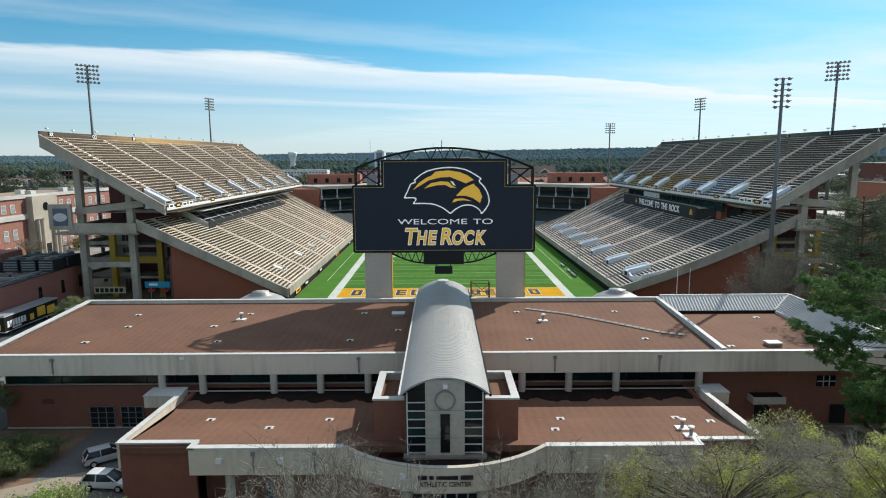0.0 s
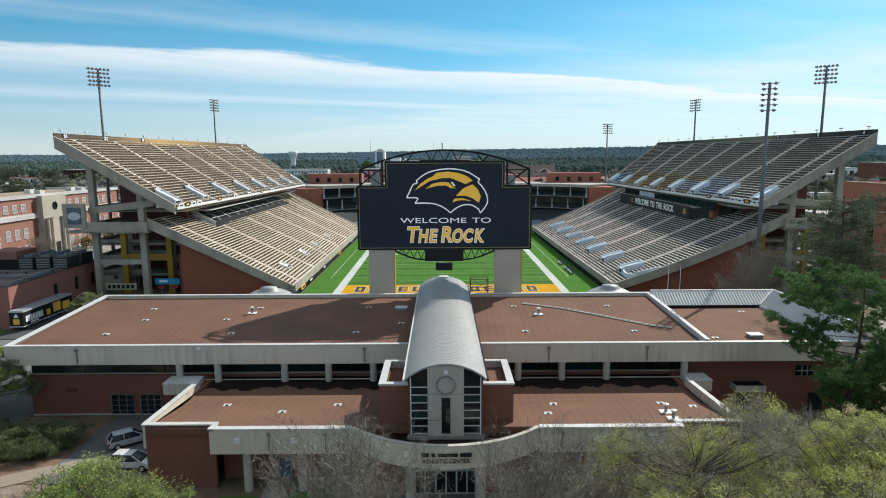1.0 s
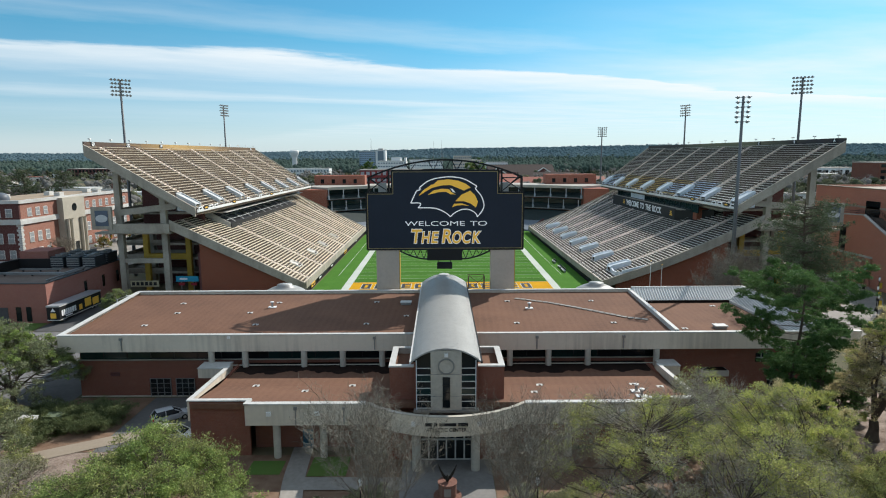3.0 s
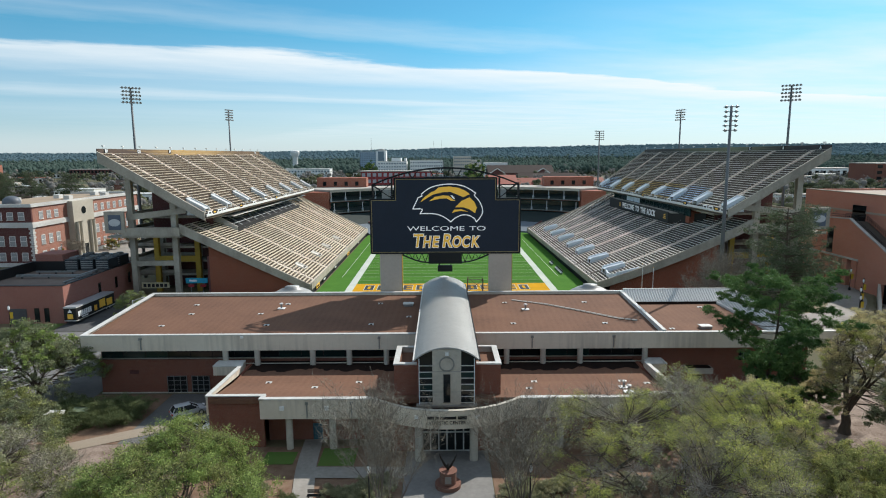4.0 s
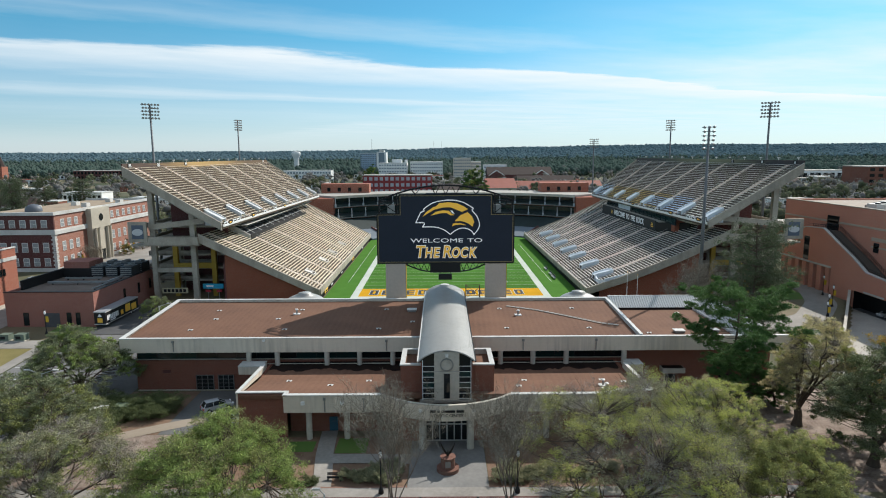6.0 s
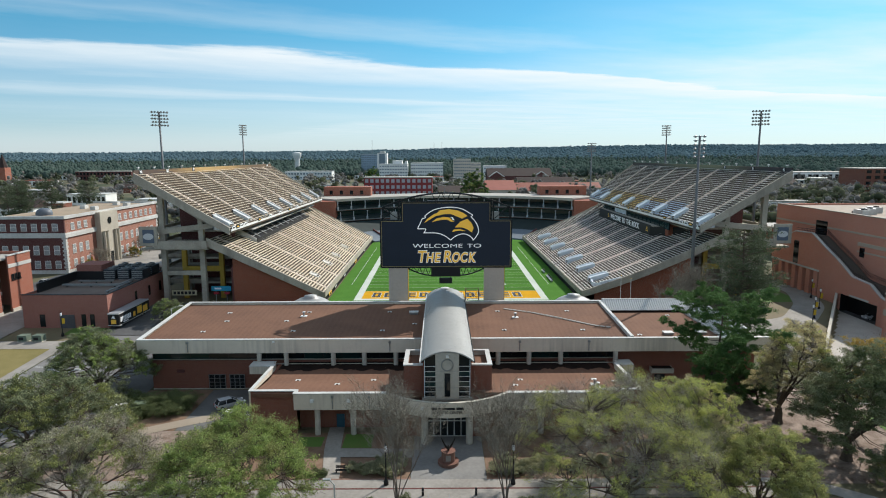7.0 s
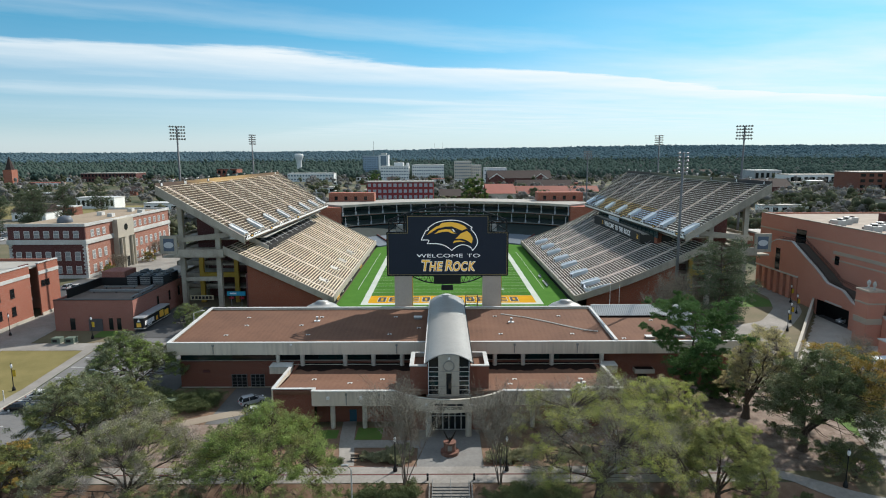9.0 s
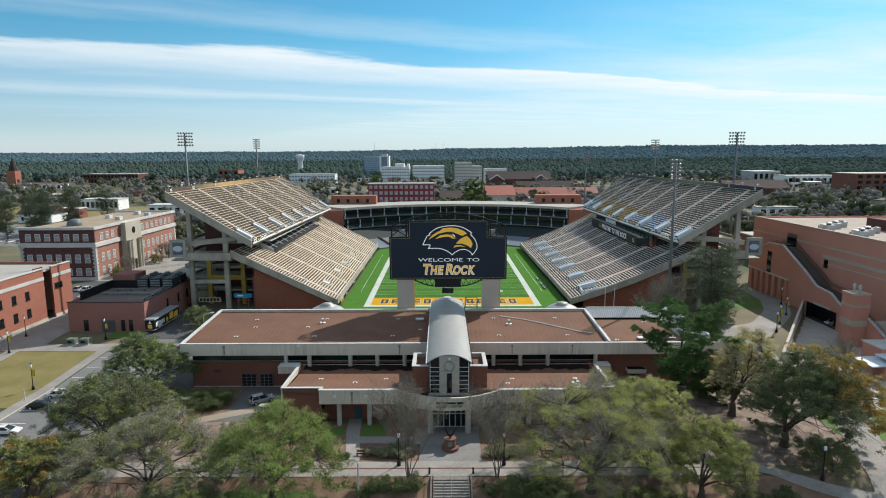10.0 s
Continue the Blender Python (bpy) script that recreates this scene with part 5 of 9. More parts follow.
def banner_material(name, a, b, c):
    """Printed banner: a dark ground with a bright streaked glow along its length."""
    m = M(name, a, 0.6, var=0.2, color2=b, stretch=(1, 0.25, 3))
    nt = m.node_tree
    bs = nt.nodes["Principled BSDF"]
    src = bs.inputs["Base Color"].links[0].from_socket
    tco = nt.nodes.new("ShaderNodeTexCoord")
    sp = nt.nodes.new("ShaderNodeSeparateXYZ")
    nt.links.new(tco.outputs["Generated"], sp.inputs[0])
    n = nt.nodes.new("ShaderNodeTexNoise")
    n.inputs["Scale"].default_value = 9.0
    nt.links.new(tco.outputs["Generated"], n.inputs["Vector"])
    ad = nt.nodes.new("ShaderNodeMath")
    ad.operation = "MULTIPLY_ADD"
    ad.inputs[1].default_value = 0.35
    nt.links.new(n.outputs[0], ad.inputs[0])
    nt.links.new(sp.outputs[1], ad.inputs[2])
    r = nt.nodes.new("ShaderNodeValToRGB")
    ramp_ = r.color_ramp
    stops_ = ((0.0, 0.0), (0.32, 0.0), (0.55, 0.9), (0.75, 0.6), (0.95, 0.1))
    while len(ramp_.elements) < len(stops_):
        ramp_.elements.new(0.5)
    for e, (p, q) in zip(ramp_.elements, stops_):
        e.position, e.color = p, (q, q, q, 1)
    nt.links.new(ad.outputs[0], r.inputs[0])
    mx = nt.nodes.new("ShaderNodeMixRGB")
    mx.inputs[2].default_value = (*c, 1)
    nt.links.new(r.outputs[0], mx.inputs[0])
    nt.links.new(src, mx.inputs[1])
    nt.links.new(mx.outputs[0], bs.inputs["Base Color"])
    return m


sunset_banner = banner_material("sunset banner", (0.07, 0.05, 0.045), (0.13, 0.08, 0.05), (0.55, 0.36, 0.14))
dark_banner = banner_material("dark banner", (0.035, 0.03, 0.035), (0.06, 0.05, 0.05), (0.22, 0.22, 0.13))

chair_dark = M("black chair seats", (0.03, 0.03, 0.033), 0.6, var=0.15)
chair_blue = M("faded pale blue seats", (0.55, 0.72, 0.92), 0.6, var=0.2)
chair_gold = M("faded gold seats", (0.58, 0.42, 0.12), 0.6, var=0.2)
low_l = Deck(123.0, 234.0, -31.7, -62.0, -31.5, -61.0, 4.4, 19.0, 40)
WIDE[0] = low_l
up_l = Deck(121.5, 232.0, -55.3, -79.0, -53.2, -74.6, 22.0, 36.0, 25)
low_r = Deck(123.0, 234.0, 36.9, 73.5, 36.2, 71.5, 4.5, 19.5, 46, 1.0)
up_r = Deck(121.5, 232.0, 66.8, 89.5, 65.0, 83.5, 22.0, 36.0, 28)
WIDE[1] = up_r
ll_a = [0.055, 0.208, 0.377, 0.543, 0.70, 0.86]
ul_a = [0.05, 0.19, 0.34, 0.475, 0.615, 0.755, 0.90]
ul_v = [0.02, 0.15, 0.29, 0.43, 0.565, 0.705, 0.84, 0.97]
ur_a = [0.054, 0.195, 0.334, 0.468, 0.60, 0.73, 0.86]
ur_v = [0.025, 0.17, 0.31, 0.447, 0.58, 0.715, 0.85, 0.98]
lr_a = [0.09, 0.222, 0.356, 0.475, 0.60, 0.725, 0.855]
lr_v = [0.076, 0.207, 0.342, 0.46, 0.586, 0.711, 0.84]
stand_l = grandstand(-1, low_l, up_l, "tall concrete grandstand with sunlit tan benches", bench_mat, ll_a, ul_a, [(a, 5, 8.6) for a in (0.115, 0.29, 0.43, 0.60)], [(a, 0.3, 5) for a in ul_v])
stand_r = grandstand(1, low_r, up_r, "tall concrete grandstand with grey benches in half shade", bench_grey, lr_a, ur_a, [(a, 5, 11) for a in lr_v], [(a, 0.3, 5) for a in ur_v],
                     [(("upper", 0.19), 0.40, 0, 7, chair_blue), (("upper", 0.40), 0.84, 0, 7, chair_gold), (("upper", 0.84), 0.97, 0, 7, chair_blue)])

cw = MB()
corner = [low_r.at(k, h) for k, h in ((0.062, 0.115), (0.048, 0.105), (0.035, 0.10), (0.02, 0.105), (0.008, 0.125))]
for a_, b_ in zip(corner, corner[1:]):
    cw.prism([(a_[0], a_[1], a_[2] - 0.1), (b_[0], b_[1], b_[2] - 0.1), (b_[0], b_[1], b_[2] + 1.2), (a_[0], a_[1], a_[2] + 1.2)], (0.35, 0, 0))
part("corner_wall", cw, pale_blue, stand_r, "bowed pale stair wall at the deck corner")
side_wall = [low_r.at(0.002, h) for h in (0.13, 0.17, 0.21, 0.25, 0.28)]
cw = MB()
for (a_, b_), (u0, u1) in zip(zip(side_wall, side_wall[1:]), ((1.5, 1.35), (1.35, 1.2), (1.2, 1.05), (1.05, 0.9))):
    cw.prism([(a_[0], a_[1], a_[2]), (b_[0], b_[1], b_[2]), (b_[0], b_[1], b_[2] + u1), (a_[0], a_[1], a_[2] + u0)], (0, 0.3, 0))
part("side_wall", cw, pale_blue, stand_r, "low pale wall along the deck edge")

# ---- roof furniture of the athletic centre ----
for x, y in ((-42.8, 83.2), (-41.6, 78.0), (-27.0, 83.4), (-30.2, 78.0), (-27.6, 72.2), (-10.9, 83.4), (-11.3, 72.3), (-5.6, 76.0), (-43.9, 72.1), (10.7, 83.5), (10.9, 72.3), (24.6, 83.5), (25.2, 72.2)):
    roof_vent(x, y, RZ(y), "drain")
roof_vent(-27.5, 80.9, RZ(80.9), "stack")
roof_vent(-6.0, 82.2, RZ(82.2), "hatch")
roof_vent(13.8, 79.6, RZ(79.6), "stack")
for x, y in ((40.2, 70.6), (46.2, 70.9)):
    roof_vent(x, y, 9.1, "hatch")
for x, y in ((35.0, 70.3), (47.4, 68.6)):
    roof_vent(x, y, 9.1, "drain")
roof_vent(44.8, 83.4, 9.1, "drain")
for x, y, k in ((-23.7, 58.8, "drain"), (-11.5, 58.6, "drain"), (-16.9, 56.0, "drain"), (10.9, 54.9, "drain"), (12.1, 58.4, "drain"), (23.2, 55.1, "stack"), (23.1, 52.8, "stack"), (26.9, 57.2, "drain"), (23.9, 58.5, "drain")):
    roof_vent(x, y, LOW(y) - 0.01, k)
line = [(12.2, 85.1), (17.4, 82.6), (21.4, 79.7), (25.1, 76.8), (28.0, 74.5), (30.8, 73.4)]
wp = thing("roof_walkway", "curved line of pale concrete roof pavers", "walkway", (21, 80, RZ(80)))
for (xa, ya), (xb, yb) in zip(line, line[1:]):
    k = max(2, round(math.dist((xa, ya), (xb, yb)) / 1.0))
    for i in range(k):
        x, y = lerp(xa, xb, i / k), lerp(ya, yb, i / k)
        part("paver", MB().beam((x, y, RZ(y) + 0.06), (x + (xb - xa) / k * 0.84, y + (yb - ya) / k * 0.84, RZ(y) + 0.06), 0.75, 0.08), paving, wp)

# ---- stadium lights ----


def light_pole(x, y, z0, top, rows, cols, width, label, face):
    t = thing("stadium_light", label, "light pole", (x, y, z0), "stadium lights")
    part("pole", MB().tube((x, y, z0), (x, y, top - 0.3), 0.48, 0.24, 10), mast_metal, t, "tapered galvanised steel pole", smooth=True)
    dx, dy = math.cos(face), math.sin(face)
    for r in range(rows):
        zz = top - 0.4 - r * 0.95
        w = width * (1.0 if r % 2 == 0 else 0.92)
        arm = part("crossarm", MB().beam((x - dx * w / 2, y - dy * w / 2, zz), (x + dx * w / 2, y + dy * w / 2, zz), 0.14, 0.14), grey_metal, t)
        for c in range(cols):
            k = (c + 0.5) / cols - 0.5
            px, py = x + dx * w * k, y + dy * w * k
            nx, ny = -dy, dx
            s = 1 if (nx * (2 - x) + ny * (180 - y)) > 0 else -1
            part("lamp", MB().tube((px, py, zz + 0.12), (px + nx * s * 0.42, py + ny * s * 0.42, zz + 0.02), 0.12, 0.33, 9), lamp_metal, arm, "round floodlight")
    return t


lamp_metal = M("dull dark lamp", (0.34, 0.34, 0.34), 0.5, 0.2, var=0.1)
mast_metal = M("dark weathered steel mast", (0.17, 0.18, 0.19), 0.6, 0.1, var=0.15)
for x, y, z0, top, rows, cols, w, face in ((-83.5, 148, 2, 54.2, 5, 6, 5.2, 0.75), (-84.3, 226, 2, 54.0, 5, 6, 5.0, 1.25), (92.7, 145, 2, 53.7, 5, 6, 5.0, -0.6),
                                       (95.3, 226, 2, 53.2, 5, 6, 5.0, -1.1), (59.4, 107.5, 2, 45.5, 6, 3, 3.0, -0.5), (74.0, 268, 2, 46.7, 5, 5, 5.0, 0.25)):
    light_pole(x, y, z0, top, rows, cols, w, "tall steel stadium light mast with banked floodlights", face)

# ---- end zone building: a bowed row of suites behind the far goal ----
EX, EY, ER = 6.0, 198.5, 77.5
ez = thing("end_zone_building", "bowed end zone building with dark glazed suites under a pale roof", "building", (EX, EY + ER, 2.0))
EA = [radians(-47 + 94 * i / 32) for i in range(33)]


def sweep(profile, a0=0, a1=32):
    """A closed (radius, z) outline swept round the bow."""
    m = MB()
    n = len(profile)
    idx = EA[a0:a1 + 1]
    v = [(EX + r * math.sin(a), EY + r * math.cos(a), z) for a in idx for r, z in profile]
    f = [(i * n + j, (i + 1) * n + j, (i + 1) * n + (j + 1) % n, i * n + (j + 1) % n) for i in range(len(idx) - 1) for j in range(n)]
    return m.add(v, f + [tuple(range(n)), tuple(range(len(v) - 1, len(v) - n - 1, -1))])


ring_box = lambda r0, r1, z0, z1, a0=0, a1=32: sweep([(r0, z0), (r1, z0), (r1, z1), (r0, z1)], a0, a1)
pale_roof = M("pale roof membrane", (0.40, 0.375, 0.335), 0.8, var=0.12)
suite_grey = M("grey suite concrete", (0.24, 0.23, 0.215), 0.85, var=0.15)
seat_dark = M("dark green seats", (0.02, 0.035, 0.035), 0.7, var=0.2)
suite_fin = M("grey blue balcony paint", (0.40, 0.45, 0.50), 0.6, var=0.15)
tarp = M("grey blue tarpaulin", (0.15, 0.185, 0.22), 0.7, var=0.12)
part("roof", ring_box(ER - 1.5, ER + 20, 19.7, 20.5), pale_roof, ez, "pale flat roof with a white edge")
part("roof_edge", ring_box(ER - 1.7, ER - 1.4, 19.4, 20.6), concrete_plain, ez, "white roof edge")
part("back_wall", ring_box(ER + 19, ER + 20, 2, 19.7), brick_bright, ez)
for z0, z1, r in ((15.6, 19.4, ER + 3), (10.6, 14.6, ER + 1.0)):
    for i in range(32):
        part("window", ring_box(r, r + 0.15, z0 + 0.05, z1, i, i + 1), glass_teal, ez, "dark suite glazing")
    part("floor_slab", ring_box(r - 5.5, r + 10, z0 - 0.4, z0), suite_grey, ez)
    part("terrace_seat", sweep([(r - 5.0, z0), (r - 1.2, z0), (r - 1.2, z0 + 1.7), (r - 2.2, z0 + 1.7), (r - 3.4, z0 + 1.0), (r - 5.0, z0 + 0.6)]), seat_dark, ez, "dark terrace seats")
    for i in range(0, 33, 2):
        a = EA[i]
        x, y = EX + (r - 5.2) * math.sin(a), EY + (r - 5.2) * math.cos(a)
        part("post", MB().box(x - 0.16, x + 0.16, y - 0.16, y + 0.16, z0, z1 + 0.1), suite_fin, ez)
        part("fin", MB().box(x - 0.4, x + 0.4, y - 0.35, y + 0.0, z0 - 0.3, z0 + 1.2), suite_fin, ez, "pale balcony divider")
part("seat_bank", sweep([(ER - 16, 5.2), (ER - 4, 9.7), (ER - 4, 2.0), (ER - 16, 2.0)]), seat_dark, ez, "dark bank of seats")
part("tarp_bank", sweep([(ER - 28, 3.2), (ER - 16.1, 6.0), (ER - 16.1, 2.0), (ER - 28, 2.0)]), tarp, ez, "grey blue tarpaulin over low seats")
for i in (3, 9, 23, 29):
    part("aisle_wall", MB().beam(
        (EX + (ER - 28) * math.sin(EA[i]), EY + (ER - 28) * math.cos(EA[i]), 3.4), (EX + (ER - 15.5) * math.sin(EA[i]), EY + (ER - 15.5) * math.cos(EA[i]), 6.4), 0.5, 0.9), brick_dark, ez)
for s in (-1, 1):
    xx = EX + s * 61.5
    part("end_block", MB().box(xx - 5.5, xx + 5.5, 249, 275, 2, 19.6), brick_bright, ez, "brick end block")
    xp = -48.5 if s < 0 else 62.0
    ph = part("penthouse", MB().box(xp - 12, xp + 12, 276, 284, 20.5, 25.0), brick_bright, ez, "orange brick roof house")
    for k in range(4):
        part("window", MB().box(xp - 9 + 5.2 * k, xp - 7.4 + 5.2 * k, 275.95, 276.1, 21.2, 23.2), glass, ez)

# ---- brick hall on the left with white trim ----


def window_unit(parent, x, y, z, w, h, axis, out, pale=True):
    """A sash window: frame, two panes and a sill, set in a wall along an axis."""
    def bx(a0, a1, d0, d1, z0, z1):
        lo, hi = sorted((d0 * out, d1 * out))
        return MB().box(x + a0, x + a1, y + lo, y + hi, z0, z1) if axis == "x" else MB().box(x + lo, x + hi, y + a0, y + a1, z0, z1)
    win = part("window", bx(-w / 2, w / 2, -0.05, 0.05, z, z + h), glass_grey if pale else glass, parent, "white framed sash window" if pale else "dark window")
    fr = white_paint if pale else dark_metal
    part("frame", bx(-w / 2 - 0.12, -w / 2, -0.05, 0.1, z - 0.1, z + h + 0.12), fr, win)
    part("frame", bx(w / 2, w / 2 + 0.12, -0.05, 0.1, z - 0.1, z + h + 0.12), fr, win)
    part("frame", bx(-w / 2, w / 2, -0.05, 0.1, z + h, z + h + 0.15), fr, win)
    part("sill", bx(-w / 2 - 0.2, w / 2 + 0.2, -0.05, 0.2, z - 0.2, z - 0.05), cap_mat if pale else dark_metal, win)
    part("glazing_bar", bx(-w / 2, w / 2, 0.05, 0.09, z + h * 0.48, z + h * 0.53), fr, win)
    return win


glass_grey = glassy("pale window glass", (0.34, 0.36, 0.37), 0.15)
hall = thing("brick_hall", "three-storey brick hall with white cornices and sash windows", "building", (-140, 190, 2))
HX0, HX1, HY0, HY1, HT = -153.0, -126.0, 166.0, 232.0, 21.5
# Shade is put into the front's dark brick, sun into the side's paler brick.
part("wall", MB().box(HX0, HX1, HY0, HY0 + 0.6, 1.5, HT - 1), brick_dark, hall, "red brick front wall, darkened for shade")
part("wall", MB().box(HX1 - 0.6, HX1, HY0 + 0.6, HY1, 1.5, HT - 1), brickwork("rose brick", (0.36, 0.16, 0.115), (0.29, 0.125, 0.09), (0.40, 0.30, 0.25)), hall, "red brick side wall")
part("wall", MB().box(HX0, HX0 + 0.6, HY0 + 0.6, HY1, 1.5, HT - 1), brick_dark, hall)
part("wall", MB().box(HX0, HX1, HY1 - 0.6, HY1, 1.5, HT - 1), brick_bright, hall)
part("roof", MB().box(HX0 + 0.5, HX1 - 0.5, HY0 + 0.5, HY1 - 0.5, HT - 1.2, HT - 0.8), M("tan roof gravel", (0.36, 0.28, 0.2), 0.95, var=0.2), hall, "tan gravel flat roof")
for z0, z1, o in ((HT - 1.0, HT, 0.45), (14.2, 15.4, 0.5), (15.4, 15.8, 0.3), (1.5, 3.2, 0.15)):
    part("cornice", MB().box(HX0 - o, HX1 + o, HY0 - o, HY0 + 0.3, z0, z1), cap_mat, hall, "white stone cornice")
    part("cornice", MB().box(HX1 - 0.3, HX1 + o, HY0 + 0.3, HY1 + o, z0, z1), cap_mat, hall, "white stone cornice")
    part("cornice", MB().box(HX0 - o, HX1 + o, HY1 - 0.2, HY1 + o * 0.9, z0, z1), cap_mat, hall)
for (x, y) in ((HX1, HY0), (HX0, HY0), (HX1, HY1 - 1.2)):
    for k in range(16):
        w = 1.2 if k % 2 else 0.8
        part("quoin", MB().box(x - w if x == HX1 else x - 0.1, x + 0.1 if x == HX1 else x + w, y - 0.1, y + w, 3.2 + k * 0.69, 3.2 + k * 0.69 + 0.62), cap_mat, hall)
for k in range(7):
    xx = HX0 + 3.2 + k * 3.45
    for z, h in ((4.0, 2.3), (8.6, 2.8), (16.6, 2.2)):
        window_unit(hall, xx, HY0, z, 1.7, h, "x", -1)
for yy in (170.5, 174.3, 178.1, 201, 205.2, 209.4, 213.6, 217.8, 222, 226.2):
    for z, h in ((4.0, 2.3), (8.6, 2.8), (16.6, 2.2)):
        window_unit(hall, HX1, yy, z, 1.7, h, "y", 1)
part("entrance_bay", MB().box(HX1, HX1 + 2.0, 184, 196, 1.5, 21.0), M("cream stone", (0.50, 0.46, 0.38), 0.8, var=0.15), hall, "cream stone entrance bay")
for yy in (185.2, 187.2, 192.8, 194.8):
    part("pilaster", MB().lathe([(0.55, 1.5), (0.5, 13.6), (0.7, 14.0)], HX1 + 2.4, yy, 14), bpy.data.materials["cream stone"], hall)
part("oculus", MB().tube((HX1 + 1.9, 190, 17.6), (HX1 + 2.1, 190, 17.6), 1.3, n=20), glass, hall, "round window")
part("door", MB().box(HX1 + 1.9, HX1 + 2.06, 188.8, 191.2, 2, 6), glass, hall)
part("dome", MB().lathe([(2.6, HT - 0.8), (2.6, HT), (2.3, HT + 0.8), (1.4, HT + 1.5), (0, HT + 1.8)], -140, 178, 20), M("blue grey dome", (0.12, 0.14, 0.17), 0.5), hall, "small dark roof dome", smooth=True)
for k in range(5):
    x, y = -146 + 3.7 * k, 186 + (k * 17) % 40
    part("roof_unit", MB().box(x, x + 2, y, y + 2.5, HT - 0.8, HT + 0.6), cap_mat, hall)

# ---- near-left brick block and service building ----
blk = thing("brick_block", "orange brick academic block with a pale stone band", "building", (-122, 108, 1.5))
part("wall", MB().box(-109.9, -109.5, 84, 112, 0, 16.4), brick_bright, blk, "orange brick side wall")
part("wall", MB().box(-109.9, -109.5, 115.5, 124, 0, 16.4), brick_bright, blk, "orange brick side wall")
part("wall", MB().box(-112.3, -111.9, 112, 115.5, 0, 16.4), brick_dark, blk)
part("wall", MB().box(-138, -109.9, 123.6, 124, 0, 16.4), brick_bright, blk)
part("wall", MB().box(-138, -109.9, 84, 84.4, 0, 16.4), brick_bright, blk)
part("roof", MB().box(-138, -110.2, 84.3, 123.7, 15.4, 15.7), pale_roof, blk, "pale flat roof")
for y0, y1 in ((84, 112), (115.5, 124)):
    part("stone_band", MB().box(-109.6, -109.36, y0, y1, 13.4, 14.3), cap_mat, blk, "pale stone band")
    part("coping", MB().box(-110.1, -109.3, y0, y1, 16.4, 16.65), cap_mat, blk)
    part("plinth", MB().box(-109.6, -109.3, y0, y1, 0, 2.9), concrete_plain, blk)
for z in (4.0, 7.6, 11.2):
    part("stair_window", MB().box(-111.9, -111.8, 112.6, 115.2, z, z + 2.2), glass, blk)
    part("spandrel", MB().box(-111.9, -111.7, 112.3, 115.4, z - 1.2, z - 0.3), cap_mat, blk)
for yy in (116.8, 118.0, 119.2):
    window_unit(blk, -109.5, yy, 10.2, 0.7, 1.3, "y", 1, False)
for yy in (90, 95, 100, 105):
    window_unit(blk, -109.5, yy, 5.0, 1.2, 2.0, "y", 1, False)
    window_unit(blk, -109.5, yy, 9.6, 1.2, 2.0, "y", 1, False)

sv = thing("service_building", "low red brick service building with cooling plant on its roof", "building", (-87, 115, 1.5))
part("wall", MB().box(-97, -77.4, 101.4, 101.8, 0, 9.7), brick_rose, sv, "red brick front wall")
part("wall", MB().box(-77.8, -77.4, 101.8, 132, 0, 9.7), brick_rose, sv, "red brick side wall")
part("wall", MB().box(-97, -96.6, 101.8, 132, 0, 9.7), brick_rose, sv)
part("wall", MB().box(-97, -77.4, 131.6, 132, 0, 9.7), brick_rose, sv)
part("roof", MB().box(-96.7, -77.7, 101.7, 131.7, 8.9, 9.2), M("grey brown roof felt", (0.20, 0.155, 0.13), 0.95, var=0.2), sv, "dark felt roof")
part("coping", MB().box(-97.1, -77.3, 101.3, 101.9, 9.7, 9.82), dark_metal, sv)
part("coping", MB().box(-77.9, -77.3, 101.9, 132, 9.7, 9.82), dark_metal, sv)
part("plant_wall", MB().box(-96.4, -95.9, 106, 126, 9.2, 11.4), black_paint, sv, "black plant screen")
part("plant_wall", MB().box(-95.9, -88.5, 121, 121.4, 9.2, 11.4), black_paint, sv, "black plant screen")
part("plant_wall", MB().box(-95.9, -89.5, 121.5, 128, 9.2, 13.0), brick_rose, sv)
for x0, x1, z in ((-93.2, -92.0, 2.2), (-83.6, -82.6, 2.2), (-81.6, -80.6, 2.2)):
    part("window", MB().box(x0, x1, 101.3, 101.45, z, z + 2.9), glass, sv, "tall dark window")
part("roller_door", MB().box(-88.6, -85.2, 101.28, 101.42, 1.4, 5.0), M("grey roller door", (0.10, 0.10, 0.11), 0.6), sv, "grey roller door")
for yy in (114, 121, 127):
    part("window", MB().box(-77.42, -77.3, yy, yy + 0.9, 5.0, 7.6), glass, sv)
for k in range(6):
    x, y = -88.5 + (k % 3) * 3.6, 120.5 + (k // 3) * 5.2
    ct = thing("cooling_unit", "dark grey rooftop cooling unit with louvres", "cooling unit", (x + 1.5, y + 2, 9.2), "rooftop cooling units")
    part("casing", MB().box(x, x + 3.0, y, y + 4.2, 9.5, 11.9), M("dark plant metal", (0.05, 0.06, 0.07), 0.5, 0.3, var=0.2) if k == 0 else bpy.data.materials["dark plant metal"], ct)
    part("base", MB().box(x + 0.2, x + 2.8, y + 0.2, y + 4.0, 9.2, 9.5), grey_metal, ct)
    for j in range(2):
        part("fan_ring", MB().lathe([(0.75, 11.9), (0.8, 12.35), (0.68, 12.35), (0.68, 11.95)], x + 1.5, y + 1.1 + 2.0 * j, 14), grey_metal, ct)
    for j in range(4):
        part("louvre", MB().box(x + 0.15, x + 2.85, y - 0.06, y + 0.02, 9.8 + j * 0.5, 10.05 + j * 0.5), grey_metal, ct)
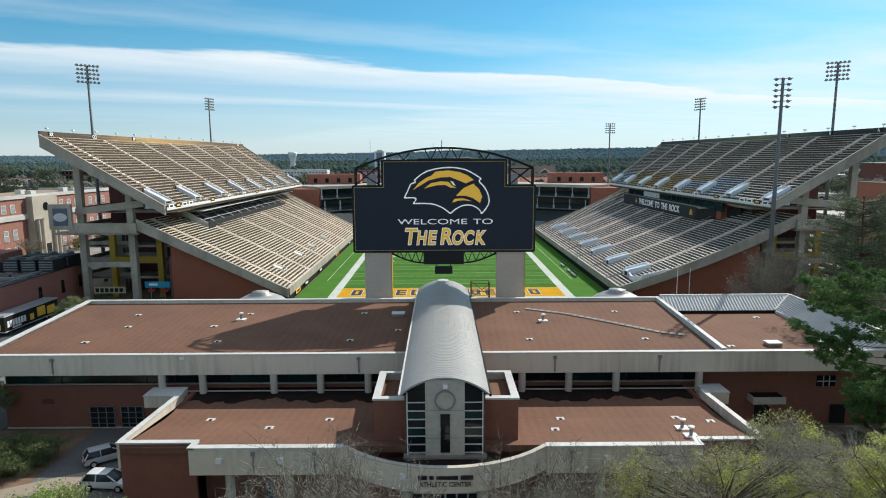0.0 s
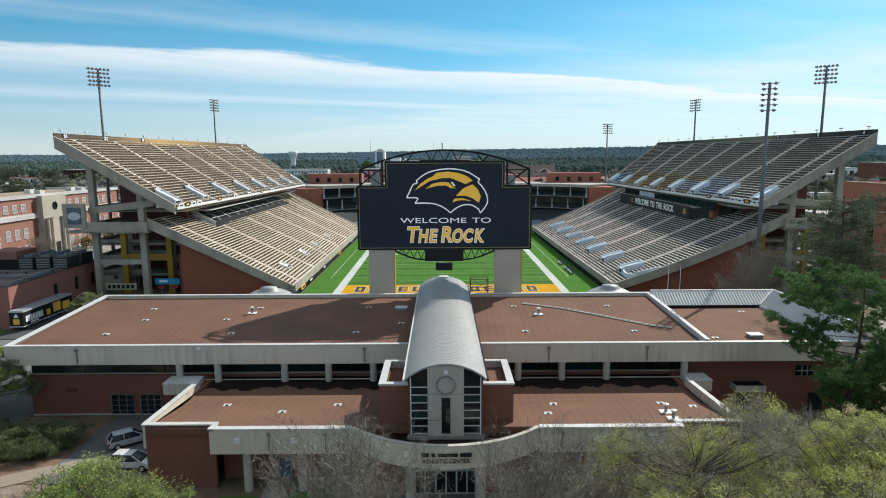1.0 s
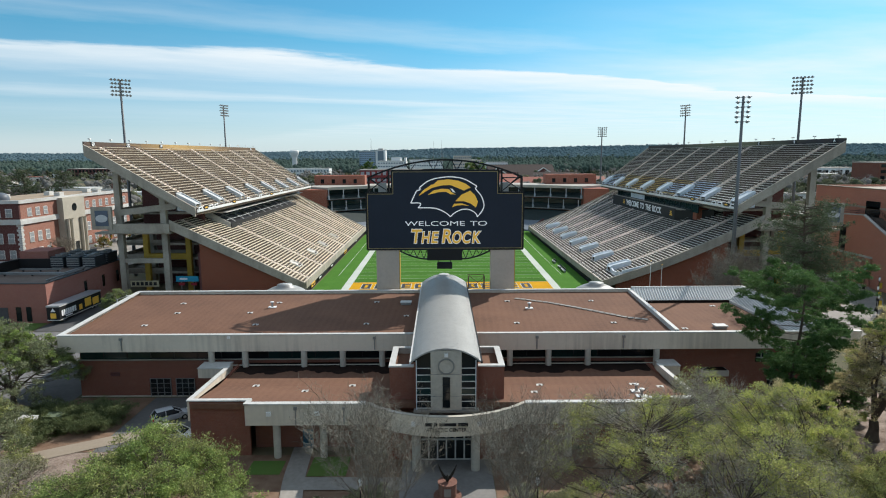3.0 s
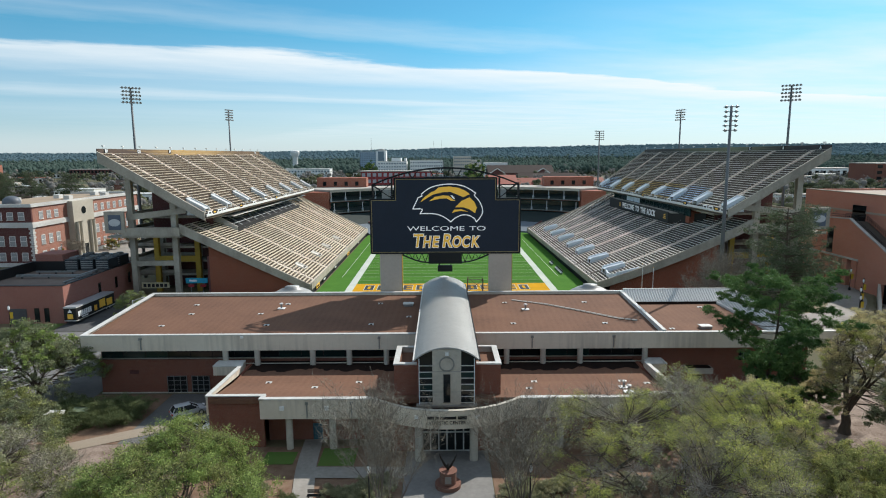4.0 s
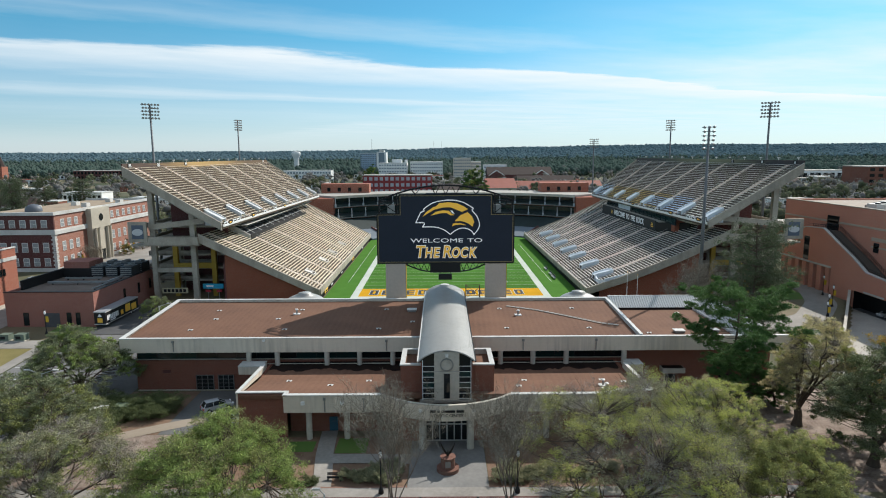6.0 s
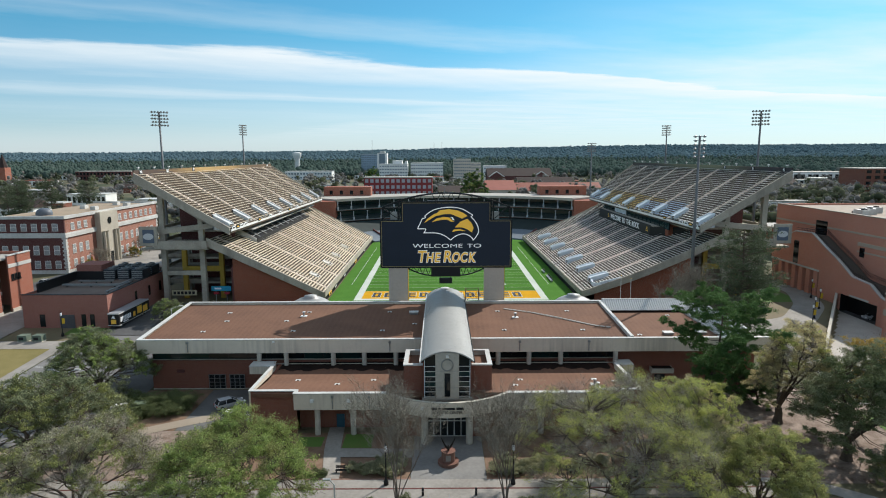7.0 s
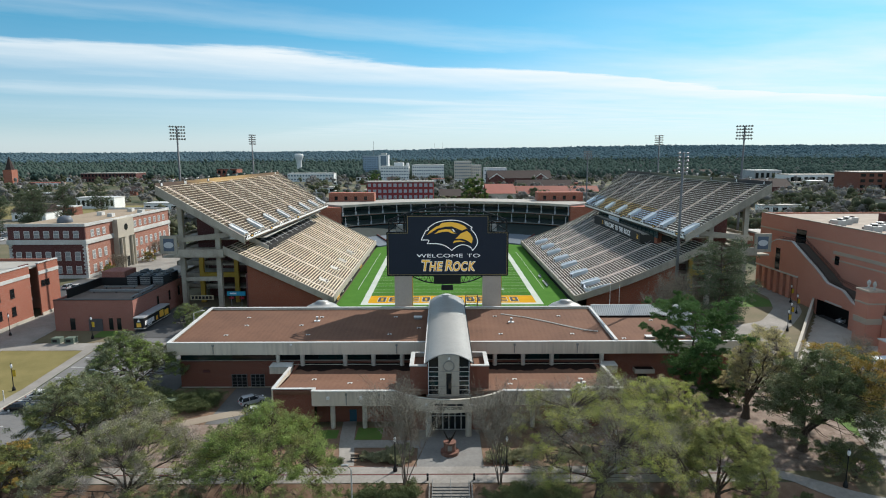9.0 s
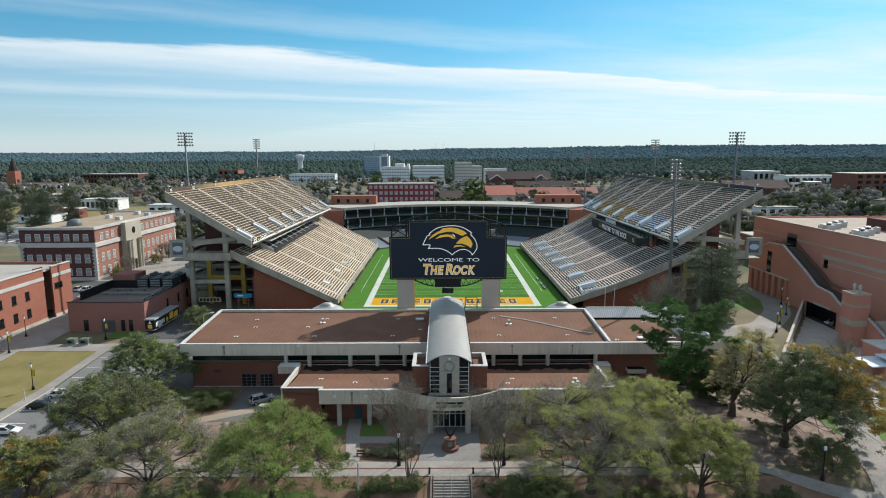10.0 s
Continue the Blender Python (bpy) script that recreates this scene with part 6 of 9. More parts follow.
for k, (x0, y0, x1, y1, w) in enumerate(((-94, 112, -80, 112, 0.5), (-80, 112, -80, 119, 0.5), (-93, 117, -84, 117, 0.35), (-79.2, 104.5, -79.2, 116, 0.3))):
    dc = thing("roof_duct", "dull grey metal duct on a dark flat roof", "roof duct", (x0, y0, 9.2), "roof ducts")
    part("duct", MB().beam((x0, y0, 9.75), (x1, y1, 9.75), w, w), grey_metal, dc)
    for f in (0.08, 0.5, 0.92):
        xx, yy = x0 + (x1 - x0) * f, y0 + (y1 - y0) * f
        part("foot", MB().box(xx - 0.12, xx + 0.12, yy - 0.12, yy + 0.12, 9.2, 9.75 - w / 2), dark_metal, dc)
tr = thing("semi_trailer", "black and gold semi-trailer with a silver roof beside a brick wall", "trailer", (-75.6, 107, 1.7))
part("body", MB().box(-76.9, -74.4, 100.2, 114.6, 2.75, 5.45), black_paint, tr, "black box body")
part("roof", MB().box(-76.95, -74.35, 100.1, 114.7, 5.45, 5.58), M("silver trailer roof", (0.45, 0.48, 0.52), 0.35, 0.3, var=0.12), tr, "silver metal roof")
part("skirt_rail", MB().box(-74.45, -74.33, 100.2, 114.6, 2.65, 2.8).box(-76.9, -74.4, 100.08, 100.2, 2.65, 2.8), cap_mat, tr, "pale lower rail")
part("roof_rail", MB().box(-74.42, -74.33, 100.2, 114.6, 5.32, 5.47).box(-76.9, -74.4, 100.1, 100.2, 5.32, 5.47), cap_mat, tr)
for y0, y1, z0, z1, mt in ((100.8, 101.3, 3.4, 4.5, white_vinyl), (101.5, 101.9, 3.4, 4.5, white_vinyl), (102.1, 102.6, 3.4, 4.5, white_vinyl), (102.8, 103.3, 3.4, 4.5, white_vinyl), (103.5, 104.0, 3.4, 4.5, white_vinyl), (104.2, 104.8, 3.4, 4.5, white_vinyl),
                           (105.0, 105.5, 3.4, 4.5, white_vinyl), (102.0, 104.2, 3.0, 3.25, white_vinyl), (108.6, 110.8, 3.3, 5.0, gold), (111.4, 113.6, 3.1, 4.6, gold), (106.6, 107.6, 3.2, 4.3, gold)):
    part("print_bar", MB().box(-74.4, -74.34, y0, y1, z0, z1), mt, tr)
part("emblem_plate", MB().prism([(-76.1, 100.14, 4.4), (-75.2, 100.14, 4.4), (-75.65, 100.14, 5.1)], (0, 0.05, 0)), white_vinyl, tr)
part("print_bar", MB().box(-76.2, -75.1, 100.14, 100.2, 3.1, 4.1), gold, tr)
for yy in (111.4, 112.7):
    for xx in (-76.7, -74.9):
        wh = part("wheel", MB().tube((xx, yy, 2.5), (xx + 0.35, yy, 2.5), 0.5, n=16), black_paint, tr)
        part("hub", MB().tube((xx + 0.34, yy, 2.5), (xx + 0.38, yy, 2.5), 0.22, n=12), cap_mat, wh)
part("chassis", MB().box(-76.3, -75.0, 101.0, 114.0, 2.4, 2.75), grey_metal, tr)
for xx in (-76.4, -75.0):
    part("landing_leg", MB().box(xx - 0.08, xx + 0.08, 102.2, 102.4, 1.85, 2.5), grey_metal, tr)

# ---- performance hall on the right with its stair and garage ----
ph_ = thing("brick_arena", "large red brick arena with cream bands and an outside stair", "building", (120, 120, 2))
RT = 25.2
part("wall", MB().box(108, 108.5, 60, 160, 0, RT), brick_arena, ph_, "red brick side wall")
part("wall", MB().box(108.5, 185, 159.5, 160, 0, RT), brick_arena, ph_)
part("wall", MB().box(108.5, 185, 60, 60.5, 0, RT), brick_arena, ph_)
part("wall", MB().box(184.5, 185, 60.5, 159.5, 0, RT), brick_arena, ph_)
part("roof", MB().box(108.4, 184.6, 60.4, 159.6, RT - 0.9, RT - 0.5), M("tan grey roof", (0.40, 0.33, 0.27), 0.9, var=0.2), ph_, "tan flat roof")
part("coping", MB().box(107.85, 108.7, 59.9, 160.1, RT, RT + 0.2), stand_concrete, ph_)
cream_band = M("cream stone band", (0.52, 0.43, 0.34), 0.8, var=0.12)
for z0, z1, y1 in ((20.3, 20.8, 160), (17.4, 18.3, 121), (15.7, 16.1, 121)):
    part("stone_band", MB().box(107.9, 108.2, 60, y1, z0, z1), cream_band, ph_, "cream stone band")
part("opening", MB().box(107.9, 108.1, 134, 139, 17.2, 22.2), glass, ph_, "dark tall opening")
part("opening", MB().box(107.9, 108.1, 118.2, 120, 14.6, 17.0), glass, ph_)
part("roof_house", MB().box(126, 160, 100, 130, RT - 0.5, RT + 2.6), brick_dark, ph_)
for k in range(9):
    x, y = 110.5 + (k % 3) * 4.4, 96 + (k // 3) * 14 + (k % 3) * 4
    ru = thing("rooftop_unit", "pale grey rooftop air conditioning unit", "roof unit", (x + 1.2, y + 2, RT - 0.5), "rooftop units")
    part("casing", MB().box(x, x + 2.4, y, y + 3.6, RT - 0.5, RT + 1.1), cap_mat, ru)
    part("fan_ring", MB().lathe([(0.7, RT + 1.1), (0.7, RT + 1.35), (0.6, RT + 1.35), (0.6, RT + 1.15)], x + 1.2, y + 1.2, 14), dark_metal, ru)
    part("duct", MB().box(x + 0.5, x + 1.9, y + 3.6, y + 5.0, RT - 0.4, RT + 0.5), grey_metal, ru)
# stair flank wall with a sloping top, in pieces round the garage mouth and the tall slot
flank = [(152, 14.4), (144.2, 17.1), (140.3, 18.7), (132.4, 19.1), (125.9, 16.0), (119.8, 13.2), (114.6, 10.3), (108.1, 9.7), (104.0, 7.4), (99, 6.2)]


def flank_top(y):
    for (ya, za), (yb, zb) in zip(flank, flank[1:]):
        if yb <= y <= ya:
            return za + (zb - za) * (ya - y) / (ya - yb)
    return flank[0][1] if y > 150 else flank[-1][1]


def flank_piece(y0, y1, z0, z1=None):
    cuts = sorted({y0, y1, *[y for y, _ in flank if y0 < y < y1]})
    top = [(103, y, flank_top(y) if z1 is None else z1) for y in cuts]
    return MB().prism([(103, y0, z0), *top, (103, y1, z0)], (0.5, 0, 0))


part("flank_wall", flank_piece(99, 105, 0), brick_arena, ph_, "red brick stair flank")
part("flank_wall", flank_piece(105, 119, 5.2), brick_arena, ph_, "red brick stair flank")
part("flank_wall", flank_piece(119, 128, 0), brick_arena, ph_, "red brick stair flank")
part("flank_wall", flank_piece(128, 152, 9.2), brick_arena, ph_, "red brick stair flank")
for k in range(7):
    part("pier", MB().box(103, 104.2, 128.6 + 3.5 * k, 130.4 + 3.5 * k, 1.5, 9.2), brick_arena, ph_, "square brick pier")
# Black back stands in for the shade behind the arcade piers.
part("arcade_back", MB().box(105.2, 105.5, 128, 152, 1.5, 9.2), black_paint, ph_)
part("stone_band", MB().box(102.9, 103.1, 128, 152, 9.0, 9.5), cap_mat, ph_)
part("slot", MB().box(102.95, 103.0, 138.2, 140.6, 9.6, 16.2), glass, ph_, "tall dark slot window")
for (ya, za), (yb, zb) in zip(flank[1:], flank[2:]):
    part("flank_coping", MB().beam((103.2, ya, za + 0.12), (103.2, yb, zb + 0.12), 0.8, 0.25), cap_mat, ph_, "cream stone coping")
    # Flight takes the dark terrace colour, for the shade of its recess.
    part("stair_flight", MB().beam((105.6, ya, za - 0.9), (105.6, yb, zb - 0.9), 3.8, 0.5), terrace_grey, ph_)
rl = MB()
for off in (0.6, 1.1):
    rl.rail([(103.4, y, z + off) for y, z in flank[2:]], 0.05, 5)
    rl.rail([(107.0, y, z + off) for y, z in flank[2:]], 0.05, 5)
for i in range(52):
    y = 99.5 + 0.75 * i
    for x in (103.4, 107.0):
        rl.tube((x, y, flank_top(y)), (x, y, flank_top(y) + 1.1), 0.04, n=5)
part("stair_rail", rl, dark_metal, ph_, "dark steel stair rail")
# Inside is painted black as shade; the ceiling is added to keep light out.
part("garage_void", MB().box(105.5, 108, 105, 119, 0.5, 5.2).box(103.5, 108, 104.6, 105, 0.5, 5.2).box(103.5, 108, 119, 119.4, 0.5, 5.2), black_paint, ph_, "garage interior painted black for its shade")
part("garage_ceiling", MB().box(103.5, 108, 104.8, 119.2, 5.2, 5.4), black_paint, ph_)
part("garage_floor", MB().box(103.5, 107.9, 105, 119, 0.2, 0.5), asphalt, ph_, "dark garage floor")
part("garage_sign", MB().box(102.9, 103.0, 108, 115, 5.3, 5.7), cap_mat, ph_)
pier = part("stair_pier", MB().box(97.6, 101.6, 91.2, 95.6, 0, 13.2), brick_arena, ph_, "tall square brick pier")
for z0, z1 in ((5.6, 7.0), (10.3, 10.7), (13.2, 13.6)):
    part("stone_band", MB().box(97.5, 101.7, 91.1, 95.7, z0, z1), cream_band, pier)
for yy in (92.4, 94.4):
    part("urn", MB().lathe([(0.25, 13.7), (0.3, 13.9), (0.12, 14.1), (0.42, 14.7), (0.4, 15.2), (0.2, 15.5), (0.0, 15.7)], 99.6, yy, 12), cap_mat, pier, "pale stone urn", smooth=True)
part("lower_flight", MB().prism([(101.6, 91, 7.0), (101.6, 80, 1.6), (101.6, 80, 0.2), (101.6, 91, 0.2)], (4.0, 0, 0)), stand_concrete, ph_)
part("lower_flank", MB().prism([(101.2, 91, 7.6), (101.2, 80, 2.4), (101.2, 80, 0.2), (101.2, 91, 0.2)], (0.4, 0, 0)), brick_arena, ph_)
part("lower_coping", MB().beam((101.4, 91, 7.7), (101.4, 80, 2.5), 0.7, 0.25), cap_mat, ph_)
rl = MB()
for off in (0.6, 1.1):
    rl.rail([(101.4, 91, 7.7 + off), (101.4, 80, 2.5 + off)], 0.05, 5)
    rl.rail([(105.4, 91, 7.7 + off), (105.4, 80, 2.5 + off)], 0.05, 5)
for i in range(12):
    y = 80 + i
    z = 2.5 + 5.2 * i / 11
    rl.tube((101.4, y, z), (101.4, y, z + 1.1), 0.04, n=5)
part("stair_rail", rl, dark_metal, ph_, "dark steel stair rail")
solid("retaining_wall", MB().prism([(104.5, 122.6, 1), (104.5, 122.6, 5.2), (76, 82, 2.4), (76, 82, 0)], (0.5, -0.3, 0)), concrete_plain, "sloping pale concrete retaining wall beside the garage drive", "wall", kind="structure")

# ---- town beyond the stadium ----


def block(name, x0, x1, y0, y1, z1, wall, roof_m, label, storeys, cols, win_mat=None, wz=0.55, ww=0.28, foot=2.0):
    t = thing(name, label, "building", ((x0 + x1) / 2, (y0 + y1) / 2, 2))
    part("wall", MB().box(x0, x1, y0, y1, 1.5, z1), wall, t)
    part("roof", MB().box(x0 - 0.3, x1 + 0.3, y0 - 0.3, y1 + 0.3, z1, z1 + 0.7), roof_m, t)
    hgt = (z1 - foot) / storeys
    w = (x1 - x0) / cols
    for s in range(storeys):
        for c in range(cols):
            xx = x0 + (c + 0.5) * w
            part("window", MB().box(xx - w * ww, xx + w * ww, y0 - 0.15, y0 + 0.2, foot + s * hgt + hgt * 0.25, foot + s * hgt + hgt * (0.25 + wz)), win_mat or glass, t)
    return t


def gabled(name, x0, x1, y0, y1, z0, z1, wall, roof_m, label):
    t = thing(name, label, "building", ((x0 + x1) / 2, (y0 + y1) / 2, 2))
    part("wall", MB().box(x0, x1, y0, y1, 1.5, z0), wall, t)
    ym = (y0 + y1) / 2
    part("roof", MB().prism([(x0 - 0.8, y0 - 0.8, z0), (x0 - 0.8, ym, z1), (x0 - 0.8, y1 + 0.8, z0)], (x1 - x0 + 1.6, 0, 0)), roof_m, t)
    for k in range(max(2, int((x1 - x0) / 6))):
        xx = x0 + 3 + 6 * k
        if xx < x1 - 1:
            part("window", MB().box(xx - 0.8, xx + 0.8, y0 - 0.1, y0 + 0.1, 3.5, min(z0 - 0.8, 6.0)), glass, t)
    return t


roof_red = M("red metal roof", (0.30, 0.085, 0.055), 0.7, var=0.15)
roof_dark = M("dark shingle roof", (0.055, 0.038, 0.034), 0.9, var=0.15)
# White render is lifted a little in place of distance haze.
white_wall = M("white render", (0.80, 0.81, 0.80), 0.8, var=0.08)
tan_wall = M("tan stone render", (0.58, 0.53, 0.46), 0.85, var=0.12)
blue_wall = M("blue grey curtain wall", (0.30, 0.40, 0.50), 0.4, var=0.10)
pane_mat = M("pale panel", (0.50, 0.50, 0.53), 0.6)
# Pale slate colour stands in for haze and sky reflected in far windows.
far_glass = glassy("haze-paled slate blue far glazing", (0.16, 0.22, 0.27), 0.2)
block("dormitory", -58, -7, 420, 436, 24.0, M("crimson brick", (0.33, 0.062, 0.062), 0.9, var=0.15), pale_roof, "four-storey red brick dormitory with pale panels", 4, 13, pane_mat, wz=0.55, ww=0.31, foot=6.0)
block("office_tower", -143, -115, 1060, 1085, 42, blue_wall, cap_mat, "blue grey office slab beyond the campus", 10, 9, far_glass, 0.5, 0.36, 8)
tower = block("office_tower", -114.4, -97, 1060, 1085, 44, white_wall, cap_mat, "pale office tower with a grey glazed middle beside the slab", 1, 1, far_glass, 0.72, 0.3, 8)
part("plant_room", MB().box(-110, -101, 1064, 1080, 44.7, 47.5), cap_mat, tower, "small rooftop plant room")
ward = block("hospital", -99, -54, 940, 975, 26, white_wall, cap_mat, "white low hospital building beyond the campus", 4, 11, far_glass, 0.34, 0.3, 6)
part("plant_room", MB().box(-78, -63, 948, 965, 26.7, 32), white_wall, ward, "white rooftop plant room")
part("plant_room", MB().box(-58, -54.5, 948, 965, 26.7, 31.5), white_wall, ward, "white rooftop plant room")
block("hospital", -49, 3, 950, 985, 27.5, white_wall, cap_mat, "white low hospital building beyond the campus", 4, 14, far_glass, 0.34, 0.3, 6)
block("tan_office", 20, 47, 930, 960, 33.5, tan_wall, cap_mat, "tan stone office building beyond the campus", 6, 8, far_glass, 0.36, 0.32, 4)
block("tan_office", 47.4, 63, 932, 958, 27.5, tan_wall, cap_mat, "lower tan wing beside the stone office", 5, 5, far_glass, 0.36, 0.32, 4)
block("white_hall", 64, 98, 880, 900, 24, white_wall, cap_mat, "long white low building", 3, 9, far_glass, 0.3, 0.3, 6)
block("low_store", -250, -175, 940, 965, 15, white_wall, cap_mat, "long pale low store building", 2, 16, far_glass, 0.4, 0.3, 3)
gabled("gabled_hall", 66, 157, 827, 870, 11, 21.5, brick_dark, roof_dark, "long brick hall with a dark gabled roof")
for gx in (78, 141):
    gw = thing("gable_front", "white trimmed brick gable before the dark roof", "gable", (gx, 824, 2))
    part("wall", MB().prism([(gx - 10, 823, 1.5), (gx + 10, 823, 1.5), (gx + 10, 823, 10.5), (gx, 823, 17), (gx - 10, 823, 10.5)], (0, 5, 0)), brick_dark, gw)
    part("verge", MB().beam((gx - 11, 822.8, 10.0), (gx, 822.8, 17.3), 0.8, 1.1).beam((gx + 11, 822.8, 10.0), (gx, 822.8, 17.3), 0.8, 1.1), white_wall, gw, "white verge board")
gabled("gabled_hall", 85, 146, 634, 665, 8, 16, brick_dark, roof_dark, "long brick hall with a dark gabled roof")
gabled("red_roofed_hall", 64, 148, 525, 556, 8, 14.8, tan_wall, roof_red, "wide hall under a red metal roof")
gabled("gabled_hall", -2, 42, 470, 500, 10, 15, brick_dark, roof_dark, "brick hall with a dark low roof")
gabled("gabled_hall", 38, 62, 470, 520, 12, 19, tan_wall, roof_red, "small tower-like hall with a red and grey roof")
block("brick_store", -590, -500, 950, 985, 16, brick_dark, pale_roof, "long two-storey brick building with a pale roof", 2, 16)
block("tan_house", -380, -345, 520, 540, 9, tan_wall, roof_dark, "tan low commercial building", 1, 6)
gabled("red_roofed_house", -440, -405, 440, 460, 7, 11, M("red brick house wall", (0.34, 0.17, 0.12), 0.9), roof_dark, "orange brick house with a dark roof")
block("white_diner", -300, -269, 451, 468, 10.5, white_wall, cap_mat, "white diner with a red fascia", 1, 8)
block("brick_box", -386, -352, 1000, 1030, 21, brick_bright, roof_dark, "plain orange brick box building", 2, 4)
block("brick_lab", 432, 520, 585, 625, 25, brick, pale_roof, "four-storey red brick laboratory with small windows", 4, 10)
block("white_gym", 468, 541, 774, 810, 16, white_wall, pale_roof, "large white walled gymnasium", 1, 8)
block("grey_gym", 493, 536, 915, 955, 18, M("grey metal wall", (0.42, 0.44, 0.45), 0.6), cap_mat, "pale grey metal hall", 1, 5)
gabled("gabled_hall", 407, 470, 1005, 1045, 9, 17.6, brick_dark, roof_dark, "brick hall with a dark gabled roof")
gabled("gabled_hall", 293, 358, 575, 605, 11, 19, brick_dark, roof_dark, "brick hall with a dark gabled roof")
block("brick_hall_far", 130, 215, 190, 215, 12, brick_bright, pale_roof, "low brick hall with a pale roof", 2, 12)
steeple = thing("church_tower", "brick church tower with a pointed dark spire", "church", (-598, 800, 2))
part("tower", MB().box(-604, -592, 794, 806, 2, 26), brick_bright, steeple)
part("spire", MB().lathe([(6, 26), (0.3, 44)], -598, 800, 8), roof_dark, steeple)
wt = thing("water_tower", "white water tower on a fluted column", "water tower", (-307, 1270, 2))
part("column", MB().lathe([(6.5, 2), (5.6, 8), (5.2, 30), (6.0, 34)], -307, 1270, 24), white_paint, wt, smooth=True)
part("tank", MB().lathe([(6.0, 34), (9.0, 40), (9.3, 45), (8.5, 46.5), (3, 47.3), (0, 47.5)], -307, 1270, 28), white_paint, wt, smooth=True)
for x, y, h in ((-172, 1500, 78), (-22, 1900, 80), (3, 1900, 82)):
    mt = thing("radio_mast", "thin lattice radio mast on the horizon", "mast", (x, y, 2))
    part("mast", MB().tube((x, y, 2), (x, y, h), 0.55, 0.3, 5), grey_metal, mt)
town_rng = random.Random(11)
small_roofs = [pale_roof, roof_dark, cap_mat, roof_red, pale_roof]
small_walls = [white_wall, tan_wall, brick, white_wall]
for i in range(90):
    y = town_rng.uniform(330, 1100)
    x = town_rng.uniform(-0.75, 0.75) * (y + 40)
    if abs(x) < 120 and y < 420 or (-170 < x < 270 and y > 600 and y < 780 and x > 100):
        continue
    w, dp, h = town_rng.uniform(12, 40), town_rng.uniform(10, 22), town_rng.uniform(5, 10)
    wl_, rf_ = town_rng.choice(small_walls), town_rng.choice(small_roofs)
    if i % 3:
        block("low_building", x, x + w, y, y + dp, h, wl_, rf_, "low flat-roofed town building among trees", 1, max(2, int(w / 6)))
    else:
        gabled("house", x, x + w * 0.6, y, y + dp, h * 0.8, h * 1.3, wl_, roof_dark, "small gabled house among trees")

# ---- paving, lawns and roads ----
patch("pavement", -52, 46, 33.2, 37.6, paving, "pale concrete walk before the building", "pavement", 0.1200)
patch("pavement", -4.6, 5.2, 37.6, 49.5, paving_grey, "pale concrete entrance forecourt", "pavement", 0.1221)
strip("pavement", [(-16.5, 52.8), (-16.1, 46), (-15.9, 43.6), (-15.0, 41.0), (-14.9, 37.6)], 2.3, paving, "narrow concrete path to the side door", "pavement", 0.1242)
strip("pavement", [(-16.8, 44.7), (-12.0, 44.7), (-4.5, 44.5)], 2.5, paving, "concrete path between the side door and the forecourt", "pavement", 0.1284)
strip("pavement", [(40, 35.5), (45, 36.6), (48, 34.6), (51, 31.8), (56, 29.6), (63, 28)], 2.4, paving, "curving concrete path under the oaks", "pavement", 0.1263)
solid("edging", MB().box(-50, -4.6, 37.6, 37.85, 0.0, 0.14), brick, "low red brick bed edging", "edging", kind="structure")
solid("edging", MB().box(5.2, 44, 37.6, 37.85, 0.0, 0.14), brick, "low red brick bed edging", "edging", kind="structure")
solid("paving_band", MB().box(-50, 44, 35.3, 35.6, 0.0, 0.130), brick_dark, "thin red brick band in the walk", "paving", kind="structure")
patch("planting_bed", -29, -4.7, 37.7, 51, mulch, "pine straw bed with bare soil", "planting bed", 0.0300)
patch("planting_bed", 5.3, 34, 37.7, 52, mulch, "pine straw bed with bare soil", "planting bed", 0.0321)
patch("planting_bed", -66, 56, 16, 33.1, mulch, "pine straw bank below the walk", "planting bed", 0.0342)
patch("planting_bed", -56, -41.1, 52, 68, mulch, "pine straw bed by the parking bay", "planting bed", 0.0363)
patch("lawn", -21.5, -17.8, 46.6, 49.6, lawn_green, "small green lawn beside the path", "lawn", 0.0771)
patch("lawn", -14.8, -10.6, 46.2, 50.5, lawn_green, "small green lawn beside the side door", "lawn", 0.0750)
patch("lawn", -38, -19, 18, 30.4, lawn_green, "green grass below the oak", "lawn", 0.0771)
# Dark mottling is bare soil, strengthened to imitate dappled tree shade.
litter = M("leaf litter, bare soil and painted dapples", (0.36, 0.29, 0.245), 0.95, var=0.25, scale=2.4, color2=(0.11, 0.07, 0.05), bump=0.5, fine_scale=9)
patch("planting_bed", 34, 78, 36.2, 68, litter, "dry leaf litter under the oaks", "planting bed", 0.0384)
patch("planting_bed", -66, -29.1, 37.9, 51.9, litter, "dry leaf litter and straw bank", "planting bed", 0.0405)
patch("parking_bay", -41, -28.8, 52, 68, M("mid grey asphalt", (0.15, 0.148, 0.145), 0.9, var=0.25, color2=(0.10, 0.10, 0.10), bump=0.15), "dark asphalt parking bay beside the brick wall", "parking", 0.0600)
strip("drive", [(-36, 57), (-41, 54.5), (-50, 49), (-60, 46), (-68, 44)], 2.6, M("tan earth path", (0.31, 0.265, 0.21), 0.95, var=0.25, color2=(0.26, 0.21, 0.16), bump=0.3, fine_scale=15), "worn pale tan path", "drive", 0.1000)
patch("road", -80, -61, 10, 96, M("worn grey asphalt", (0.20, 0.195, 0.19), 0.9, var=0.22, color2=(0.13, 0.13, 0.13), bump=0.15), "worn grey street with parking bays", "road", 0.0550)
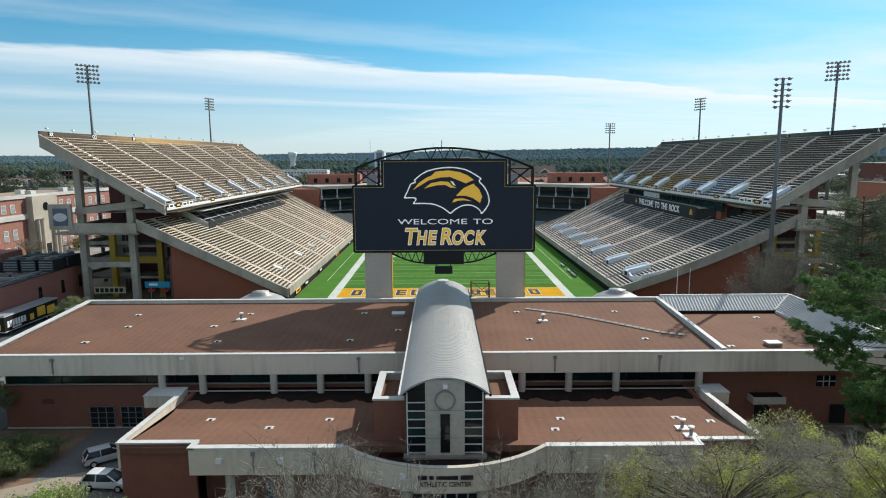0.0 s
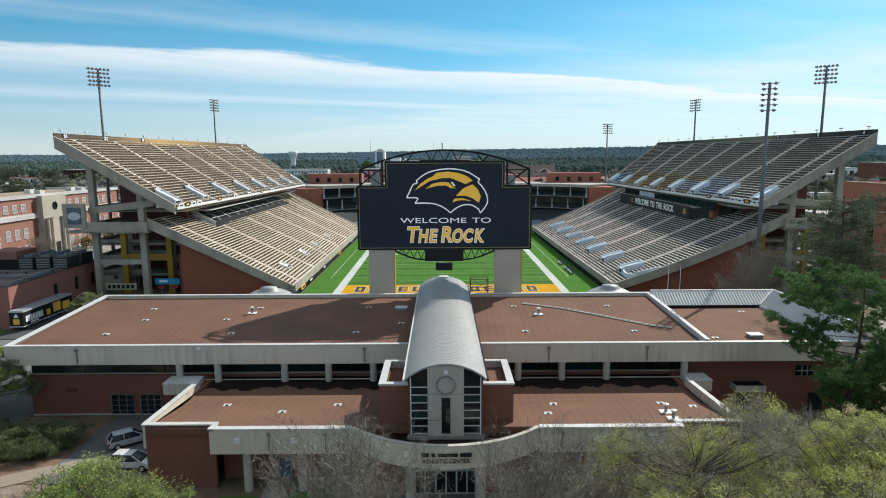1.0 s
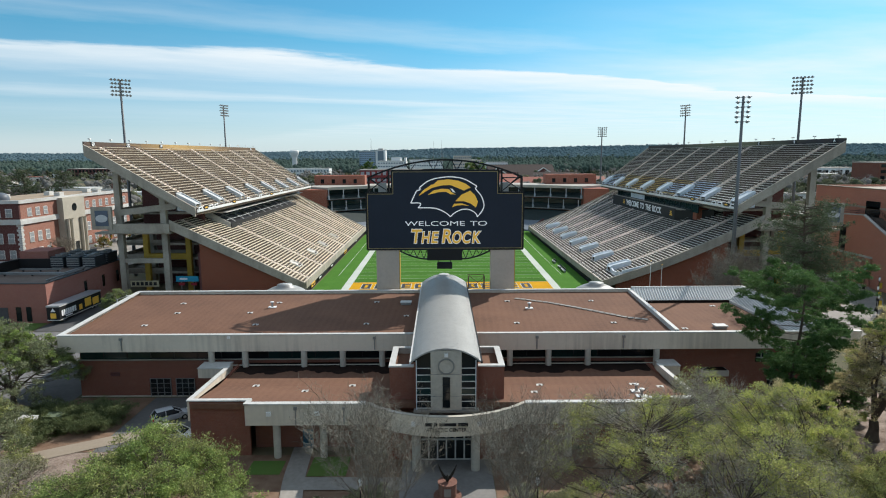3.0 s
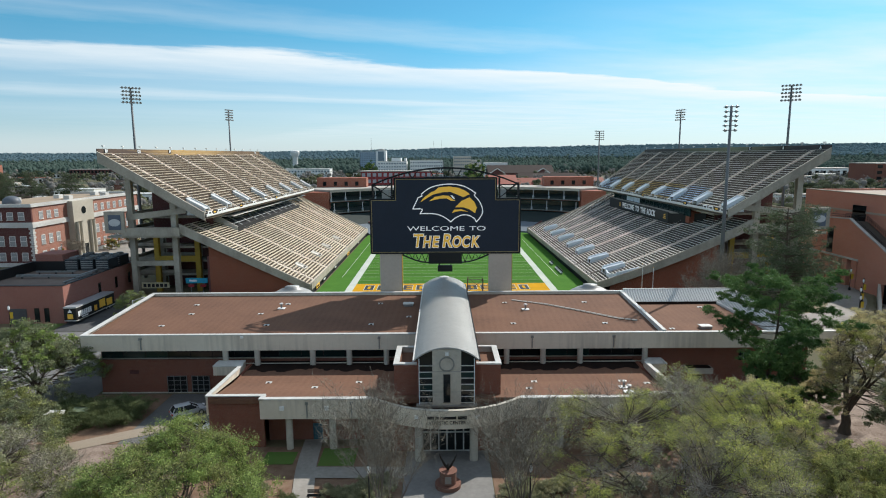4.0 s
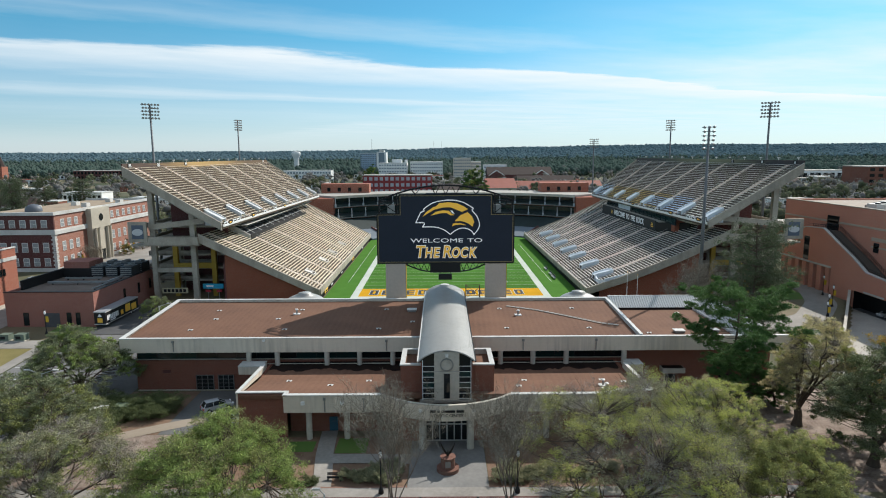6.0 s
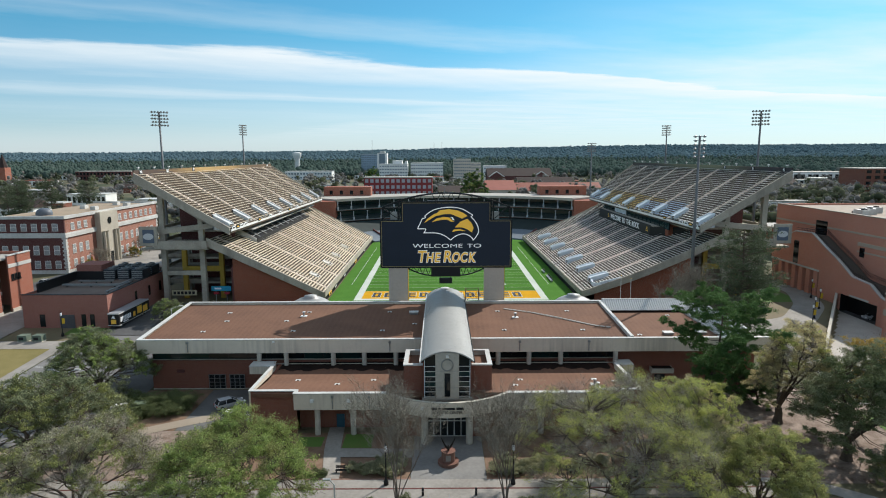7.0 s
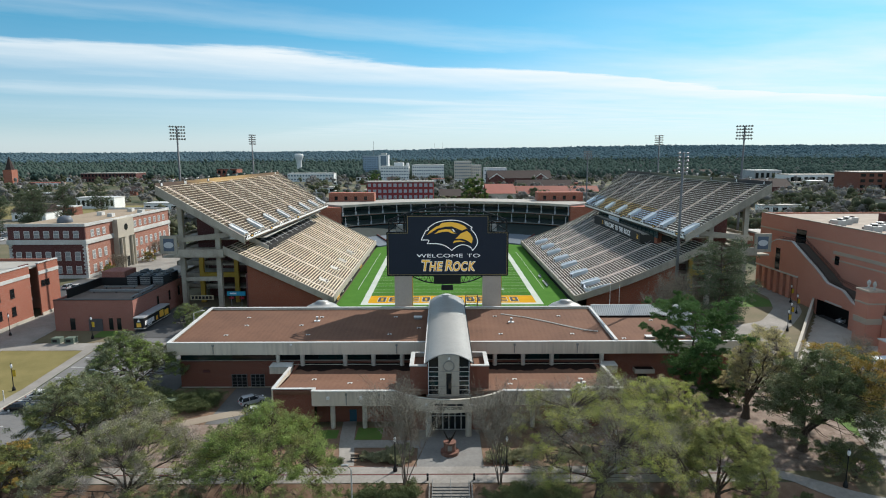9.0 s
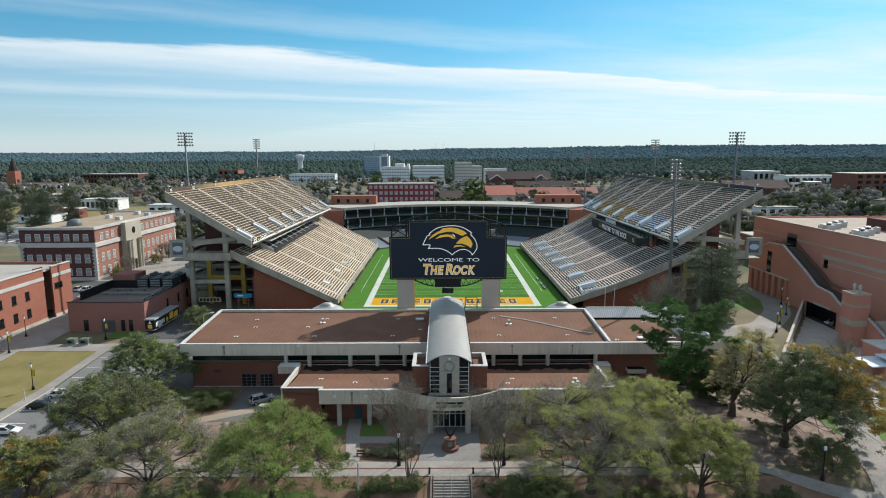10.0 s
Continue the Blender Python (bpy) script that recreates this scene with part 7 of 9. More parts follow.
for k in range(12):
    yy = 30 + 5.4 * k
    solid("bay_line", MB().box(-79.6, -74.8, yy - 0.07, yy + 0.07, 0.03, 0.070 + gz(0, yy)), white_paint, "faded white parking line", "road marking", kind="structure")
for y0, y1 in ((10, 93),):
    patch("pavement", -82.6, -80.2, y0, y1, paving, "pale concrete sidewalk", "pavement", 0.1284)
    solid("kerb", MB().box(-80.2, -80.0, y0, 68, 0, 0.17), concrete_plain, "pale concrete kerb", "kerb", kind="structure")
patch("lawn", -101, -82.6, 58, 88, lawn_dry, "dormant straw-coloured lawn", "lawn", 0.0792)
patch("lawn", -130, -104, 56, 80, lawn_dry, "dormant straw-coloured lawn", "lawn", 0.0813)
patch("pavement", -104, -101, 50, 96, paving, "pale concrete path across the lawn", "pavement", 0.1305)
patch("pavement", -130, -62, 88, 92.5, paving, "pale concrete cross path", "pavement", 0.1326)
patch("pavement", -110, -97.5, 92.5, 125, paving, "concrete yard between brick blocks", "pavement", 0.1347)
patch("lawn", -85.5, -77.5, 96.5, 101, lawn_green, "green lawn strip by the service building", "lawn", 0.0834)
patch("drive", -60.8, -52.4, 46, 92, bpy.data.materials["mid grey asphalt"], "shaded grey asphalt lane beside the building", "drive", 0.0590)
patch("parking_lot", -128, -98, 133, 164, asphalt, "asphalt parking lot behind the service building", "parking", 0.0600)
patch("pavement", -126, -86, 164, 236, paving, "paved walk beside the brick hall", "pavement", 0.1368)
patch("pavement", -77, -52, 96, 124, asphalt, "dark asphalt apron below the stand", "pavement", 0.1389)
patch("pavement", -52, 60, 89.5, 96, paving, "concrete yard behind the building", "pavement", 0.1410)
patch("drive", 76.5, 103.4, 56, 121.6, M("pale drive concrete", (0.46, 0.43, 0.39), 0.9, var=0.22, color2=(0.34, 0.315, 0.28), bump=0.1), "wide pale concrete garage drive", "drive", 0.1021, west=lambda y: 77.2 + 0.702 * (y - 82) if y > 82 else 76.5)
strip("pavement", [(58, 90), (70, 98), (84, 104), (95, 118), (101, 132), (102, 152)], 7.0, paving, "pale concrete walk to the arcade", "pavement", 0.1431)
strip("pavement", [(70, 60), (72, 78), (75, 92), (84, 104)], 5.0, paving, "pale concrete walk beside the building", "pavement", 0.1452)
patch("lawn", 83, 96, 122, 142, lawn_green, "bright green lawn beside the stand", "lawn", 0.0855)
patch("lawn", 66, 88, 44, 56, lawn_green, "green lawn beside the drive", "lawn", 0.0876)
strip("pavement", [(84, 68), (76, 58), (70, 48), (67.2, 41), (65, 34), (62, 26), (58, 16)], 5.6, paving, "wide pale concrete walk past the oaks", "pavement", 0.1473)
patch("parking_lot", -330, -180, 250, 340, bpy.data.materials["worn grey asphalt"], "wide grey parking lot", "parking", 0.0621, step=20)
patch("lawn", -420, -230, 370, 480, lawn_dry, "open dry lawn", "lawn", 0.0897, step=30)

# ---- trees ----


def leafy(name, a, b, lo=0.6, hi=1.35, hue=0.02, spec=0.12, through=0.27):
    """Leaves: varied clump by clump, letting some light through."""
    m = island_tint(M(name, a, 0.6, var=0.25, scale=1.6, color2=b, spec=spec), lo, hi, hue)
    nt = m.node_tree
    bs = nt.nodes["Principled BSDF"]
    src = bs.inputs["Base Color"].links[0].from_socket
    tl = nt.nodes.new("ShaderNodeBsdfTranslucent")
    nt.links.new(src, tl.inputs[0])
    mx = nt.nodes.new("ShaderNodeMixShader")
    mx.inputs[0].default_value = through
    nt.links.new(bs.outputs[0], mx.inputs[1])
    nt.links.new(tl.outputs[0], mx.inputs[2])
    nt.links.new(mx.outputs[0], nt.nodes["Material Output"].inputs[0])
    return m


bark = M("grey brown bark", (0.11, 0.085, 0.065), 0.95, var=0.25, scale=4, bump=0.6, stretch=(1, 1, 0.3))
twig_brown = M("grey brown twigs", (0.19, 0.155, 0.13), 0.9, var=0.2)
twig_olive = M("dull olive grey twigs", (0.30, 0.275, 0.22), 0.9, var=0.2)
twig_mat = M("pale grey twigs", (0.34, 0.30, 0.255), 0.9, var=0.2)
leaf_olive = leafy("olive oak leaves", (0.307, 0.326, 0.122), (0.211, 0.237, 0.090))
leaf_green = leafy("green oak leaves", (0.307, 0.397, 0.115), (0.224, 0.294, 0.096))
leaf_spring = leafy("yellow green spring leaves", (0.50, 0.53, 0.15), (0.36, 0.40, 0.13), through=0.42)
leaf_dark = leafy("dark evergreen leaves", (0.166, 0.198, 0.090), (0.115, 0.147, 0.067))
leaf_gold = leafy("bronze gold leaves", (0.512, 0.346, 0.090), (0.307, 0.256, 0.077))
leaf_grey = leafy("grey green moss and leaves", (0.371, 0.365, 0.218), (0.256, 0.262, 0.154))
leaf_pine = leafy("pine needles", (0.098, 0.185, 0.058), (0.07, 0.135, 0.045), through=0.34)
leaf_fresh = leafy("fresh olive leaves", (0.42, 0.43, 0.15), (0.30, 0.33, 0.12), through=0.4)
leaf_tan = leafy("tan buds and old leaves", (0.60, 0.53, 0.29), (0.46, 0.42, 0.22), through=0.5)
leaf_moss = leafy("dull moss green leaves", (0.115, 0.145, 0.08), (0.08, 0.108, 0.06), through=0.3)
leaf_thin = leafy("thin grey green leaves", (0.256, 0.282, 0.160), (0.179, 0.205, 0.115))
# Blue cast, lifted base and extra translucency put distance haze into these two.
leaf_distant = leafy("haze-tinted distant woodland leaves", (0.165, 0.26, 0.30), (0.175, 0.25, 0.28), 0.93, 1.07, 0.006, 0.0, 0.55)
leaf_far = leafy("haze-paled far woodland leaves", (0.11, 0.165, 0.14), (0.13, 0.175, 0.15), 0.88, 1.12, 0.01, 0.0, 0.5)


def unit(a):
    return a / np.linalg.norm(a, axis=1)[:, None]


def cards(nrng, centres, spread, per, size, flat=1.0, sprays=8, tight=0.235):
    """Small three-cornered leaves in ragged sprays round clump centres."""
    centres, spread = np.asarray(centres, float), np.asarray(spread, float)
    m = len(centres)
    sub = centres[:, None, :] + np.clip(nrng.normal(size=(m, sprays, 3)), -1.7, 1.7) * (spread * 0.60)[:, None, None] * np.array((1, 1, flat))
    pick = np.minimum((nrng.uniform(0, 1, (m, per)) ** 1.35 * sprays).astype(int), sprays - 1)
    c = sub[np.arange(m)[:, None], pick].reshape(-1, 3)
    n = len(c)
    p = c + nrng.normal(size=(n, 3)) * np.repeat(spread * tight, per)[:, None] * np.array((1, 1, 0.6))
    a = unit(nrng.normal(size=(n, 3)))
    b = unit(np.cross(a, nrng.normal(size=(n, 3))))
    s = size * nrng.uniform(0.55, 1.35, n)[:, None]
    v = np.stack((p - a * s * 0.8 - b * s * 0.5, p - a * s * 0.8 + b * s * 0.5, p + a * s * 1.2), axis=1).reshape(-1, 3)
    return v, np.arange(3 * n).reshape(-1, 3)


def thin_twigs(nrng, centres, spread, per, length, width, up=0.5):
    """Fine pointed twigs that stand out from clump centres."""
    c = np.repeat(np.asarray(centres, float), per, axis=0)
    sp = np.repeat(np.asarray(spread, float), per)
    n = len(c)
    d = unit(nrng.normal(size=(n, 3)) + np.array((0, 0, up)))
    p = c + d * (sp * nrng.uniform(0, 0.8, n))[:, None]
    e = unit(d + nrng.normal(size=(n, 3)) * 0.45)
    b = unit(np.cross(e, nrng.normal(size=(n, 3)))) * (width * nrng.uniform(0.5, 1.3, n))[:, None]
    v = np.stack((p - b, p + b, p + e * (length * nrng.uniform(0.5, 1.3, n))[:, None]), axis=1).reshape(-1, 3)
    return v, np.arange(3 * n).reshape(-1, 3)


def leaf_mesh(name, v, f, material):
    me = bpy.data.meshes.new(name)
    me.from_pydata(v.tolist(), [], f.tolist())
    me.update()
    me.materials.append(material)
    return me


def oak(name, seed, H, R, leaf, label, gaps=0.1, second=None, lean=(0.0, 0.0), leaf_size=0.105, per=520, clumps=230, twigs=10, edge=None, base=0.13, under=0.62, third=None, spray=None):
    """A wide oak at the origin: forked trunk, spreading limbs, clumped leaves; lean shifts the crown."""
    rng, nrng = random.Random(seed), np.random.default_rng(seed)
    t = thing(name, label, "tree", group="oaks")
    wood = MB()
    th = H * 0.15
    wood.lathe([(H * 0.062, -0.3), (H * 0.045, 0.25), (H * 0.038, 0.8)], 0, 0, 10)
    wood.tube((0, 0, 0.7), (0.1, 0, th * 0.6), H * 0.038, H * 0.034, 10)
    wood.tube((0.1, 0, th * 0.6), (0, 0.1, th), H * 0.034, H * 0.031, 10)
    mains = []
    n_main = 8
    for k in range(n_main):
        a = 2 * math.pi * (k + rng.uniform(-0.3, 0.3)) / n_main
        out = rng.uniform(0.4, 1.0)
        reach = R * out * 0.85
        p = Vector((0, 0.1, th))
        r = H * 0.017
        top = th + (H * 0.88 - th) * math.sqrt(max(0.1, 1 - (out * 0.85) ** 2)) * 0.88
        for s in range(1, 9):
            f = s / 8
            w = a + 0.3 * math.sin(f * 5 + k)
            q = Vector((math.cos(w) * reach * f + lean[0] * f, math.sin(w) * reach * f + lean[1] * f, th + (top - th) * (f ** 0.8)))
            wood.tube(p, q, r, r * 0.84, 7, caps=False)
            p, r = q, r * 0.84
            mains.append((q.copy(), r))
    lobes = [(rng.uniform(0, 6.28), rng.uniform(0.05, 0.13), n) for n in (2, 3, 5)]
    centres, spread, bare = [], [], []
    for k in range(clumps):
        a = rng.uniform(0, 2 * math.pi)
        f = math.sqrt(rng.uniform(0.0, 1.0))
        rim = 1 + sum(w * math.sin(n * a + ph) for ph, w, n in lobes)
        rr = R * f * rim * rng.uniform(0.9, 1.0)
        dome = math.sqrt(max(0.0, 1 - f ** 2.4))
        depth = rng.uniform(0, 1) ** 1.6
        zz = H * base + H * (1 - base) * dome * (1 - under * depth) * rim ** 0.5 - 0.02 * H
        c = Vector((math.cos(a) * rr + lean[0], math.sin(a) * rr + lean[1], zz + rng.uniform(-0.5, 0.3)))
        size = rng.uniform(0.6, 1.3) * (0.34 + R / 14)
        q, r = min(mains, key=lambda g: (g[0] - c).length + (2 if g[0].z > c.z else 0))
        mid = (q + c) / 2 + Vector((rng.uniform(-0.5, 0.5), rng.uniform(-0.5, 0.5), -0.3))
        wood.tube(q, mid, min(r, 0.07), 0.04, 5, caps=False)
        wood.tube(mid, c, 0.04, 0.016, 4, caps=False)
        for j in range(4):
            e = c + Vector((rng.uniform(-1, 1), rng.uniform(-1, 1), rng.uniform(-0.3, 0.9))) * size * 1.1
            wood.tube(c, e, 0.022, 0.008, 3, caps=False)
        centres.append(c)
        spread.append(size)
        bare.append(rng.random() < gaps)
    part("trunk", wood.mesh("trunk", tidy=False), bark, t, "dark forked trunk and limbs")
    groups = {}
    for i, c in enumerate(centres):
        if bare[i]:
            continue
        mt = leaf
        if second and rng.random() < second[1]:
            mt = second[0]
        if third and rng.random() < third[1]:
            mt = third[0]
        if edge and (c.x - lean[0]) * 0.9 + (c.z - H * 0.5) * 0.3 > R * edge[1] + rng.uniform(-2, 2):
            mt = edge[0]
        groups.setdefault(mt.name, []).append(i)
    for nm, sel in groups.items():
        v, f = cards(nrng, [centres[i] for i in sel], [spread[i] for i in sel], per, leaf_size, 0.75)
        part("crown", leaf_mesh("crown", v, f, bpy.data.materials[nm]), None, t, "uneven crown of small leaves")
    many = [i for i in range(len(centres)) for _ in range(5 if bare[i] else 1)]
    v, f = thin_twigs(nrng, [centres[i] for i in many], [spread[i] for i in many], twigs, 0.9, 0.014)
    part("twig_spray", leaf_mesh("twig_spray", v, f, spray or bark), None, t, "thin twigs between the leaves")
    return t


def bare_tree(name, seed, H, label, stems=7):
    """Slender stems that fan upward into a haze of fine twigs."""
    rng, nrng = random.Random(seed), np.random.default_rng(seed)
    t = thing(name, label, "tree", group="bare trees")
    wood = MB()
    tips = []

    def grow(p, d, length, r, depth):
        segs = 3
        for s in range(segs):
            d = (d + Vector((rng.uniform(-1, 1), rng.uniform(-1, 1), rng.uniform(-0.35, 0.65))) * 0.16).normalized()
            q = p + d * (length / segs)
            wood.tube(p, q, r, r * 0.84, 5 if depth > 3 else 3, caps=False)
            p, r = q, r * 0.84
            if depth <= 1:
                tips.append(p)
            if depth > 0 and (s > 0 or depth < 4):
                for _ in range(1 if s < segs - 1 else 2):
                    e = (d + Vector((rng.uniform(-1, 1), rng.uniform(-1, 1), rng.uniform(-0.25, 0.6))) * 0.62).normalized()
                    grow(p, e, length * rng.uniform(0.55, 0.78), max(r * 0.68, 0.012), depth - 1)

    for k in range(stems):
        a = 2 * math.pi * k / stems + rng.uniform(-0.3, 0.3)
        w = rng.uniform(0.1, 0.36)
        grow(Vector((0.16 * math.cos(a), 0.16 * math.sin(a), -0.2)), Vector((w * math.cos(a), w * math.sin(a), 1)).normalized(), H * 0.38, 0.085, 4)
    part("trunk", wood.mesh("trunk", tidy=False), twig_brown, t, "grey brown bare stems")
    v, f = thin_twigs(nrng, tips, [0.35] * len(tips), 2, 0.8, 0.013, 1.1)
    part("twig_spray", leaf_mesh("twig_spray", v, f, twig_olive), None, t, "fine grey twigs")
    return t


def pine(name, seed, H, R, leaf, label, z_lo=0.35, clumps=70, per=150, flat=0.45, size=0.13, twigs=0):
    rng, nrng = random.Random(seed), np.random.default_rng(seed)
    t = thing(name, label, "tree", group="pines")
    wood = MB()
    p, r = Vector((0, 0, -0.3)), H * 0.016
    for s in range(1, 11):
        q = Vector((math.sin(s * 0.9 + seed) * 0.16, math.cos(s * 0.7) * 0.16, H * s / 10 * 0.98))
        wood.tube(p, q, r, r * 0.86, 8, caps=False)
        p, r = q, r * 0.86
    centres, spread = [], []
    for k in range(clumps):
        h = rng.uniform(z_lo, 0.97)
        a = rng.uniform(0, 2 * math.pi)
        env = R * (0.35 + 0.65 * math.sin(min(1, (1 - h) / (1 - z_lo) * 0.85 + 0.12) * math.pi) ** 0.7)
        rr = env * rng.uniform(0.3, 1.0)
        c = Vector((math.cos(a) * rr, math.sin(a) * rr, H * h + rr * 0.1))
        low = Vector((0, 0, H * h - rr * 0.12))
        wood.tube(low, c, 0.09, 0.03, 4, caps=False)
        for f in (1.0, 0.62):
            centres.append(low.lerp(c, f))
            spread.append(rng.uniform(0.7, 1.4) * R / 7)
    part("trunk", wood.mesh("trunk", tidy=False), bark, t, "straight dark trunk with thin limbs")
    v, f = cards(nrng, centres, spread, per, size, flat)
    part("crown", leaf_mesh("crown", v, f, leaf), None, t, "layered clumps of fine foliage")
    if twigs:
        v, f = thin_twigs(nrng, centres, spread, twigs, 1.1, 0.014)
        part("twig_spray", leaf_mesh("twig_spray", v, f, twig_mat), None, t, "thin pale grey twigs")
    return t


def shelf_pine(name, seed, H, R, leaf, label):
    """A broad pine: a visible trunk, long uneven limbs and flat tufts of needles on side twigs, with open gaps."""
    rng, nrng = random.Random(seed), np.random.default_rng(seed)
    t = thing(name, label, "tree", group="pines")
    wood = MB()
    stem = [Vector((0.35 * math.sin(i * 0.5), 0.3 * math.sin(i * 0.37 + 1), H * 0.97 * i / 12 - 0.3)) for i in range(13)]
    for i in range(12):
        wood.tube(stem[i], stem[i + 1], 0.36 * (1 - i / 13), 0.36 * (1 - (i + 1) / 13), 9, caps=False)
    centres, spread = [], []
    turn = 0.0
    for k in range(44):
        h = 0.36 + 0.60 * (k / 43) ** 0.9
        turn += 2.4 + rng.uniform(-0.5, 0.5)
        reach = R * (0.42 + 0.58 * math.sin(math.pi * min(1, (1.03 - h) / 0.55)) ** 0.8) * rng.uniform(0.55, 1.08)
        if h < 0.50:
            reach *= 0.85 if k % 3 else 0.35
        i = min(11, int(h * 12))
        p0 = stem[i].lerp(stem[i + 1], h * 12 - i)
        rise = rng.uniform(-0.05, 0.22) + 0.35 * max(0, h - 0.75)
        d = Vector((math.cos(turn), math.sin(turn), 0))
        p, r = p0, 0.10 * (1.15 - h)
        for j in range(1, 6):
            f = j / 5
            q = p0 + d * reach * f + Vector((0.25 * math.sin(3 * f + k), 0.25 * math.cos(4 * f + k), reach * rise * f * f - 0.12 * reach * f * (1 - f)))
            wood.tube(p, q, r + 0.012, r * 0.8 + 0.012, 5, caps=False)
            p, r = q, r * 0.8
            if j >= 2:
                for side in (-1, 1):
                    w = Vector((-d.y, d.x, 0)) * side
                    e = q + w * rng.uniform(0.3, 0.95) * (1.25 - 0.5 * f) + d * rng.uniform(0.0, 0.6) + Vector((0, 0, rng.uniform(0.1, 0.5)))
                    wood.tube(q, e, 0.025, 0.012, 3, caps=False)
                    centres.append(e)
                    spread.append(rng.uniform(0.4, 0.85))
        centres.append(p + Vector((0, 0, 0.25)))
        spread.append(rng.uniform(0.5, 0.9))
    part("trunk", wood.mesh("trunk", tidy=False), bark, t, "tall dark trunk with long uneven limbs")
    v, f = cards(nrng, centres, spread, 330, 0.10, 0.55)
    part("crown", leaf_mesh("crown", v, f, leaf), None, t, "flat tufts of green needles")
    return t


def shrub(name, seed, R, H, leaf, label, per=420):
    rng, nrng = random.Random(seed), np.random.default_rng(seed)
    t = thing(name, label, "shrub", group="shrubs")
    cs = [(rng.uniform(-1, 1) * R * 0.7, rng.uniform(-1, 1) * R * 0.7, rng.uniform(0.25, 0.75) * H) for _ in range(16)]
    wood = MB()
    for c in cs:
        wood.tube((0, 0, -0.1), c, 0.04, 0.015, 4, caps=False)
    part("stem", wood.mesh("stem", tidy=False), bark, t)
    v, f = cards(nrng, cs, [R * 0.42] * len(cs), per, 0.085, 0.8)
    part("foliage", leaf_mesh("foliage", v, f, leaf), None, t)
    return t


def place(t, x, y, rot=0.0, s=1.0):
    t.location = (x, y, gz(x, y))
    t.rotation_euler = (0, 0, rot)
    t.scale = (s, s, s)
    return t


def again(t, x, y, rot, s=1.0):
    c = copy_thing(t, pose(x, y, gz(x, y), 0, 0, math.degrees(rot)))
    c.scale = (s, s, s)
    return c


o1 = place(oak("oak_tree", 3, 11.2, 10.6, leaf_green, "broad live oak with fresh green leaves on the straw bank", 0.1, (leaf_olive, 0.4), (0.8, 0.6), clumps=270, per=560, leaf_size=0.085, base=0.34, under=0.42), -25.0, 29.6)
o2 = place(oak("oak_tree", 8, 11.8, 10.4, leaf_olive, "sprawling thin-leaved oak with grey branches", 0.45, (leaf_grey, 0.5), (0.6, 0), per=560, leaf_size=0.088, twigs=20, base=0.30, under=0.45, spray=twig_mat), -42.4, 29.4)
o3 = place(oak("oak_tree", 12, 12.0, 9.6, leaf_thin, "dense dull green oak beside the street", 0.05, (leaf_olive, 0.4), (1.5, 0), clumps=250, base=0.16), -56.5, 43.5)
o4 = place(oak("oak_tree", 17, 11.4, 8.6, leaf_green, "round oak beside the building corner", 0.08, (leaf_thin, 0.6), (-0.6, 0), base=0.24, under=0.5), -59.2, 65.0)
o5 = place(oak("oak_tree", 21, 9.2, 5.6, leaf_gold, "small oak with bronze gold leaves", 0.1, (leaf_olive, 0.6), clumps=110, base=0.12), -59.5, 29.5)
o6 = place(oak("oak_tree", 26, 15.4, 13.2, leaf_spring, "wide oak in fresh yellow green leaf", 0.36, (leaf_fresh, 0.5), (1.0, 1.2), per=640, leaf_size=0.064, clumps=400, twigs=26, base=0.30, under=0.5, third=(leaf_grey, 0.38), spray=twig_mat), 20.2, 30.5)
o10 = place(oak("oak_tree", 58, 14.4, 6.4, leaf_fresh, "upright oak in yellow green leaf with bronze tips", 0.16, (leaf_spring, 0.5), (0, 0), clumps=190, leaf_size=0.064, per=640, twigs=18, base=0.30, under=0.6, third=(leaf_tan, 0.3), spray=twig_mat), 30.2, 35.2)
o7 = place(oak("oak_tree", 31, 11.4, 7.2, leaf_fresh, "oak in fresh yellow green leaf above the walk", 0.14, (leaf_olive, 0.55), (0, 0), clumps=200, leaf_size=0.07, per=820, base=0.26, under=0.5), 35.4, 29.0)
o8 = place(oak("oak_tree", 37, 16.2, 6.2, leaf_tan, "half-bare oak with tan and yellow green buds and pale twigs", 0.28, (leaf_spring, 0.2), (2.0, 0), per=580, leaf_size=0.07, clumps=240, twigs=20, base=0.26, spray=twig_mat), 51.4, 53.8)
o9 = place(oak("oak_tree", 41, 16.2, 10.6, leaf_dark, "large dark evergreen oak edged with bronze leaves", 0.04, (leaf_thin, 0.35), (4.4, 0), clumps=330, per=640, edge=(leaf_gold, 0.22), base=0.17), 54.4, 42.2)
holly = place(oak("holly_tree", 47, 7.6, 4.2, leaf_pine, "dense dark green holly beneath the pine", 0.02, clumps=80, per=420, base=0.08, twigs=3), 49.2, 62.2)
p1 = place(shelf_pine("pine_tree", 45, 22.2, 8.4, leaf_pine, "tall green pine with open limbs beside the brick wall"), 41.2, 53.5, 2.6)
p2 = place(pine("mossy_tree", 52, 25.6, 7.8, leaf_moss, "tall thin dull green tree behind the building", 0.16, clumps=125, per=190, flat=0.7, size=0.12, twigs=9), 60.6, 86.0)
again(holly, 51.8, 60.6, 2.0, 0.75)
again(o4, 30.0, 46.0, 1.3, 0.55)
again(o3, 57.2, 34.2, 2.4, 0.38)
again(o4, -66.5, 107.0, 2.2, 0.46)
again(o4, -60.5, 100.0, 4.2, 0.46)
again(o3, -34.5, 21.5, 2.9, 0.6)
again(o5, -68.5, 27.0, 1.0, 1.0)
bt = place(bare_tree("bare_tree", 61, 14.6, "leafless multi-stemmed tree before the entrance"), -6.0, 33.0)
again(bt, 7.1, 33.0, 2.1, 1.0)
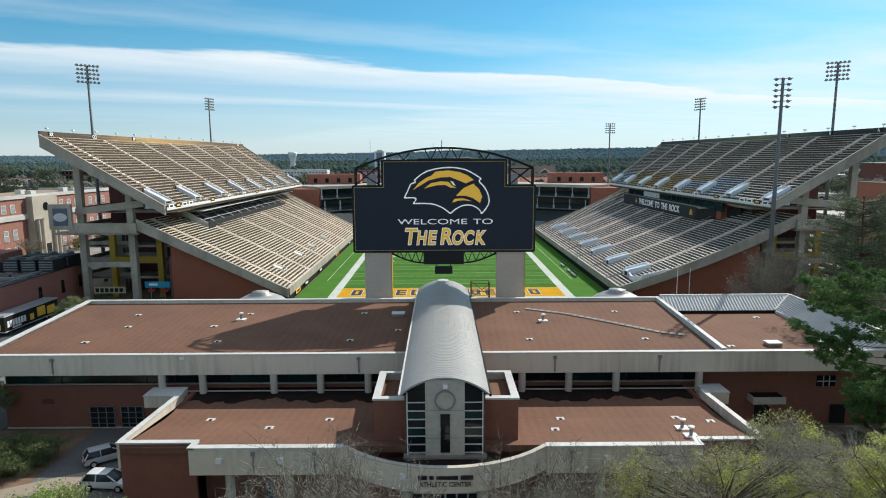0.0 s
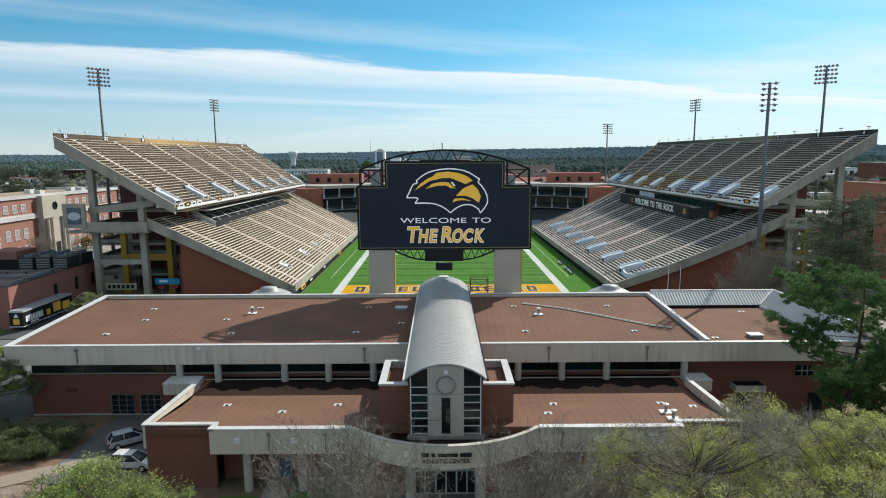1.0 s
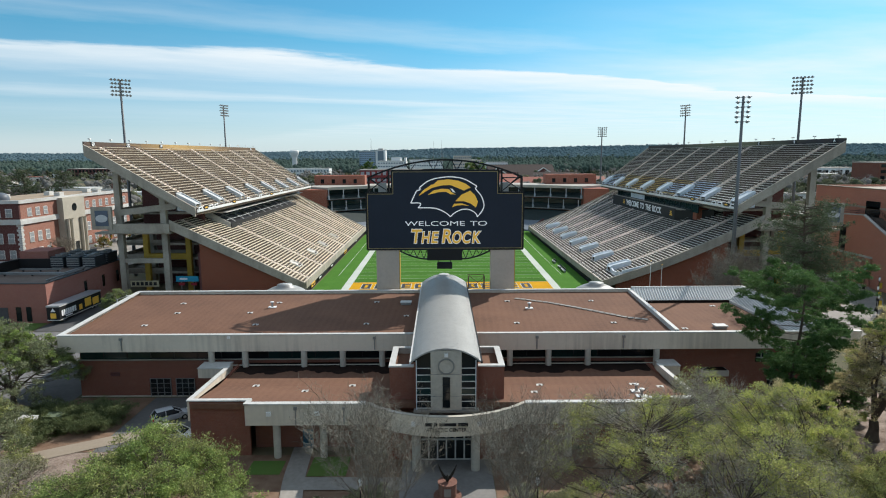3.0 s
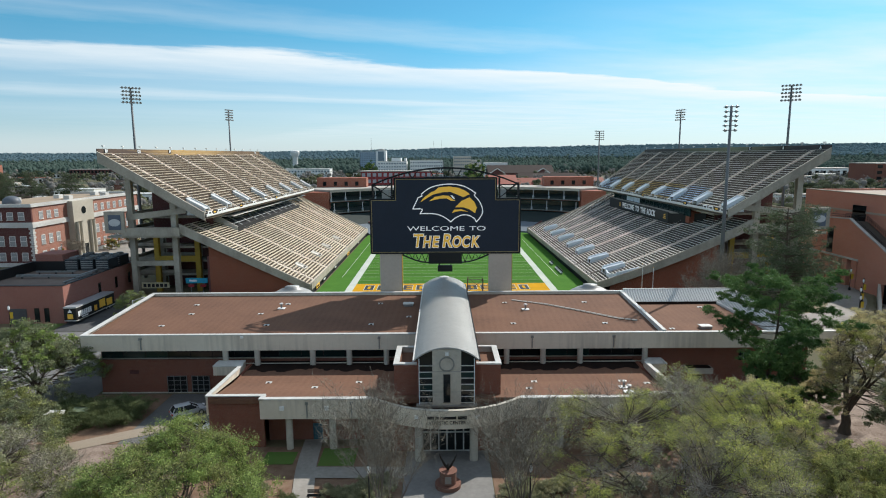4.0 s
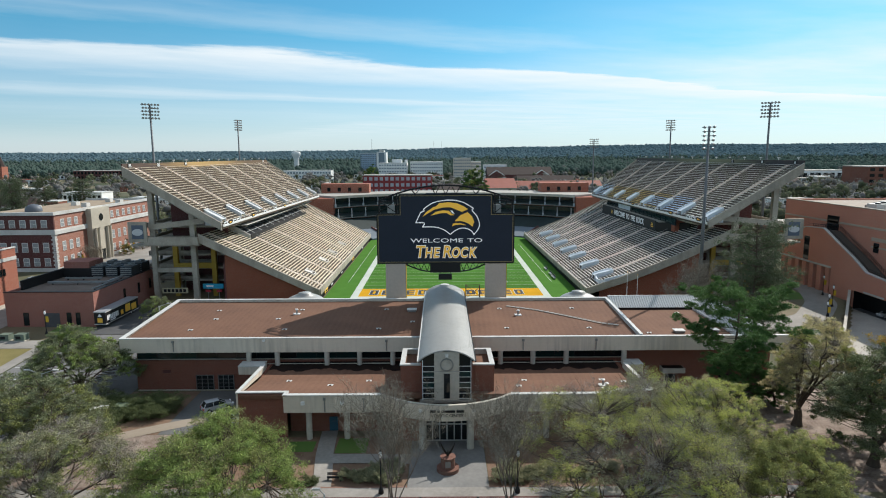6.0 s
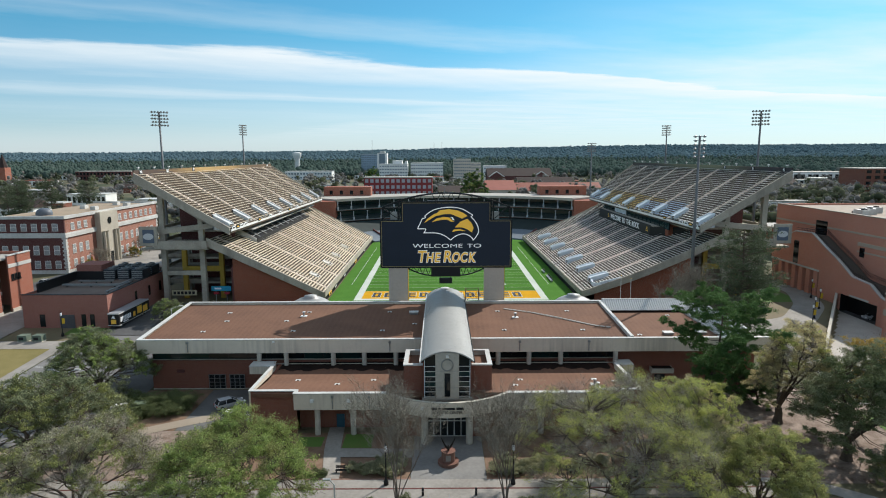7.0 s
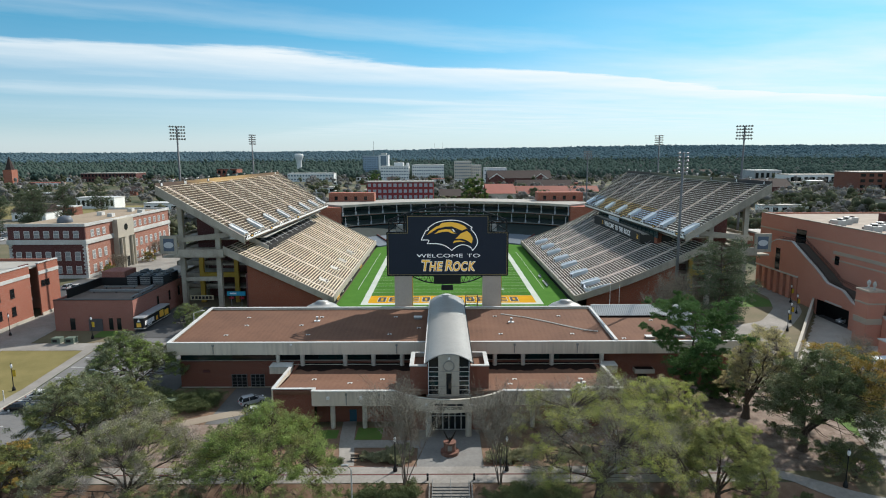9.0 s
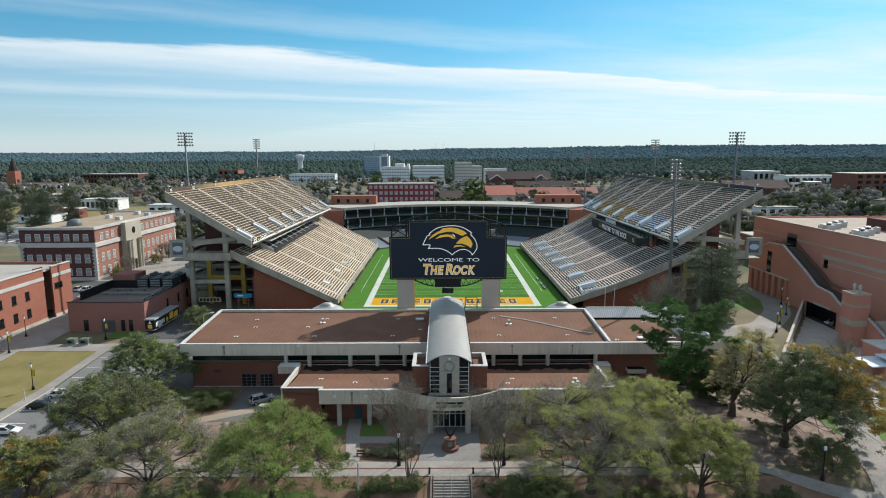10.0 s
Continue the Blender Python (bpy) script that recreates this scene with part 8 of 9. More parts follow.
again(bt, 57.5, 100.0, 1.0, 1.05)
again(bt, 52.0, 96.5, 3.0, 0.92)
again(bt, 71.5, 31.5, 4.0, 0.55)
again(bt, 83.5, 72.0, 0.4, 0.6)
again(p2, 66.5, 95.0, 1.9, 0.8)
for x, y, r, s in ((-228, 292, 1, 0.95), (-219, 305, 2, 1.05), (-240, 300, 3, 0.9), (-205, 318, 4, 1.0), (-252, 330, 5, 1.0), (-236, 275, 0.5, 0.85), (-265, 310, 1.7, 0.95)):
    again(p2, x, y, r, s)
eg = place(oak("evergreen_tree", 49, 30.5, 8.4, leaf_pine, "lush dark green evergreen behind the end zone", 0.02, (leaf_green, 0.3), clumps=150, per=260, leaf_size=0.3, base=0.30, twigs=2), 19.5, 330.0)
again(eg, -54.0, 446.0, 1.6, 0.98)
again(holly, 15.0, 400.0, 1.0, 1.6)
again(o4, -70.0, 385.0, 1.3, 1.0)
again(o3, 128.0, 395.0, 1.3, 1.0)
s1 = place(shrub("shrub", 71, 1.7, 1.6, leaf_dark, "rounded dull green evergreen shrub"), -10.4, 31.0)
for x, y, r, s in ((-5.0, 31.4, 1, 0.9), (-12.5, 30.0, 2, 0.8), (8.5, 31.2, 3, 0.9), (11.5, 30.4, 4, 1.2), (13.0, 27.5, 5, 1.4), (5.8, 30.2, 2, 0.8), (17.0, 28.5, 1, 1.1), (-8.0, 30.6, 3, 1.0), (9.6, 29.4, 1, 1.3), (15.0, 30.6, 2, 1.1), (28.0, 28.2, 2, 1.3), (31.0, 27.4, 4, 1.2), (24.0, 27.6, 5, 1.0), (-18.0, 27.5, 2, 1.0), (-30.5, 27.0, 2, 1.1), (42.0, 27.5, 2, 1.3), (47.0, 28.8, 3, 1.0), (-16.5, 38.9, 2, 0.6), (-7.3, 39.5, 1, 0.7)):
    again(s1, x, y, r, s)
s3 = place(shrub("shrub", 78, 1.5, 1.2, leaf_grey, "low clipped hedge with dry grey leaves"), -9.4, 39.6)
for x, y, r, s in ((-7.0, 39.2, 1, 0.9), (-8.2, 41.0, 2, 0.9), (-11.8, 39.8, 3, 0.8), (-6.4, 42.0, 2, 0.8), (7.0, 39.2, 3, 0.9), (9.2, 39.6, 1, 1.0), (8.0, 41.4, 2, 0.9), (11.4, 40.2, 4, 1.0), (13.4, 41.5, 5, 0.9), (17.5, 40.5, 1, 0.9), (20.5, 41.5, 3, 0.9), (-20.0, 40.5, 2, 0.9), (-23.5, 41.0, 1, 0.9), (-33.0, 44.0, 1, 1.1), (-37.0, 47.0, 2, 1.2), (-46.0, 47.5, 3, 1.3), (-50.0, 44.0, 1, 1.4), (-35.5, 41.0, 4, 1.2), (-41.0, 43.0, 5, 1.2)):
    again(s3, x, y, r, s)
s2 = place(shrub("shrub", 75, 2.5, 2.8, leaf_dark, "dense dark green shrub by the parking bay", per=640), -45.5, 61.0)
for x, y, r, s in ((-43.0, 60.2, 1, 1.0), (-47.8, 57.0, 2, 0.8), (-50.5, 56.5, 3, 0.8), (-44.2, 57.4, 4, 0.8), (-48.6, 60.0, 1, 1.0), (-50.8, 59.4, 2, 0.9), (-52.5, 61.5, 4, 0.9), (-54.5, 57.5, 2, 0.7), (-49.0, 53.0, 5, 0.6), (-40, 97, 1, 0.9), (-36, 97.5, 2, 1.0), (-33, 98, 4, 0.9), (-44, 98, 2, 0.8), (27, 100, 3, 0.8), (34, 108, 1, 0.8)):
    again(s2, x, y, r, s)
for k, (y, sc) in enumerate(((171, 0.62), (176, 0.7), (181, 0.6), (200, 0.66), (206, 0.74), (212, 0.7), (218, 0.78), (225, 0.7))):
    again(bt if k % 3 else o5, -121.4 + 0.5 * (k % 2), y, k, sc * 0.72)

# ---- woods ----


def hz(x, y):
    """Height of the far wooded hills, which rise towards the east."""
    lift = np.interp(y, (1000, 1800, 2600, 3300, 3900, 4300, 4500), (0.0, 0.10, 0.32, 0.62, 0.90, 1.0, 0.8))
    u = x / np.maximum(y, 1.0)
    crest = np.interp(u, (-0.85, -0.72, -0.30, -0.17, -0.06, 0.05, 0.20, 0.46, 0.75, 0.9), (46, 48, 52, 57, 60, 72, 80, 90, 86, 84))
    return 2 + lift * (crest + 2.5 * np.sin(x * 0.0041 + y * 0.002) + 1.5 * np.sin(x * 0.013 + 1.0))


def lump_base(sub, seed):
    bm = bmesh.new()
    bmesh.ops.create_icosphere(bm, subdivisions=sub, radius=1.0)
    rng = random.Random(seed)
    v = np.array([tuple(q.co * rng.uniform(0.72, 1.22)) for q in bm.verts])
    bm.verts.index_update()
    f = np.array([[w.index for w in q.verts] for q in bm.faces])
    bm.free()
    return v, f


def canopy(name, seed, count, ylo, yhi, power, height, material, label, keep=None, lumps=1, sub=1, wide=0.36, thin=0.0):
    """Joined tree crowns, each of one or more uneven lumps that stand on the ground or the hills; thin adds loose leaf sprays."""
    nrng = np.random.default_rng(seed)
    y = ylo * (yhi / ylo) ** (nrng.uniform(0, 1, count) ** power)
    x = nrng.uniform(-0.86, 0.86, count) * (y + 60)
    if keep is not None:
        k = keep(x, y)
        x, y = x[k], y[k]
    h = height * nrng.uniform(0.6, 1.25, len(x))
    base = np.stack((x, y, hz(x, y)), axis=1)
    verts, faces, start = [], [], 0
    shapes = [lump_base(sub, 100 * seed + i) for i in range(6)]
    for j in range(lumps):
        if lumps == 1:
            off = np.stack((0 * h, 0 * h, h * 0.55), axis=1)
            rad = np.stack((h * wide, h * wide, h * 0.46), axis=1)
        else:
            a = nrng.uniform(0, 6.283, len(x))
            r = h * wide * nrng.uniform(0.15, 0.85, len(x))
            off = np.stack((np.cos(a) * r, np.sin(a) * r, h * nrng.uniform(0.32, 0.84, len(x))), axis=1)
            g = h * nrng.uniform(0.13, 0.24, len(x))
            rad = np.stack((g, g, g * 0.85), axis=1)
        rad = rad * nrng.uniform(0.75, 1.3, rad.shape)
        pick = nrng.integers(0, 6, len(x))
        for i, (sv, sf) in enumerate(shapes):
            sel = np.where(pick == i)[0]
            if not len(sel):
                continue
            w = (base[sel] + off[sel])[:, None, :] + sv[None] * rad[sel][:, None, :]
            verts.append(w.reshape(-1, 3))
            faces.append((sf[None] + start + np.arange(len(sel))[:, None, None] * len(sv)).reshape(-1, 3))
            start += len(sel) * len(sv)
    if thin:
        per = 70
        c = np.repeat(base + np.stack((0 * h, 0 * h, h * 0.6), axis=1), per, axis=0)
        hh = np.repeat(h, per)
        d = unit(nrng.normal(size=(len(c), 3)))
        q = c + d * np.stack((hh * wide * 1.15, hh * wide * 1.15, hh * 0.42), axis=1) * nrng.uniform(0.75, 1.05, len(c))[:, None]
        a, b = unit(nrng.normal(size=(len(c), 3))), unit(nrng.normal(size=(len(c), 3)))
        verts.append(np.stack((q - a * thin, q + a * thin, q + b * thin * 1.6), axis=1).reshape(-1, 3))
        faces.append(np.arange(3 * len(c)).reshape(-1, 3) + start)
    me = leaf_mesh(name, np.concatenate(verts), np.concatenate(faces), material)
    me.polygons.foreach_set("use_smooth", [True] * len(me.polygons))
    return tagged(new(name, me), label, "woods", kind="stuff")


clear = lambda x, y: ~((np.abs(x - 5) < 125) & (y < 330)) & ~((x < -100) & (x > -160) & (y < 245)) & ~((x > 100) & (x < 220) & (y < 225))
town = lambda x, y: clear(x, y) & ~((np.abs(x + 30) < 260) & (y > 690) & (y < 900) & (np.sin(x * 0.05) > 0.75)) & ~((x > -430) & (x < -180) & (y > 245) & (y < 480)) & ~((x > 200) & (y < 420) & (np.sin(x * 0.045 + y * 0.03) > -0.1)) & ~((y > 420) & (y < 950) & (np.sin(x * 0.021) * np.sin(y * 0.017 + 1) > 0.45))
# Bare town trees get a paler base to suggest haze.
leaf_bare = leafy("bare grey brown woodland", (0.29, 0.28, 0.265), (0.235, 0.235, 0.225), 0.85, 1.15, 0.01, 0.0, 0.5)
leaf_grove = leafy("grey woodland twigs", (0.20, 0.215, 0.20), (0.17, 0.19, 0.18), 0.9, 1.1, 0.01, 0.0, 0.5)
leaf_town = leafy("dark town tree leaves", (0.10, 0.13, 0.07), (0.15, 0.145, 0.10), 0.6, 1.4, 0.025, 0.0, 0.35)
canopy("town_trees", 5, 1600, 245, 1250, 1.0, 11, leaf_town, "scattered dark trees between the town roofs", town, lumps=6, thin=0.55)
canopy("bare_trees", 25, 2300, 260, 1100, 1.0, 11, leaf_bare, "leafless grey brown trees between the town roofs", town, lumps=5, thin=0.45)
canopy("bare_woods", 15, 6000, 990, 2300, 1.0, 12, leaf_grove, "leafless grey brown woods beyond the town", None, wide=0.3)
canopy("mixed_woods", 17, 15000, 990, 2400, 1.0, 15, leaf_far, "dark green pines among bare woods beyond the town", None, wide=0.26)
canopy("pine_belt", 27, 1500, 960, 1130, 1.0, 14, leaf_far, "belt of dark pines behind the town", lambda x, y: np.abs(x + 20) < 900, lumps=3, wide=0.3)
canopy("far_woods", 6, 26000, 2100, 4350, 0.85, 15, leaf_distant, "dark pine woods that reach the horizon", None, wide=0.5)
canopy("campus_trees", 9, 130, 240, 520, 1.0, 12, leaf_town, "dark campus trees behind the stands", lambda x, y: town(x, y) & (np.abs(x) > 130), lumps=9, thin=0.45)
# Blue green of the far hills is haze put into the base colour.
far_hills = M("haze-tinted wooded far hills", (0.12, 0.19, 0.22), 1.0, var=0.25, scale=0.12, color2=(0.10, 0.165, 0.19), spec=0.0)
near_hills = M("woodland floor", (0.10, 0.105, 0.08), 1.0, var=0.25, scale=0.2, color2=(0.075, 0.085, 0.07), spec=0.0)
hx = [-4500 + 100 * i for i in range(91)]
for nm, hy, mt, lb in (("woodland", (940, 1000, 1400, 1800, 2200), near_hills, "rising ground under the woods"), ("backdrop", (2200, 2600, 3000, 3400, 3800, 4100, 4300, 4500), far_hills, "low wooded hills on the horizon, tinted blue green for haze")):
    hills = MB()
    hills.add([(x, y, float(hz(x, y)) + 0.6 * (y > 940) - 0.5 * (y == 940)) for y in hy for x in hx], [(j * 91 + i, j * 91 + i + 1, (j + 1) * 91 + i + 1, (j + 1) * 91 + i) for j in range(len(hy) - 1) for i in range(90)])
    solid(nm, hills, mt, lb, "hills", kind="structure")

# ---- stadium details ----
# press boxes between the decks
pb = thing("press_box", "long dark glazed press box with a printed banner below", "press box", (68, 185, 17))
for k in range(-1, 17):
    y0 = 146.2 + 4 * k
    part("window", MB().box(66.6, 66.75, y0 + 0.08, y0 + 3.92, 18.9, 21.4), glass_teal, pb, "teal tinted press window")
    part("mullion", MB().box(66.5, 66.8, y0 - 0.06, y0 + 0.08, 18.9, 21.4), dark_metal, pb)
part("fascia", MB().box(64.3, 64.6, 152, 212, 16.2, 19.3).prism([(64.3, 152, 16.2), (64.6, 152, 16.2), (70.2, 140.4, 17.4), (69.9, 140.2, 17.4)], (0, 0, 2.6)), black_paint, pb, "black banner board with an angled return")
part("ledge", MB().box(64.6, 67.0, 150, 214, 19.0, 19.2), stand_concrete, pb)
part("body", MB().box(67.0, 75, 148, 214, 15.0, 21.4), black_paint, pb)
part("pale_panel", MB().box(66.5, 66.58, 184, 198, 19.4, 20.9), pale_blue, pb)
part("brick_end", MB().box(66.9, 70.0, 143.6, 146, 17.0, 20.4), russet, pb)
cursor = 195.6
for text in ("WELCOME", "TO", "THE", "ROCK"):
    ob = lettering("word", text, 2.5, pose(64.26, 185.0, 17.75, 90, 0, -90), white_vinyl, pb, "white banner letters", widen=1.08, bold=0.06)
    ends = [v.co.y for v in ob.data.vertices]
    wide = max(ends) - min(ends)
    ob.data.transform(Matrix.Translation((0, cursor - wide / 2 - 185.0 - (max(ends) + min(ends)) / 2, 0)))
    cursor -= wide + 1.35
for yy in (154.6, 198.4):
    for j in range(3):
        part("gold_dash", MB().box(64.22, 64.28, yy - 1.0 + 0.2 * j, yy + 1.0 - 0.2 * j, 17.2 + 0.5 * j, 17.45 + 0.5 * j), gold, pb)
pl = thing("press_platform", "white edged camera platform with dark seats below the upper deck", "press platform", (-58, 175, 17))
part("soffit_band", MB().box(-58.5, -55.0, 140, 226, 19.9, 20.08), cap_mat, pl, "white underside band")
# Solid black box stands in for the shaded recess below the deck.
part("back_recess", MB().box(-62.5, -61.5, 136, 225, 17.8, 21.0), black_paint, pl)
for i in range(8):
    h = 0.775 + 0.2 * i / 8
    p = low_l.at(0.17, h, 0.75)
    part("riser", MB().box(p[0] - 0.78, p[0], 142, 212, p[2] - 1.6, p[2]), black_paint, pl, "black platform riser")
    part("chair_bank", MB().box(p[0] - 0.5, p[0] - 0.38, 142.2, 211.8, p[2], p[2] + 0.75), chair_dark, pl, "row of black chairs")
for k in range(10):
    y = 146.5 + 7 * k
    p0, p1 = low_l.at(0.17, 0.775, 0.9), low_l.at(0.17, 0.965, 1.5)
    part("stair", MB().beam((p0[0], y, p0[2] + 0.35), (p1[0], y, p1[2] + 0.35), 0.55, 0.2), grey_metal, pl)
p0, p1 = low_l.at(0.17, 0.76, 0), low_l.at(0.17, 0.98, 0)
part("side_wall", MB().prism([(p0[0], 141.6, p0[2]), (p0[0], 141.6, p0[2] + 1.5), (p1[0], 141.6, p1[2] + 2.0), (p1[0], 141.6, p1[2])], (0, 0.35, 0)), cap_mat, pl, "pale platform side wall")
part("front_board", MB().box(p0[0], p0[0] + 0.15, 141.6, 212, p0[2], p0[2] + 1.5), black_paint, pl, "black board along the platform front")
part("front_rail", MB().rail([(p0[0] + 0.2, 142, p0[2] + 1.7), (p0[0] + 0.2, 212, p0[2] + 1.7)], 0.06), dark_metal, pl)
for h in (0.80, 0.86, 0.92):
    p = low_l.at(0.17, h, 1.75)
    part("row_rail", MB().rail([(p[0], 142, p[2]), (p[0], 212, p[2])], 0.09, 5), grey_metal, pl, "grey steel rail along the chairs")
# section letters on the wall behind the upper rows
for d, side, names in ((up_l, -1, (("RR", 0.03), ("QQ", 0.16), ("PP", 0.31), ("NN", 0.95))), (up_r, 1, (("A", 0.03), ("B", 0.16), ("C", 0.30)))):
    for txt, k in names:
        p = d.at(k, 1.0, 0.85)
        sg = thing("section_sign", "small dark sign with white section letters", "sign", (p[0], p[1], p[2] - 0.6), "section signs")
        part("plate", MB().box(p[0] - 0.04 * side - 0.03, p[0] - 0.04 * side + 0.03, p[1] - 0.8, p[1] + 0.8, p[2] - 0.4, p[2] + 0.6), black_paint, sg)
        lettering("letters", txt, 1.0, pose(p[0] - 0.09 * side, p[1], p[2] + 0.1, 90, 0, -90 * side), white_vinyl, sg, "white section letters", bold=0.03)
for d, side in ((up_l, -1), (up_r, 1)):
    for k in range(9):
        p = d.at(0.006 + 0.028 * k if k < 4 else 0.1 + 0.1 * (k - 3), 0.0, 0.3)
        rb = thing("rail_banner", "small printed banner on the deck rail", "banner", (p[0] - side * 0.36, p[1], p[2]), "rail banners")
        part("cloth", MB().box(*sorted((p[0] - side * 0.36, p[0] - side * 0.42)), p[1], p[1] + 2.4, p[2] - 0.3, p[2] + 0.55), black_paint if k % 3 == 1 else white_vinyl, rb)
        part("bar", MB().box(*sorted((p[0] - side * 0.42, p[0] - side * 0.44)), p[1] + 0.5, p[1] + 1.9, p[2] - 0.05, p[2] + 0.3), gold if k % 3 == 1 else black_paint, rb)
cy = thing("gate_sign", "bright cyan gate sign below the stand", "sign", (-60, 126, 2))
part("board", MB().box(-62.7, -57.4, 125.6, 125.8, 5.0, 6.3), M("cyan sign face", (0.03, 0.36, 0.55), 0.5), cy)
part("bars", MB().box(-61.8, -60.0, 125.55, 125.6, 5.45, 5.9), white_vinyl, cy)
for xx in (-61.5, -58.6):
    part("post", MB().box(xx - 0.08, xx + 0.08, 125.65, 125.75, 2.0, 5.0), grey_metal, cy)
    part("red_plate", MB().box(xx - 0.6, xx + 0.8, 125.55, 125.64, 4.1, 4.7), M("red sign", (0.4, 0.04, 0.05), 0.5) if "red sign" not in bpy.data.materials else bpy.data.materials["red sign"], cy)
bn = thing("gate_banner", "long cream and gold gate banner between columns", "banner", (-69, 124, 2))
part("board", MB().box(-72.6, -66.0, 123.9, 124.05, 4.2, 5.6), M("cream banner", (0.45, 0.40, 0.26), 0.6), bn)
for k in range(6):
    part("bar", MB().box(-72.2 + k * 1.0, -71.5 + k * 1.0, 123.85, 123.9, 4.5, 5.3), black_paint, bn)
for x, y, h in ((41.5, 104, 13.0), (44.3, 105.5, 12.0)):
    fp = thing("flagpole", "slim white flagpole without a flag", "flagpole", (x, y, 2.0), "flagpoles")
    part("pole", MB().tube((x, y, 2.0), (x, y, h), 0.09, 0.05, 8), white_paint, fp)
    part("finial", MB().lathe([(0.0, h - 0.05), (0.12, h + 0.1), (0.0, h + 0.25)], x, y, 8), gold, fp)
# sideline benches and camera cart on the right of the field
for k, (y, w) in enumerate(((146, 5.0), (152, 3.0), (160, 4.0))):
    sbn = thing("sideline_bench", "dark sideline bench with a backrest", "bench", (33.2, y, FZ), "sideline benches")
    part("seat", MB().box(32.9, 33.5, y, y + w, FZ + 0.42, FZ + 0.5), cap_mat, sbn)
    part("backrest", MB().box(33.45, 33.55, y, y + w, FZ + 0.55, FZ + 1.0), black_paint, sbn)
    for yy in (y + 0.3, y + w - 0.3):
        part("leg", MB().box(32.95, 33.5, yy - 0.05, yy + 0.05, FZ, FZ + 0.42), grey_metal, sbn)
for k in (0, 1, 3, 6, 9):
    y = 128 + 8.4 * k
    pn = thing("field_banner", "black and gold banner on the field wall", "banner", (-31.3, y, FZ), "field wall banners")
    part("cloth", MB().box(-31.42, -31.34, y, y + 4.0, 2.9, 3.8), black_paint if k % 2 else gold, pn)
    part("bar", MB().box(-31.34, -31.30, y + 0.8, y + 3.2, 3.15, 3.55), white_vinyl if k % 2 else black_paint, pn)

# ---- cars ----
car_glass = glassy("car glass", (0.02, 0.025, 0.03))
tyre_mat = M("tyre rubber", (0.02, 0.02, 0.02), 0.8, var=0.1)
paint_cache = {}


def car_paint(name, c):
    if name not in paint_cache:
        m = M(name, c, 0.25, 0.1, var=0.03)
        m.node_tree.nodes["Principled BSDF"].inputs["Coat Weight"].default_value = 0.6
        paint_cache[name] = m
    return paint_cache[name]


def rounded(mb, width):
    """The mesh with its edges rounded off."""
    me = mb.mesh("rounded")
    bm = bmesh.new()
    bm.from_mesh(me)
    bmesh.ops.bevel(bm, geom=list(bm.edges), offset=width, segments=3, affect="EDGES", profile=0.5, clamp_overlap=True)
    bm.to_mesh(me)
    bm.free()
    for p in me.polygons:
        p.use_smooth = True
    return me


